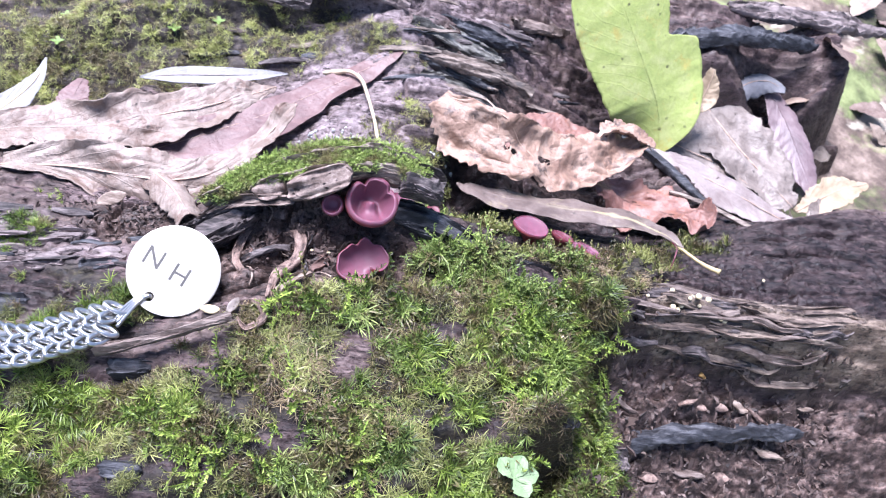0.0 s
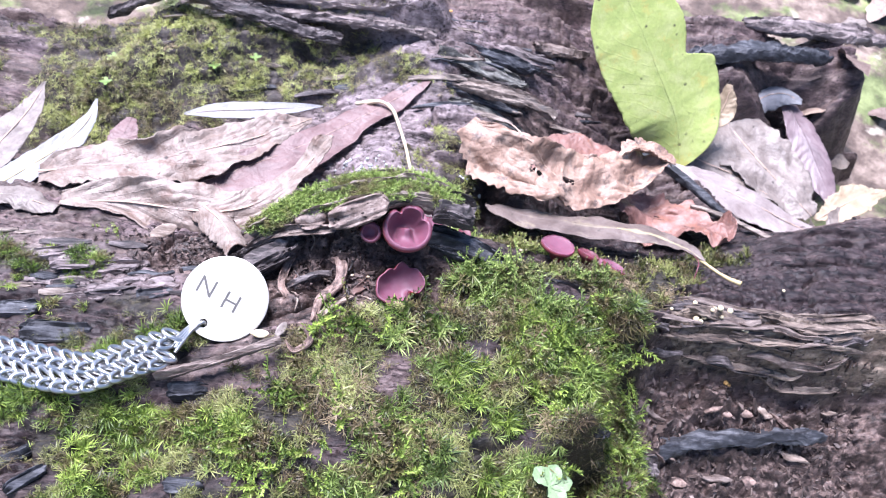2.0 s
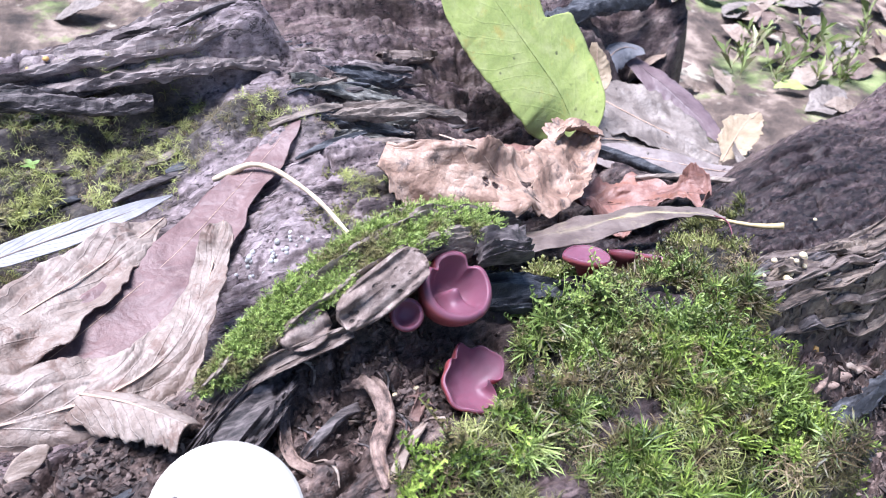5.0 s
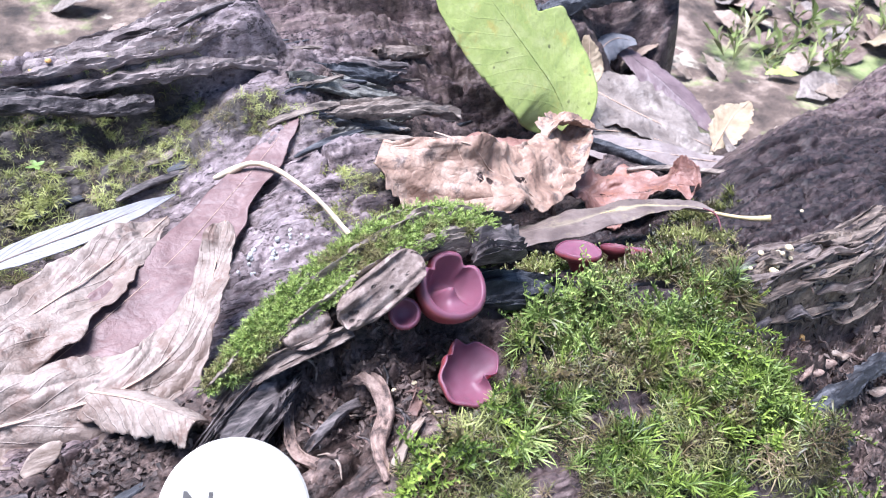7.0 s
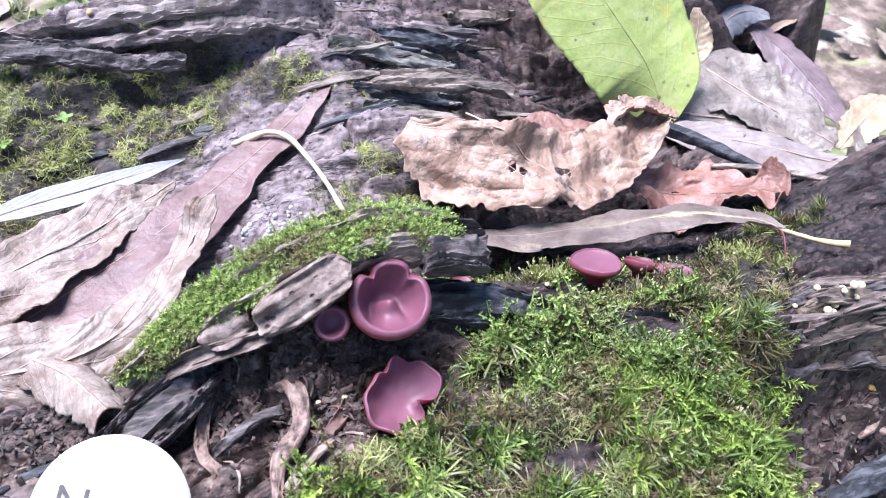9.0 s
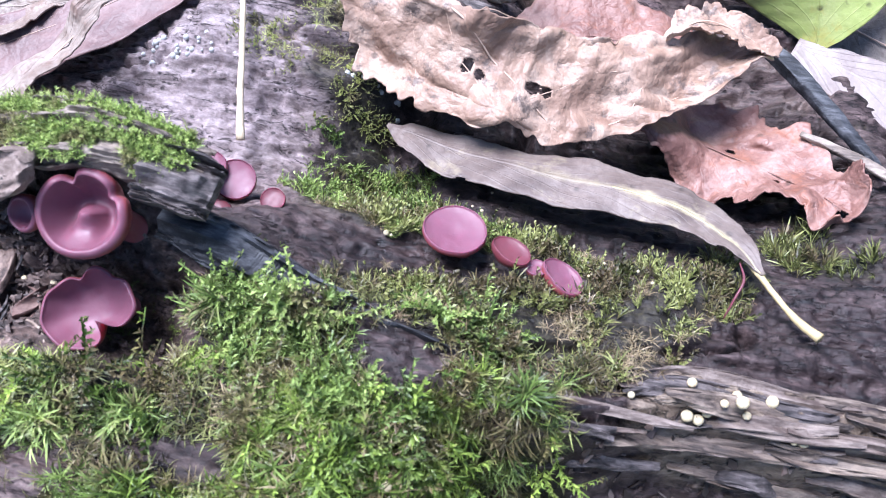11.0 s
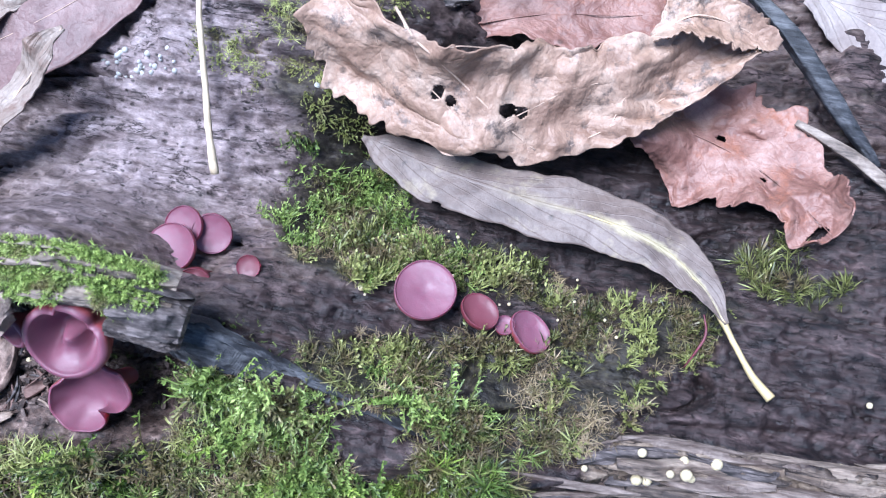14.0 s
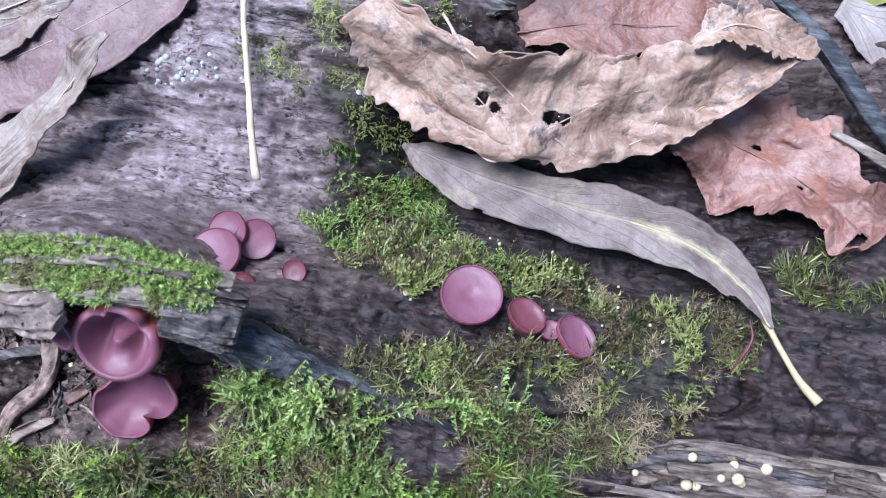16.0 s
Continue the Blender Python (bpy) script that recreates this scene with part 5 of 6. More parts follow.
leaf("pale_leaf", "pale pinkish narrow leaf underside on the litter",
     [(9.7, 9.4, -4.0, 0.3, 0.2, 5, 0), (11.0, 8.9, -4.15, 0.75, 0.5, -2, 0), (12.6, 8.3, -4.4, 0.85, 0.55, -5, -0.1), (14.3, 7.6, -4.75, 0.55, 0.4, -5, 0), (16.1, 6.95, -5.0, 0.03, 0.03, 0, 0)], PALE, RIB, 0.035, crumple=0.06, seed=35)
leaf("rotten_leaf", "grey rotten leaf speckled with black",
     [(12.0, 12.9, -3.9, 0.3, 0.3, 0, 0), (12.6, 11.9, -4.1, 1.3, 1.2, -8, 0), (13.5, 10.5, -4.4, 1.5, 1.5, -8, 0.1), (14.6, 9.1, -4.75, 0.9, 1.0, -5, 0), (15.2, 8.3, -4.9, 0.3, 0.3, 0, 0)], GREY, RIB, 0.04, crumple=0.18, pleat=0.05, ragged=0.1, seed=37)
leaf("rotten_leaf", "grey rotten leaf under the green leaf",
     [(10.3, 10.6, -4.3, 0.2, 0.2, 0, 0), (11.3, 10.1, -4.35, 0.9, 0.8, -8, 0), (12.6, 9.6, -4.5, 0.9, 0.8, -8, 0.1), (13.6, 9.0, -4.7, 0.2, 0.2, -5, 0)], GREY, RIB, 0.03, crumple=0.18, pleat=0.05, ragged=0.1, seed=38)
leaf("rolled_leaf", "silver-blue rolled leaf in the litter",
     [(13.0, 12.0, -4.25, 0.15, 0.2, 0, -0.4), (13.7, 12.9, -3.5, 0.5, 0.4, -20, -0.6), (14.7, 13.3, -3.35, 0.5, 0.35, -30, -0.6), (15.6, 13.2, -3.6, 0.1, 0.1, -30, 0)], SILVER, RIB, 0.03, crumple=0.05, seed=39)
leaf("purple_leaf", "purple-brown smooth leaf leaning on the litter",
     [(15.2, 13.4, -3.9, 0.3, 0.3, 0, 0), (15.7, 12.0, -4.3, 0.65, 0.6, -10, -0.15), (16.1, 10.4, -4.8, 0.6, 0.55, -10, -0.15), (16.45, 9.1, -5.25, 0.1, 0.1, 0, 0)], PURPLE, PURPLE, 0.014, crumple=0.05, seed=41)
leaf("ochre_leaf", "ochre dry leaf scrap in the litter",
     [(15.6, 8.5, -5.3, 0.1, 0.1, 0, 0), (16.5, 9.0, -5.05, 0.6, 0.55, 0, 0.2), (17.6, 9.6, -4.95, 0.6, 0.5, 0, 0.2), (18.6, 9.9, -4.8, 0.1, 0.1, 0, 0)], YELLOW, RIB, 0.02, crumple=0.12, ragged=0.1, seed=43)

# ---- fallen leaves in the groove ----
leaf("tan_leaf", "crumpled pale tan leaf in the groove",
     [(-10.2, 4.1, -1.25, 0.3, 0.3, 0, 0.2), (-8.8, 4.25, -1.05, 0.6, 0.6, -12, 0.2), (-7.3, 4.5, -0.95, 0.75, 0.65, -18, 0.2), (-5.9, 5.2, -1.0, 0.85, 0.65, -22, 0.1), (-4.5, 5.95, -1.05, 0.75, 0.55, -20, 0.1), (-3.5, 6.6, -1.08, 0.4, 0.35, -10, 0), (-2.9, 7.05, -1.1, 0.05, 0.05, 0, 0)],
     TAN, RIB, 0.035, crumple=0.24, pleat=0.05, ragged=0.08, seed=51, nu=170, nv=60, thick=0.03, veins=7)
leaf("broad_tan_leaf", "broad pale tan leaf with a narrow curled lobe",
     [(-9.3, 3.0, -1.2, 0.2, 0.3, 0, 0.2), (-7.6, 3.0, -1.0, 0.5, 0.6, -25, 0.2), (-6.1, 2.75, -0.85, 0.85, 0.8, -25, -0.1), (-4.9, 2.65, -0.72, 0.95, 0.75, -20, -0.2), (-3.9, 3.1, -0.68, 0.55, 0.5, -15, -0.2), (-3.1, 4.0, -0.58, 0.35, 0.3, -10, -0.2), (-2.5, 4.95, -0.4, 0.28, 0.25, 0, -0.2), (-2.18, 5.5, -0.27, 0.06, 0.06, 0, 0)],
     TAN, RIB, 0.035, crumple=0.22, pleat=0.05, ragged=0.06, seed=57, nu=190, nv=60, thick=0.03, veins=8)
leaf("tan_leaf_lobe", "rolled tan leaf lobe ending on dark wood",
     [(-5.5, 2.9, -0.75, 0.4, 0.4, 0, -0.5), (-4.9, 2.2, -0.5, 0.42, 0.42, 0, -0.8), (-4.5, 1.5, -0.25, 0.36, 0.36, 0, -0.9), (-4.25, 1.05, -0.12, 0.3, 0.3, 0, -0.9)], TAN, RIB, 0.03, crumple=0.06, pleat=0.05, ragged=0.06, seed=61, thick=0.03)
leaf("mauve_leaf", "long mauve-brown leaf flat against the wood",
     [(-6.2, 4.1, -1.45, 0.5, 0.4, -5, 0), (-4.6, 5.0, -1.32, 0.95, 0.55, -5, 0), (-3.0, 6.0, -1.2, 0.95, 0.5, -5, 0), (-1.6, 7.1, -1.08, 0.6, 0.5, 0, 0), (-0.4, 8.0, -0.85, 0.38, 0.35, 0, 0), (0.4, 8.6, -0.65, 0.22, 0.22, 0, 0), (0.78, 9.0, -0.55, 0.04, 0.04, 0, 0)], MAUVE, RIB, 0.008, crumple=0.1, pleat=0.015, ragged=0.06, seed=63)
leaf("white_leaf", "narrow silvery white leaf with a dark midrib",
     [(-6.75, 7.05, -1.35, 0.03, 0.03, -20, 0), (-5.8, 7.08, -1.15, 0.24, 0.24, -22, 0.1), (-4.6, 7.15, -1.02, 0.27, 0.25, -22, 0.1), (-3.5, 7.28, -0.95, 0.17, 0.17, -22, 0.1), (-2.6, 7.45, -0.9, 0.02, 0.02, -20, 0)], SILVER, SLATE, 0.025, crumple=0.02, pleat=0.005, ragged=0.02, seed=65)
leaf("curved_white_leaf", "curved silvery white leaf with a yellow tip",
     [(-11.3, 3.6, -1.5, 0.35, 0.35, -10, 0), (-10.5, 4.4, -1.35, 0.5, 0.4, -14, 0.1), (-9.8, 5.25, -1.25, 0.42, 0.35, -14, 0.1), (-9.35, 6.2, -1.15, 0.2, 0.2, -10, 0), (-9.3, 7.1, -1.1, 0.03, 0.03, 0, 0)], SILVER, YELLOW_RIB, 0.03, crumple=0.04, seed=67)
leaf("grey_leaf", "silver-grey leaf with a brown tip",
     [(-12.2, 3.6, -1.6, 0.3, 0.3, 0, 0), (-11.6, 5.0, -1.3, 0.7, 0.7, 0, 0), (-11.1, 6.4, -1.15, 0.4, 0.4, 0, 0), (-10.9, 7.6, -1.05, 0.03, 0.03, 0, 0)], GREY, RIB, 0.03, crumple=0.06, seed=69)
leaf("grey_scrap_leaf", "grey curled leaf scrap at the groove edge",
     [(-11.6, 3.1, -1.2, 0.3, 0.3, 0, -0.2), (-10.4, 3.0, -1.1, 0.35, 0.35, -10, -0.3), (-9.3, 2.7, -1.15, 0.2, 0.2, 0, -0.3)], GREY, RIB, 0.03, crumple=0.1, seed=71)
leaf("small_mauve_leaf", "small mauve leaf behind the tan one",
     [(-8.3, 5.1, -1.5, 0.2, 0.2, 0, 0), (-8.25, 5.8, -1.25, 0.42, 0.42, 0, 0.1), (-8.15, 6.5, -1.15, 0.15, 0.15, 0, 0)], MAUVE, MAUVE, 0.02, crumple=0.06, seed=73)
tagged(new("leaf_stalk", tube("leaf_stalk", [(-1.62, 7.92, -1.1), (-1.25, 7.88, -0.98), (-0.82, 7.75, -0.80), (-0.46, 7.40, -0.78), (-0.21, 6.41, -0.66), (-0.03, 5.74, -0.72), (0.12, 5.1, -0.88), (0.26, 4.43, -1.06), (0.40, 3.77, -1.36)], [0.05, 0.085, 0.06, 0.055, 0.05, 0.05, 0.052, 0.058, 0.08], STRAW, 10, 60, 1.0, 0.2, 5)), "bent straw-coloured leaf stalk leaning on the log", "stalk")


# ---- engraved pendant and its chain ----
TAG_N = unit(np.array([0.0, -0.5, 0.866]))
TAG_X, TAG_Y = np.array([1.0, 0, 0]), np.array([0, 0.866, 0.5])
TAG_C, TAG_R = np.array([-4.27, -0.68, -0.1]), 1.03


def on_tag(a, b, h=0.0):
    return TAG_C + a * TAG_X + b * TAG_Y + h * TAG_N


def disc_with_hole():
    n, hole, hr = 96, np.array([-0.44, -0.60]) * TAG_R, 0.105
    th = np.linspace(0, 2 * np.pi, n, endpoint=False)
    rim = np.stack([np.cos(th), np.sin(th)], -1)
    inner = hole + hr * rim
    rings = []
    for k, h in ((0.0, 0.045), (0.35, 0.045), (0.7, 0.045), (0.97, 0.045), (1.0, 0.03), (1.0, -0.03), (0.97, -0.045), (0.0, -0.045), (-0.0, 0.0)):
        p = inner * (1 - k) + TAG_R * rim * k
        rings.append(np.array([on_tag(a, b, h) for a, b in p]))
    v = np.concatenate(rings[:-1])
    faces = [tuple(q) for q in grid_faces(len(rings) - 1, n, True)]
    m = (len(rings) - 2) * n
    faces += [(m + j, m + (j + 1) % n, (j + 1) % n, j) for j in range(n)]
    return mesh_from("disc", v, faces, PLATE, smooth=False)


pendant = thing("pendant", "round pale metal pendant engraved with two letters", "pendant", place=tuple(TAG_C))
tag_disc = part("disc", disc_with_hole(), pendant)


def letter(text, a, b, size, turn):
    cu = bpy.data.curves.new("letter", "FONT")
    cu.body, cu.size, cu.extrude, cu.offset = text, size * CM, 0.004 * CM, 0.0
    cu.align_x = cu.align_y = "CENTER"
    tmp = new("letter_shape", cu)
    me = bpy.data.meshes.new_from_object(tmp.evaluated_get(bpy.context.evaluated_depsgraph_get()))
    bpy.data.objects.remove(tmp)
    me.materials.clear()
    me.materials.append(ENGRAVED)
    c, s = math.cos(radians(turn)), math.sin(radians(turn))
    x, y = c * TAG_X + s * TAG_Y, c * TAG_Y - s * TAG_X
    p = on_tag(a, b, 0.0465) * CM
    m = Matrix(((x[0], y[0], TAG_N[0], p[0]), (x[1], y[1], TAG_N[1], p[1]), (x[2], y[2], TAG_N[2], p[2]), (0, 0, 0, 1)))
    me.transform(m)
    return me


part("letter", letter("N", -0.46, 0.24, 0.62, -24), tag_disc, "engraved letter N")
part("letter", letter("H", 0.14, -0.10, 0.62, -24), tag_disc, "engraved letter H")

chain = thing("chain", "doubled silver steel chain lying on the log", "chain", place=(-7, -2.3, -0.6))
CHAIN_A = [(-5.25, -1.72, -0.36), (-6.2, -2.05, -0.52), (-7.1, -2.42, -0.62), (-8.0, -2.3, -0.66), (-9.0, -2.1, -0.7), (-10.2, -2.0, -0.75), (-11.6, -2.1, -0.9)]
CHAIN_B = [(-5.35, -2.27, -0.42), (-6.2, -2.54, -0.55), (-7.1, -2.9, -0.66), (-8.0, -2.84, -0.7), (-9.0, -2.62, -0.75), (-10.2, -2.57, -0.8), (-11.6, -2.72, -0.95)]
for k in range(4):
    o = (k - 1.5) * 0.075
    start = on_tag(-0.44 * TAG_R, -0.60 * TAG_R, 0.06)
    part("wire", tube("wire", [start + (0.05, 0.04, -0.12), start + (0, 0, 0.03), start + (-0.25 + 0.3 * o, -0.12 - 0.5 * o, -0.05), (-5.25 + o * 0.4, -1.95 - o * 1.4, -0.34)], [0.042] * 4, STEEL, 8, 20), chain)


def link_mesh():
    a = np.linspace(0, 2 * np.pi, 25)[:-1]
    ring = np.stack([0.25 * np.cos(a), 0.115 * np.sin(a), 0.04 * np.cos(a)], -1)
    b = np.linspace(0, 2 * np.pi, 8, endpoint=False)
    t = unit(np.roll(ring, -1, 0) - np.roll(ring, 1, 0))
    s = unit(np.cross(t, (0, 0, 1.0)))
    m = np.cross(s, t)
    v = ring[:, None] + 0.058 * (np.cos(b)[None, :, None] * s[:, None] + np.sin(b)[None, :, None] * m[:, None])
    n = len(b)
    i, j = np.meshgrid(np.arange(len(a)), np.arange(n), indexing="ij")
    nxt = (i + 1) % len(a)
    f = np.stack([i * n + j, nxt * n + j, nxt * n + (j + 1) % n, i * n + (j + 1) % n], -1).reshape(-1, 4)
    return mesh_from("link", v.reshape(-1, 3), f, STEEL)


LINK = link_mesh()
for line in (CHAIN_A, CHAIN_B):
    pts = spline([(*p, 0) for p in line], 400)[:, :3]
    dist = np.concatenate([[0], np.cumsum(np.linalg.norm(np.diff(pts, axis=0), axis=1))])
    for k, s in enumerate(np.arange(0.05, dist[-1] - 0.1, 0.15)):
        c = np.array([np.interp(s, dist, pts[:, q]) for q in range(3)])
        d = np.array([np.interp(s + 0.08, dist, pts[:, q]) for q in range(3)]) - c
        hand = 1 if k % 2 else -1
        side = unit(np.array([-d[1], d[0], 0]))
        p = c + side * 0.085 * hand + (0, 0, 0.05)
        ob = new("link", LINK)
        ob.matrix_world = pose(*(p * CM), -22 * hand, -12, math.degrees(math.atan2(d[1], d[0])) + 26 * hand)
        under(ob, chain)


# ---- splinters, chips and fibres ----
splinter("wood_splinter", "blackened long splinter on the crumbling face", [(7.2, -1.85, -4.3, 0.3, 0.28, 40, 0), (8.6, -1.42, -4.5, 0.40, 0.38, 40, 0), (10.2, -1.08, -4.66, 0.42, 0.38, 40, 0), (11.8, -0.9, -4.78, 0.28, 0.28, 40, 0), (13.0, -0.85, -4.85, 0.06, 0.06, 40, 0)], CHAR, group="splinters", nu=130, nv=24, thick=0.16, rough=0.12, seed=81, fibre=20, smooth=False)
splinter("wood_splinter", "dark grained stump of wood beside the pendant", [(-4.4, 0.3, -0.4, 0.45, 0.35, -20, 0), (-3.7, 0.75, -0.2, 0.5, 0.4, -25, 0), (-3.0, 1.1, -0.02, 0.42, 0.35, -25, 0), (-2.6, 1.3, 0.1, 0.2, 0.2, -25, 0)], DARKGRAIN, group="splinters", nu=140, nv=60, thick=0.22, rough=0.15, seed=83, fibre=22, smooth=False)
splinter("wood_splinter", "black shiny rib of wood running from the cups", [(0.6, 1.3, 0.40, 0.26, 0.3, -18, 0), (1.6, 1.17, 0.22, 0.36, 0.34, -18, 0), (2.6, 0.92, -0.12, 0.28, 0.26, -18, 0), (3.6, 0.70, -0.26, 0.18, 0.17, -18, 0), (4.6, 0.52, -0.48, 0.14, 0.13, -16, 0), (5.6, 0.35, -0.8, 0.06, 0.06, -15, 0)], CHAR, group="splinters", nu=140, nv=24, thick=0.14, rough=0.12, seed=85, fibre=18, smooth=False)
splinter("wood_splinter", "mossy flat splinter in the near moss", [(-5.6, -2.6, -0.55, 0.1, 0.1, 0, 0), (-4.2, -2.35, -0.2, 0.12, 0.12, 0, 0), (-2.8, -1.95, 0.18, 0.08, 0.08, 0, 0)], TANBARK, group="splinters", nu=90, nv=18, thick=0.06, rough=0.08, seed=87, fibre=16, smooth=False)
for k, (dx, dy, dz, wide, label) in enumerate(((0.0, 0.0, 0.0, 0.9, "brown-grey splintered ledge on the far ridge"), (-0.9, 0.85, 0.18, 0.7, "brown-grey splintered layer over the far ledge"), (-0.2, 1.5, 0.22, 0.6, "grey splintered layer at the ridge top"), (-3.0, 0.9, -0.05, 0.6, "dark splintered layer along the far ridge"))):
    rows = [(x + dx, y + dy + 0.4 * dx, surf(x + dx, y + dy + 0.4 * dx) * 0.6 + 0.4 * (0.3 + 0.06 * x) + 0.06 + 0.1 * k, a * wide, b * wide, -8, 0) for x, y, a, b in ((-7, 11.9, 0.3, 0.4), (-4.5, 11.2, 0.4, 0.5), (-2.2, 10.65, 0.45, 0.55), (-0.4, 10.45, 0.35, 0.5), (0.8, 10.2, 0.2, 0.3))]
    splinter("wood_splinter", label, rows, LEDGE if k < 3 else DARKGRAIN, group="splinters", nu=130, nv=26, thick=0.06, rough=0.12, seed=89 + 3 * k, fibre=20, smooth=False)
splinter("wood_splinter", "grey weathered splinter below the ledge", [(1.0, 8.9, -0.75, 0.15, 0.15, 0, 0), (2.2, 8.8, -0.7, 0.28, 0.2, 0, 0), (3.6, 8.5, -0.8, 0.26, 0.2, 0, 0), (4.8, 8.1, -1.1, 0.15, 0.15, 0, 0)], BARK, group="splinters", nu=140, nv=26, thick=0.09, rough=0.1, seed=91, fibre=16, smooth=False)
splinter("wood_splinter", "blackened slab along the rear ridge", [(10.4, 13.0, -1.9, 0.3, 0.3, 20, 0), (12.0, 13.4, -1.8, 0.5, 0.45, 20, 0), (14.0, 13.9, -1.95, 0.5, 0.4, 20, 0), (16.5, 14.4, -2.3, 0.2, 0.2, 20, 0)], CHAR, group="splinters", nu=110, nv=20, thick=0.25, rough=0.14, seed=93, fibre=14, smooth=False)
splinter("wood_splinter", "pale weathered slab on the rear ridge", [(13.0, 15.3, -1.75, 0.2, 0.2, 0, 0), (15.0, 15.5, -1.8, 0.45, 0.4, 0, 0), (18.0, 16.0, -2.2, 0.45, 0.4, 0, 0), (21.0, 16.6, -2.8, 0.1, 0.1, 0, 0)], LEDGE, group="splinters", nu=110, nv=20, thick=0.14, rough=0.12, seed=95, fibre=14, smooth=False)
LILAC = fibre_material("lilac_grey_wood", (0.030, 0.023, 0.022), (0.185, 0.145, 0.138), (0.38, 0.315, 0.30), (110, 520, 380))
rng = np.random.default_rng(71)
for k in range(13):
    x, y = -8.9 + 0.42 * (k % 7) + 0.2 * rng.normal(), 0.25 + 0.62 * (k // 7) + 0.28 * rng.normal()
    long, wide = rng.uniform(0.5, 1.1), rng.uniform(0.13, 0.24)
    rows = [(x + q * long, y + 0.12 * q * long + 0.04 * rng.normal(), surf(x, y) * 0.7 + 0.3 * surf(x + q * long, y) + 0.03 + 0.05 * rng.random(), wide * f, wide * f, -12, 0) for q, f in ((-0.6, 0.55), (-0.25, 1.0), (0.2, 0.95), (0.55, 0.8), (0.62, 0.4))]
    splinter("wood_splinter", "lilac-grey layered plate of wood beside the chain", rows, LILAC, group="splinters", nu=50, nv=16, thick=0.025, rough=0.08, seed=500 + k, fibre=16, smooth=False)
for k, (x, y, long, wide, turn) in enumerate(((-8.3, -1.2, 1.5, 0.28, 4), (-9.4, -0.55, 0.9, 0.22, 10), (-6.2, 0.05, 0.8, 0.18, 12), (-8.3, -4.4, 0.6, 0.2, 30), (-7.9, -5.0, 0.8, 0.16, 40), (-4.9, -2.72, 0.8, 0.2, 2), (-4.6, -5.0, 0.7, 0.22, -5), (4.5, -3.55, 0.5, 0.3, 70), (6.6, -2.15, 1.5, 0.45, -14))):
    c, t = math.cos(radians(turn)), math.sin(radians(turn))
    rows = [(x + q * long * c, y + q * long * t, surf(x + q * long * c, y + q * long * t) * 0.5 + surf(x, y) * 0.5 + 0.02, wide * f, wide * f, -10, 0) for q, f in ((-0.55, 0.6), (-0.3, 1.0), (0.2, 0.95), (0.5, 0.75), (0.56, 0.4))]
    splinter("wood_splinter", "charred block of wood in the moss", rows, CHAR if k != 8 else DARKGRAIN, group="splinters", nu=60, nv=18, thick=0.07, rough=0.10, seed=540 + k, fibre=17, smooth=False)
for k, (x, y, long, wide, turn, mat) in enumerate(((9.4, -2.0, 1.3, 0.2, -8, TANBARK), (12.1, -1.25, 1.1, 0.17, -12, CHIP), (11.0, -0.42, 0.5, 0.14, -35, CHIP), (11.6, -0.5, 0.8, 0.15, -28, TWISTED), (13.4, 0.1, 0.7, 0.12, 5, CHIP), (7.2, -1.05, 1.0, 0.10, -20, TANBARK), (9.2, -0.7, 0.6, 0.1, 15, TWISTED))):
    c, t = math.cos(radians(turn)), math.sin(radians(turn))
    rows = [(x + q * long * c, y + q * long * t, surf(x + q * long * c, y + q * long * t) * 0.4 + surf(x, y) * 0.6 + 0.10, wide * f, wide * f, 25, 0) for q, f in ((-0.5, 0.3), (-0.2, 1.0), (0.15, 0.7), (0.5, 0.1))]
    splinter("wood_chip", "pale torn chip on the crumbling face", rows, mat, "wood chip", "wood chips", nu=36, nv=10, thick=0.035, rough=0.04, seed=560 + k, fibre=12, smooth=False)
LIPWOOD = fibre_material("tan_layered_wood", (0.032, 0.022, 0.018), (0.165, 0.122, 0.096), (0.36, 0.285, 0.222), (60, 620, 420))
rng = np.random.default_rng(61)
for k in range(16):
    deep = -0.5 + 0.08 * k + 0.05 * rng.normal()
    start = rng.uniform(6.8, 9.4) if k % 3 else rng.uniform(9.0, 12.0)
    long = rng.uniform(1.8, 4.6)
    way = [(start + q * long, float(front_edge(np.array([start + q * long]))[0]) - deep - 0.08 * rng.normal() * (q - 0.5)) for q in (0, 0.2, 0.45, 0.7, 0.9, 1.0)]
    wide = rng.uniform(0.10, 0.24)
    rows = [(*p, 0.5 * surf(*p) + 0.5 * float(log_form(*p)) + 0.05 + 0.03 * rng.normal(), wide * f, wide * f * 0.8, -22, 0) for p, f in zip(way, (0.25, 0.9, 1.0, 0.85, 0.6, 0.1))]
    mat = (LIPWOOD, LIPWOOD, TANBARK, LIPWOOD, DARKGRAIN)[k % 5]
    splinter("wood_splinter", "dark torn layer under the log's lip" if mat is DARKGRAIN else "tan torn layer of wood along the log's lip", rows, mat, group="splinters", nu=70, nv=12, thick=rng.uniform(0.035, 0.07), rough=0.06, seed=300 + k, fibre=16, smooth=False)
GREENGREY = fibre_material("greenish_grey_wood", (0.022, 0.020, 0.018), (0.15, 0.142, 0.122), (0.37, 0.355, 0.31), (70, 560, 380))
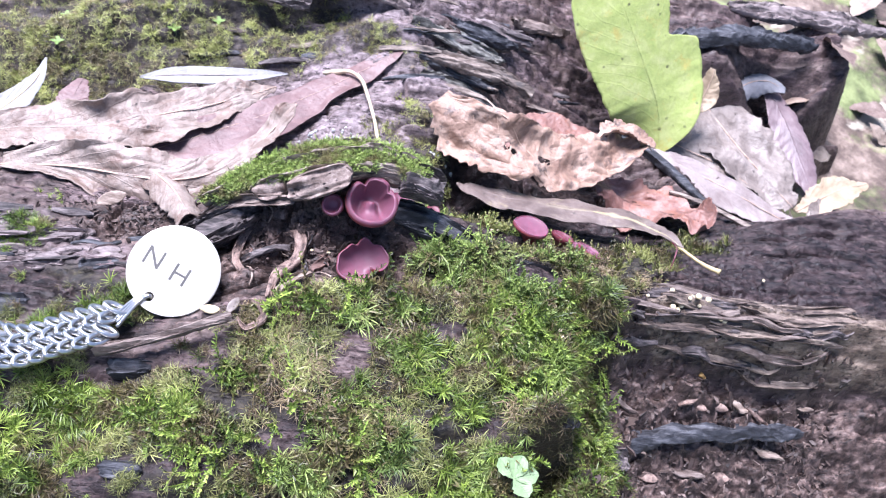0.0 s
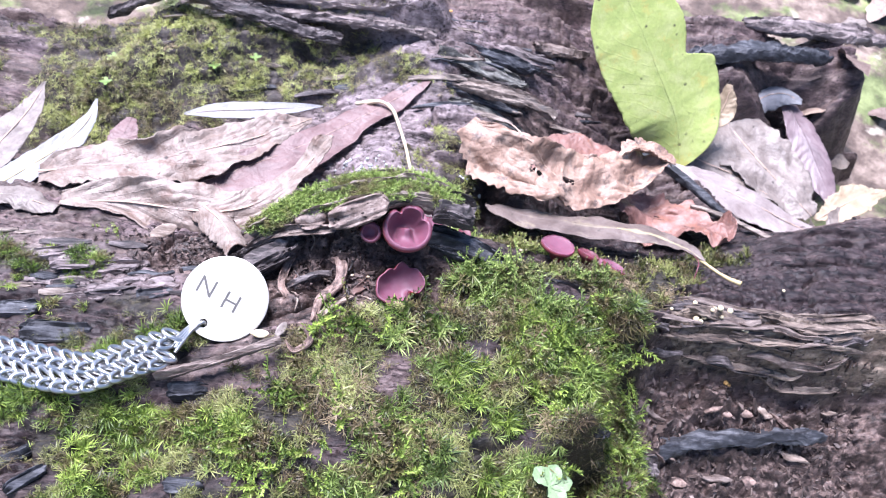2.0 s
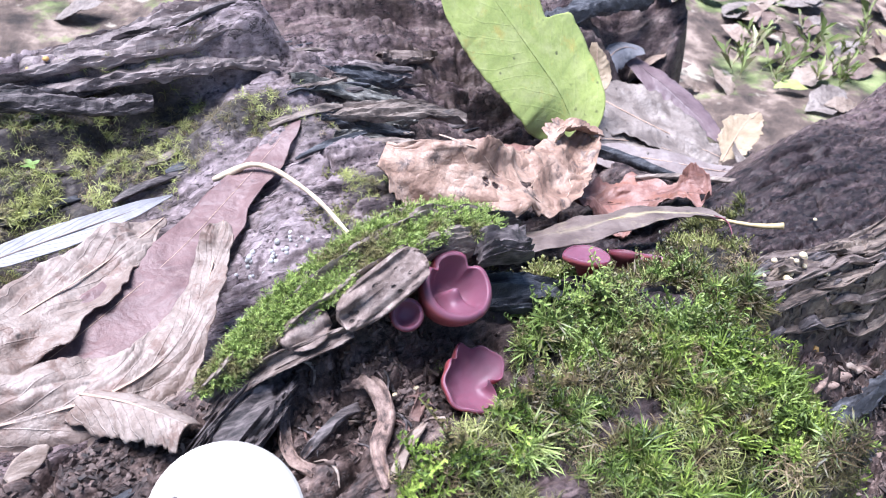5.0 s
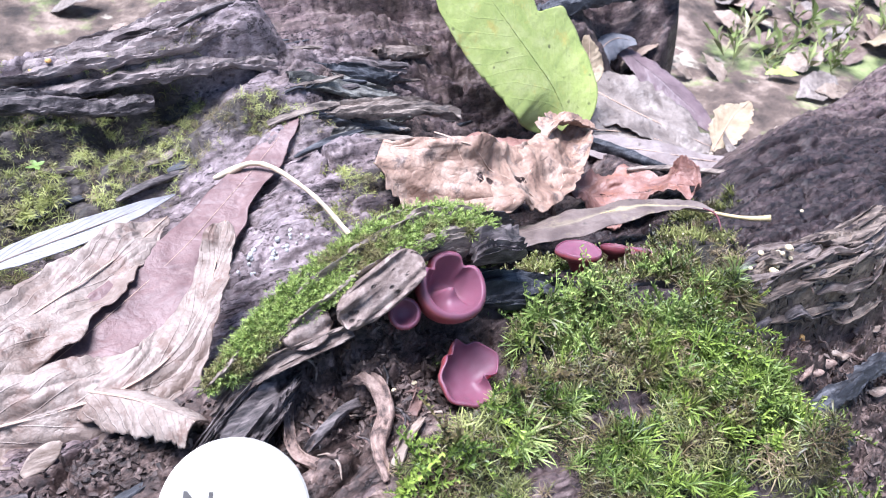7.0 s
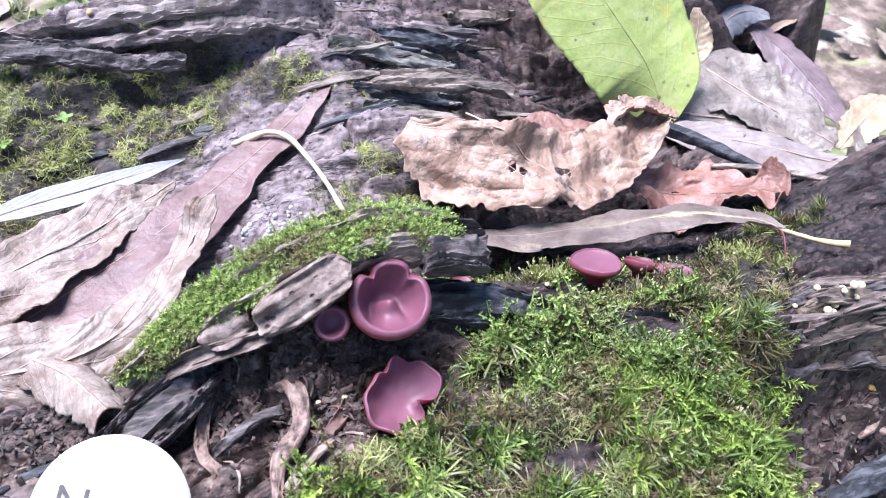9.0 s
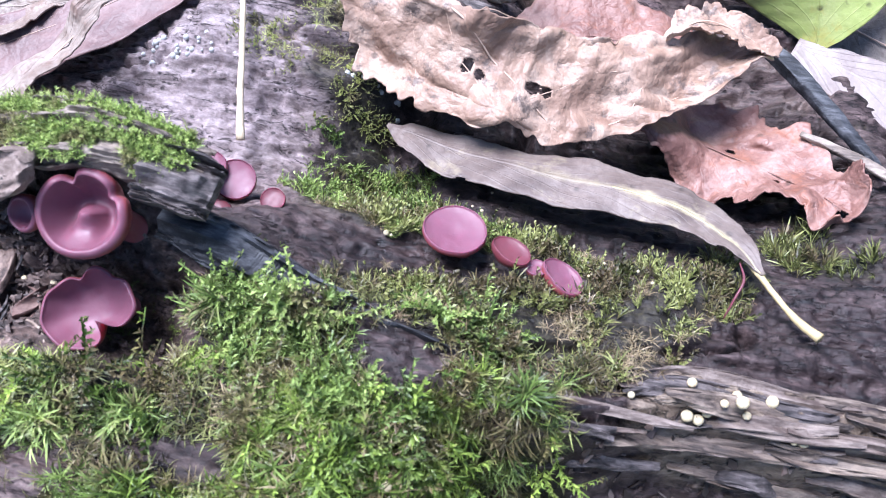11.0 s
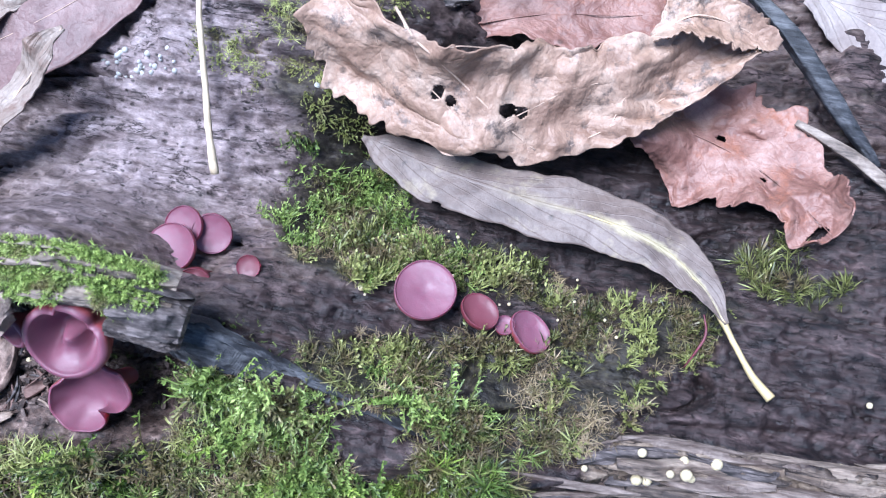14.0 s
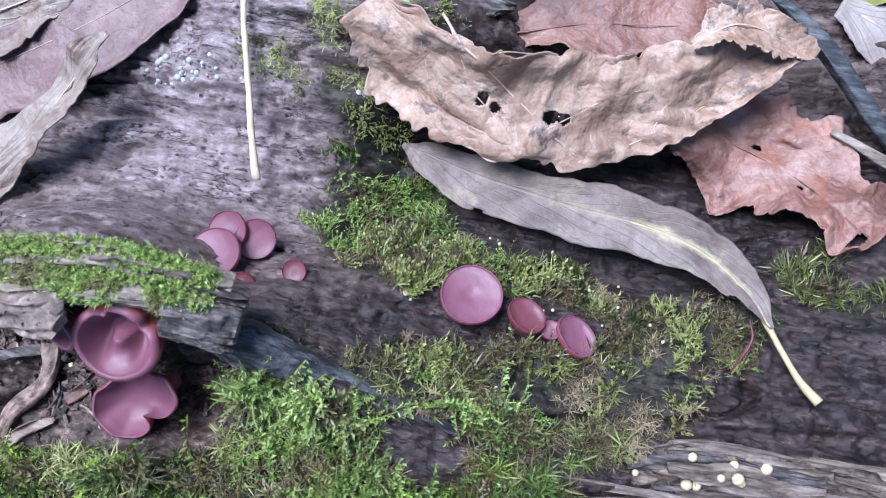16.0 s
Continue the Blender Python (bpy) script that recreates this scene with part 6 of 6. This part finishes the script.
for k, (x, y, x1, y1, wide, mat, label) in enumerate(((0.9, 9.75, 4.1, 10.05, 0.34, GREENGREY, "greenish grey splinter plate beside the hollow"), (1.5, 9.15, 4.3, 9.55, 0.30, GREENGREY, "greenish grey splinter plate beside the hollow"), (1.2, 8.6, 3.9, 8.9, 0.22, CHAR, "blackened splinter between grey plates"), (1.3, 8.05, 4.2, 8.3, 0.36, GREENGREY, "greenish grey splinter plate beside the hollow"), (2.2, 10.4, 4.6, 10.9, 0.28, CHAR, "blackened splinter between grey plates"), (2.9, 11.2, 5.2, 11.5, 0.30, LEDGE, "pale broken plate at the hollow's rim"), (2.0, 7.3, 4.0, 7.6, 0.26, DARKGRAIN, "dark splinter over the crumpled leaf's tip"), (4.4, 12.0, 6.6, 12.6, 0.34, TANBARK, "brown broken plate at the hollow's rim"))):
    tip = surf(x1, y1)
    rows = [(x + q * (x1 - x), y + q * (y1 - y), surf(x, y) * (1 - q) + (tip + 0.35) * q + 0.10, wide * f, wide * f, -18, 0) for q, f in ((0, 0.4), (0.3, 1.0), (0.65, 0.95), (0.9, 0.5), (1.0, 0.12))]
    splinter("wood_splinter", label, rows, mat, group="splinters", nu=90, nv=14, thick=0.07, rough=0.09, seed=340 + k, fibre=15, smooth=False)
rng = np.random.default_rng(12)
for k in range(90):
    zone = k % 5
    if zone < 2:
        x, y, mat, size = rng.uniform(-9, 4), rng.uniform(8.6, 12.6), (BARK, DARKGRAIN, CHAR, BARK)[k % 4], rng.uniform(0.8, 2.6)
    elif zone == 2:
        x, y, mat, size = rng.uniform(1, 6.5), rng.uniform(7.6, 11.5), (CHAR, DARKGRAIN, BARK)[k % 3], rng.uniform(0.6, 1.9)
    elif zone == 3:
        x, mat, size = rng.uniform(6.0, 13), (TANBARK, DARKGRAIN, TANBARK)[k % 3], rng.uniform(0.8, 2.4)
        y = float(front_edge(np.array([x]))[0]) - rng.uniform(0.0, 0.55)
    else:
        x, y, mat, size = rng.uniform(-11, -4.8), rng.uniform(-0.6, 2.0), (BARK, DARKGRAIN, CHAR)[k % 3], rng.uniform(0.5, 1.4)
    a = radians(7 + rng.normal() * 5)
    w, t = rng.uniform(0.04, 0.12), rng.uniform(0.015, 0.055)
    ends = [(x + q * size * math.cos(a), y + q * size * math.sin(a)) for q in (-0.5, -0.15, 0.2, 0.5)]
    rows = [(*e, surf(*e) * 0.35 + surf(x, y) * 0.65 + 0.02 + 0.5 * t, w * f, w * f, rng.uniform(-25, 5), 0) for e, f in zip(ends, (0.6, 1.0, 0.9, 0.5))]
    label = {BARK: "grey weathered splinter on the log", DARKGRAIN: "dark grained splinter on the log", CHAR: "blackened splinter on the log", TANBARK: "tan splinter along the log's edge"}[mat]
    splinter("wood_splinter", label, rows, mat, group="splinters", nu=34, nv=8, thick=t, rough=0.035, seed=100 + k, fibre=12, smooth=False)

def flake_material():
    n = Nodes("mixed_flakes")
    f = n.noise(n.mapped((350, 700, 500)), 1.0, 7, 0.7)
    tint = n.ramp(n.chance(), (0.0, (0.022, 0.015, 0.012)), (0.45, (0.075, 0.050, 0.041)), (0.8, (0.150, 0.105, 0.086)), (1.0, (0.24, 0.182, 0.152)))
    return n.finish(n.mix(0.6, tint, n.ramp(f, (0.3, 0.4), (0.65, 1.0)), "MULTIPLY"), 0.6, f, 0.0003, 0.8)


FLAKES = flake_material()
verts, faces, base = [], [], 0
for k in range(2900):
    if k < 2700:
        x, y = rng.uniform(5.4, 14.5), rng.uniform(-5, 0.9)
        if y > float(front_edge(np.array([x]))[0]) - 0.12:
            continue
    elif k < 2800:
        x, y = rng.normal(-4.9, 0.7), rng.normal(1.5, 0.35)
    else:
        x, y = rng.normal(-0.9, 0.8), rng.normal(0.55, 0.3)
    s = rng.uniform(0.035, 0.11) * (1.9 if rng.random() < 0.12 else 1.0) * (0.45 if k >= 2700 else 1.0)
    n = 7
    a = np.sort(rng.uniform(0, 2 * np.pi, n))
    r = s * rng.uniform(0.5, 1.1, n)
    axis = unit(slope(np.array([x]), np.array([y]))[0] + 0.5 * rng.normal(size=3))
    ex = unit(np.cross(axis, rng.normal(size=3)))
    ey = np.cross(axis, ex)
    c0 = np.array(at_log(x, y, 0.03))
    ring = c0 + r[:, None] * (1.6 * np.cos(a)[:, None] * ex + 0.7 * np.sin(a)[:, None] * ey)
    verts.append(np.concatenate([ring + axis * s * 0.12, ring - axis * s * 0.12]))
    faces += [tuple(base + q for q in range(n)), tuple(base + n + q for q in range(n))[::-1]] + [(base + q, base + n + q, base + n + (q + 1) % n, base + (q + 1) % n) for q in range(n)]
    base += 2 * n
tagged(new("wood_flakes", mesh_from("wood_flakes", np.concatenate(verts), faces, FLAKES, smooth=False)), "crumbled brown wood flakes on the decayed face", "wood flakes", kind="stuff")
for label, mat, path, wide in (("broad pale strip of rotten wood", TWISTED, ((-1.95, 0.80, 0.06), (-1.60, 0.55, 0.16), (-1.62, -0.02, 0.18), (-2.02, -0.54, 0.14), (-2.16, -1.14, 0.05)), 0.15),
                               ("short pale strip of rotten wood", CHIP, ((-1.24, -0.50, 0.10), (-1.62, -0.70, 0.16), (-1.98, -1.02, 0.06)), 0.09),
                               ("curled brown strip of rotten wood", TWISTED, ((-2.80, 0.92, 0.10), (-3.0, 0.55, 0.22), (-3.02, 0.10, 0.16), (-2.85, -0.25, 0.05)), 0.11),
                               ("looped brown strip near the pendant", TWISTED, ((-2.6, -1.2, 0.05), (-2.35, -1.35, 0.18), (-2.15, -1.75, 0.2), (-2.5, -2.0, 0.2), (-2.75, -1.7, 0.16)), 0.07),
                               ("dark splinter of wood over red fibres", DARKGRAIN, ((-2.9, 0.08, 0.10), (-2.3, 0.28, 0.22), (-1.8, 0.45, 0.20)), 0.09),
                               ("reddish torn strip below the cups", REDWOOD, ((-0.75, 0.42, 0.0), (-1.0, 0.05, 0.04), (-1.25, -0.25, 0.0)), 0.10)):
    rows = [(x, y, surf(x, y) * 0.5 + 0.5 * float(log_form(x, y)) + lift, wide * f, wide * f, 25 * math.sin(2.1 * k), 0) for k, ((x, y, lift), f) in enumerate(zip(path, (0.5, 1.0, 0.95, 0.8, 0.35)))]
    splinter("wood_fibre", label, rows, mat, "wood fibre", "wood fibres", nu=90, nv=18, thick=0.04, rough=0.06, seed=len(label), fibre=22)
CRUMBS = fibre_material("dark_crumbs", (0.014, 0.010, 0.009), (0.070, 0.046, 0.038), (0.23, 0.165, 0.14), (300, 300, 300))
rng = np.random.default_rng(88)
verts, faces, base = [], [], 0
for k in range(900):
    x, y = (rng.normal(-1.3, 1.0), rng.normal(0.55, 0.5)) if k < 600 else (rng.normal(-5.4, 1.3), rng.normal(1.6, 0.35))
    size = rng.uniform(0.03, 0.11)
    shape = rng.normal(size=(8, 3)) * 0.25 + np.array([(i, j, q) for i in (-1, 1) for j in (-1, 1) for q in (-1, 1)])
    turn = np.linalg.qr(rng.normal(size=(3, 3)))[0]
    verts.append(np.array(at_log(x, y, 0.25 * size)) + size * 0.5 * (shape * (rng.uniform(0.8, 2.2), 0.7, 0.5)) @ turn)
    faces += [tuple(base + i for i in q) for q in ((0, 1, 3, 2), (4, 6, 7, 5), (0, 4, 5, 1), (2, 3, 7, 6), (0, 2, 6, 4), (1, 5, 7, 3))]
    base += 8
tagged(new("wood_crumbs", mesh_from("wood_crumbs", np.concatenate(verts), faces, CRUMBS, smooth=False)), "dark crumbs of rotten wood under the bark", "wood crumbs", kind="stuff")
rng = np.random.default_rng(44)
for k in range(36):
    x, y = rng.normal(-1.9, 0.7), rng.normal(0.25, 0.5)
    a = radians(rng.normal(100, 35))
    n = rng.uniform(0.25, 0.7)
    pts = [(x + q * n * math.cos(a + 0.7 * q), y + q * n * math.sin(a + 0.7 * q)) for q in (-0.5, -0.15, 0.2, 0.5)]
    me = tube("wood_fibre", [(*p, surf(*p) * 0.3 + surf(x, y) * 0.7 + 0.03) for p in pts], [0.01, 0.024, 0.022, 0.008], (REDWOOD, DARKGRAIN, REDWOOD, CHIP)[k % 4], 7, 16, 0.6, 0.5, k)
    tagged(new("wood_fibre", me), ("thin reddish fibre of rotten wood", "thin dark fibre of rotten wood", "thin reddish fibre of rotten wood", "thin pale fibre of rotten wood")[k % 4], "wood fibre", "wood fibres")
for x, y, turn, size, mat, label in ((-3.62, -1.82, 35, 0.3, WHITEWOOD, "white wood chip in the moss"), (-3.36, -1.48, -8, 0.28, IVORY, "yellowish wood chip under the pendant"), (-2.86, -1.42, 60, 0.26, GREY, "grey-white pointed chip in the moss"), (-6.35, 2.05, 25, 0.45, CHIP, "pale chip on dark wood"), (9.6, -0.7, -30, 0.28, TWISTED, "brown bark chip on the crumbling face"), (10.3, -0.55, -25, 0.3, TWISTED, "brown bark chip on the crumbling face"), (8.3, -2.3, -20, 0.35, TWISTED, "brown bark chip below the splinter"), (10.6, -1.9, -15, 0.4, TWISTED, "brown bark chip below the splinter")):
    c, s = math.cos(radians(turn)), math.sin(radians(turn))
    z = surf(x, y) + (0.2 if y < -1 and x < 0 else 0.1)
    rows = [(x + k * size * c, y + k * size * s, z + 0.05 * k, w * size, w * size * 0.9, -30, 0) for k, w in ((-0.8, 0.12), (-0.2, 0.4), (0.4, 0.36), (0.8, 0.08))]
    splinter("wood_chip", label, rows, mat, "wood chip", "wood chips", nu=16, nv=8, thick=0.03, rough=0.03, seed=int(x * 10) % 50)


# ---- pinhead fungi ----
def pinhead_mesh():
    b = bmesh.new()
    bmesh.ops.create_uvsphere(b, u_segments=14, v_segments=9, radius=1.0)
    for p in b.verts:
        p.co.z *= 0.8 if p.co.z > 0 else 0.6
        p.co *= 1 + 0.06 * noise.noise(p.co * 2)
    me = bpy.data.meshes.new("pinhead")
    b.to_mesh(me)
    b.free()
    me.materials.append(IVORY)
    for poly in me.polygons:
        poly.use_smooth = True
    return me


PINHEAD = pinhead_mesh()
for x, y, r in ((7.97, 0.86, 0.07), (8.04, 0.72, 0.05), (7.97, 0.44, 0.085), (8.13, 0.45, 0.08), (8.23, 0.56, 0.075), (8.41, 0.65, 0.06), (8.6, 0.86, 0.07), (8.63, 0.69, 0.09), (8.89, 0.83, 0.06), (9.08, 0.9, 0.09), (7.19, 0.48, 0.05), (8.75, 0.62, 0.06), (9.6, 0.55, 0.09), (9.45, 0.5, 0.06), (10.9, 1.2, 0.07), (11.2, 2.2, 0.05),
                (4.45, -1.5, 0.075), (4.52, -1.66, 0.06), (1.66, 0.5, 0.085), (-0.9, 0.35, 0.05), (-1.3, 0.3, 0.045), (-2.9, 0.95, 0.035), (-3.0, 1.1, 0.03), (-3.15, 0.95, 0.03), (0.9, -4.1, 0.05), (2.4, -5.0, 0.05), (-1.1, -3.6, 0.04), (3.3, 2.4, 0.05), (-1.6, 0.9, 0.03)):
    z = surf(x, y) + r * 0.4 + (0.18 if mossiness(x, y) > 0.5 else 0.1 if x > 7 else 0.0)
    ob = new("pinhead_fungus", PINHEAD)
    ob.matrix_world = Matrix.Translation((x * CM, y * CM, z * CM)) @ Matrix.Scale(r * CM, 4)
    tagged(ob, "tiny ivory pinhead fungus on the log", "fungus", "pinhead fungi")

rng = np.random.default_rng(5)
crystals = thing("white_droplets", "glassy white specks on dark wood", "droplets", kind="stuff")
verts, faces, base = [], [], 0
for k in range(46):
    x, y = (rng.normal(-1.1, 0.55), rng.normal(5.35, 0.13)) if k < 34 else (rng.normal(1.9, 0.3), rng.normal(5.7, 0.12))
    r = rng.uniform(0.025, 0.06)
    a = np.linspace(0, 2 * np.pi, 8, endpoint=False)
    z = surf(x, y)
    ring = [np.stack([x + q * r * np.cos(a), y + q * r * np.sin(a), np.full(8, z + h * r)], -1) for q, h in ((1, -0.5), (1, 0.3), (0.6, 0.9), (0.1, 1.05))]
    verts.append(np.concatenate(ring))
    faces.append(grid_faces(4, 8, True) + base)
    base += 32
part("droplet_cluster", mesh_from("droplet_cluster", np.concatenate(verts), np.concatenate(faces), plain_material("pale_specks", (0.42, 0.42, 0.41), 0.25, 0.3)), crystals)

# ---- sprout in the near moss ----
sprout = thing("sprout", "pale green lobed seedling leaf in the moss", "seedling", place=(3.35, -5.0, 0.2))
SPROUT = leaf_material("pale_green_sprout", (0.22, 0.31, 0.15), (0.16, 0.24, 0.10), (0.29, 0.37, 0.22), 0.3, 0.0)
z = surf(3.3, -5.0)
for a in (70, 130, 10, -60):
    c, s = math.cos(radians(a)), math.sin(radians(a))
    me = blade_mesh("leaflet", [(3.3 + c * k, -5.0 + s * k, z + 0.62 + 0.1 * k, w, w, 0, 0.2) for k, w in ((0.0, 0.05), (0.18, 0.2), (0.36, 0.2), (0.5, 0.03))], SPROUT, 14, 8, 0.02, 0.01, 0.08, a % 9)[0]
    part("leaflet", me, sprout)
part("stem", tube("stem", [(3.3, -5.05, z - 0.1), (3.32, -5.0, z + 0.3), (3.3, -5.0, z + 0.63)], [0.04, 0.035, 0.03], SPROUT, 6, 8), sprout)


# ---- small odds and ends ----
FRESH_LEAF = plain_material("fresh_seedling", (0.16, 0.25, 0.06), 0.5, 0.25, 400)
for x, y in ((-6.13, 9.03), (-9.45, 9.66), (-9.47, 8.58), (-4.9, 9.5), (2.2, 7.0)):
    seedling = thing("seedling", "tiny bright green seedling on the far ridge", "seedling", "seedlings on the ridge", place=at_log(x, y))
    z = surf(x, y)
    for a in (15, 100, 190, 280):
        c, t = math.cos(radians(a)), math.sin(radians(a))
        part("leaflet", blade_mesh("leaflet", [(x + c * q, y + t * q, z + 0.16 + 0.15 * q, w, w, 0, 0.2) for q, w in ((0.0, 0.02), (0.07, 0.06), (0.14, 0.055), (0.2, 0.015))], FRESH_LEAF, 10, 6, 0.01, 0.0, 0.05, a % 7)[0], seedling)
    part("stem", tube("stem", [(x, y, z - 0.05), (x, y, z + 0.08), (x, y, z + 0.17)], [0.02, 0.02, 0.018], FRESH_LEAF, 5, 5), seedling)
OCHRE = plain_material("ochre_fungus", (0.50, 0.29, 0.09), 0.45, 0.2, 400)
for x, y, r in ((-4.01, 11.34, 0.07), (-2.95, 10.85, 0.06), (-4.4, 11.4, 0.05), (0.4, 12.2, 0.08), (0.9, 12.0, 0.07), (1.3, 11.7, 0.06), (9.55, -0.05, 0.08), (9.7, -0.02, 0.06)):
    me = PINHEAD.copy()
    me.materials.clear()
    me.materials.append(OCHRE)
    ob = new("pinhead_fungus", me)
    ob.matrix_world = Matrix.Translation((x * CM, y * CM, (surf(x, y) + 0.12) * CM)) @ Matrix.Scale(r * CM, 4)
    tagged(ob, "tiny ochre pinhead fungus on split wood", "fungus", "pinhead fungi")
tagged(new("red_stem", tube("red_stem", [(8.55, 3.05, -1.55), (8.62, 2.75, -1.5), (8.52, 2.45, -1.55), (8.42, 2.2, -1.75)], [0.012, 0.022, 0.02, 0.012], JELLY_RED, 6, 20)), "thin red moss stem beside the willow stalk", "stem")
splinter("wood_splinter", "black twig wedged beside the crumpled leaf", [(8.4, 9.0, -3.2, 0.1, 0.1, 0, 0), (9.2, 8.3, -3.1, 0.16, 0.14, 0, 0), (10.2, 7.2, -3.2, 0.15, 0.14, 0, 0), (11.2, 6.2, -3.4, 0.06, 0.06, 0, 0)], CHAR, group="splinters", nu=60, nv=12, thick=0.12, rough=0.05, seed=131)
splinter("wood_splinter", "grey thin strip beside the russet leaf", [(9.7, 6.7, -3.2, 0.06, 0.06, 0, 0), (10.8, 6.2, -3.1, 0.12, 0.1, 0, 0), (12.2, 5.2, -3.0, 0.1, 0.1, 0, 0), (13.2, 4.6, -2.9, 0.04, 0.04, 0, 0)], BARK, group="splinters", nu=50, nv=10, thick=0.05, rough=0.03, seed=133)
leaf("grass_blade", "bright green grass blade over the far ridge", [(-14.5, 11.2, 0.0, 0.12, 0.12, 0, 0), (-12.8, 11.4, 0.35, 0.2, 0.2, -10, 0), (-11.0, 11.5, 0.3, 0.14, 0.14, -10, 0), (-9.6, 11.6, 0.0, 0.02, 0.02, 0, 0)], GREEN, GREEN, 0.02, group="", category="grass", crumple=0.02, seed=141)
tagged(new("twig", tube("twig", [(-8.7, 13.0, 0.2), (-8.3, 11.8, 0.25), (-7.8, 10.6, 0.1)], [0.06, 0.07, 0.03], STRAW, 8, 20, 1.0, 0.2, 9)), "pale dry twig on the far ridge", "twig")
rng = np.random.default_rng(23)
for k in range(26):
    x, y = (rng.normal(4.6, 0.9), rng.normal(3.1, 0.35)) if k < 14 else (rng.normal(6.5, 0.8), rng.normal(2.7, 0.3))
    ob = new("pinhead_fungus", PINHEAD)
    ob.matrix_world = Matrix.Translation((x * CM, y * CM, (surf(x, y) + 0.22) * CM)) @ Matrix.Scale(rng.uniform(0.018, 0.03) * CM, 4)
    tagged(ob, "minute pale moss capsule among shoots", "capsule", "moss capsules")


# ---- litter and grass on the ground beyond the log ----
LITTER = [leaf_material("litter_leaf", (0.30, 0.22, 0.17), (0.18, 0.12, 0.09), (0.42, 0.33, 0.26)), leaf_material("litter_tan_leaf", (0.27, 0.205, 0.155), (0.16, 0.115, 0.085), (0.37, 0.30, 0.24)), leaf_material("litter_brown_leaf", (0.17, 0.115, 0.09), (0.10, 0.065, 0.05), (0.26, 0.19, 0.15)), GREY]
rng = np.random.default_rng(9)
proto = []
for k, mat in enumerate(LITTER):
    me = blade_mesh("litter", [(-2.4, 0, 0, 0.05, 0.05, 0, 0.1), (-1, 0.2, 0.25, 1.1, 1.0, 8, 0.1), (0.6, 0.1, 0.3, 1.2, 1.1, -6, 0.1), (2.4, -0.2, 0.1, 0.05, 0.05, 0, 0)], mat, 18, 10, 0.15, 0.05, 0.1, 90 + k)[0]
    proto.append(me)
for me in list(proto[:2]):
    fresh = me.copy()
    fresh.materials.clear()
    fresh.materials.append((GREEN, YELLOW)[len(proto) % 2])
    proto.append(fresh)
for k in range(300):
    x, y = (rng.uniform(12, 75), rng.uniform(12, 90)) if k < 60 else (rng.uniform(-40, 10), rng.uniform(16, 50)) if k < 160 else (rng.uniform(23, 46), rng.uniform(8, 40))
    if y < 24 and -30 < x < (24 if k >= 160 else 30):
        continue
    zz = -9.0 + 0.9 * float(fbm(np.array([x * 0.07]), np.array([y * 0.07]), 70, 4)[0]) + 0.35
    kind = k % 4 if k % 7 else 4 + (k // 7) % 2
    ob = new("litter_leaf", proto[kind])
    ob.matrix_world = pose(x * CM, y * CM, zz * CM, rng.uniform(-35, 35), rng.uniform(-35, 35), rng.uniform(0, 360)) @ Matrix.Scale(rng.uniform(0.25, 0.65), 4)
    tagged(ob, "dry brown leaf on the forest floor" if kind < 4 else "fallen green leaf on the forest floor" if kind == 4 else "fallen yellow leaf on the forest floor", "leaf", "litter leaves")
for k, (x, y, turn, tilt) in enumerate(((15.2, 11.6, 30, 20), (16.9, 11.2, 110, -15), (17.6, 12.6, 60, 25), (18.2, 10.6, 150, 10), (16.2, 13.4, 200, 30), (19.2, 12.0, 80, 20), (17.9, 9.4, 20, -10), (19.6, 10.2, 130, 15), (17.2, 10.0, 75, 30), (18.6, 13.6, 20, 15), (17.4, 14.2, 100, 20), (16.6, 8.4, 40, 25), (18.8, 8.6, 95, 20), (20.2, 13.0, 10, -20), (17.0, 12.2, 160, 35), (18.0, 11.4, 45, 10))):
    ob = new("litter_leaf", proto[k % 4])
    ob.matrix_world = pose(x * CM, y * CM, (surf(x, y) + 0.3) * CM, tilt, tilt * 0.6, turn) @ Matrix.Scale(0.42 + 0.05 * (k % 3), 4)
    tagged(ob, "dry brown leaf lodged in the log's hollow", "leaf", "litter leaves")
pos = np.stack([rng.uniform(-45, 80, 5200), rng.uniform(14, 95, 5200), np.full(5200, -9.3)], -1)
keep = (vn(pos[:, 0] * 0.13, pos[:, 1] * 0.13, 88) > 0.0) & ((pos[:, 0] > 24) | (pos[:, 1] > 26))
pos = pos[keep]
pos[:, 2] = -9.2 + 0.9 * fbm(pos[:, 0] * 0.07, pos[:, 1] * 0.07, 70, 4)
GRASS = [sprig(60 + k, 6, 0.9, 0.08, 1.6, 0.4, 0.3) for k in range(3)]
v, f, attrs = planted(GRASS, pos, np.array([0, 0, 1.0]) + 0.3 * rng.normal(size=(len(pos), 3)), rng.uniform(0.9, 2.2, len(pos)), rng)
tagged(new("grass", mesh_from("grass", v, f, moss_material("grass_blades", (0.12, 0.15, 0.05), (0.24, 0.30, 0.10), (0.42, 0.47, 0.22), (0.42, 0.37, 0.24)), smooth=False, attrs=attrs)), "sparse green grass on the forest floor", "grass", kind="stuff")
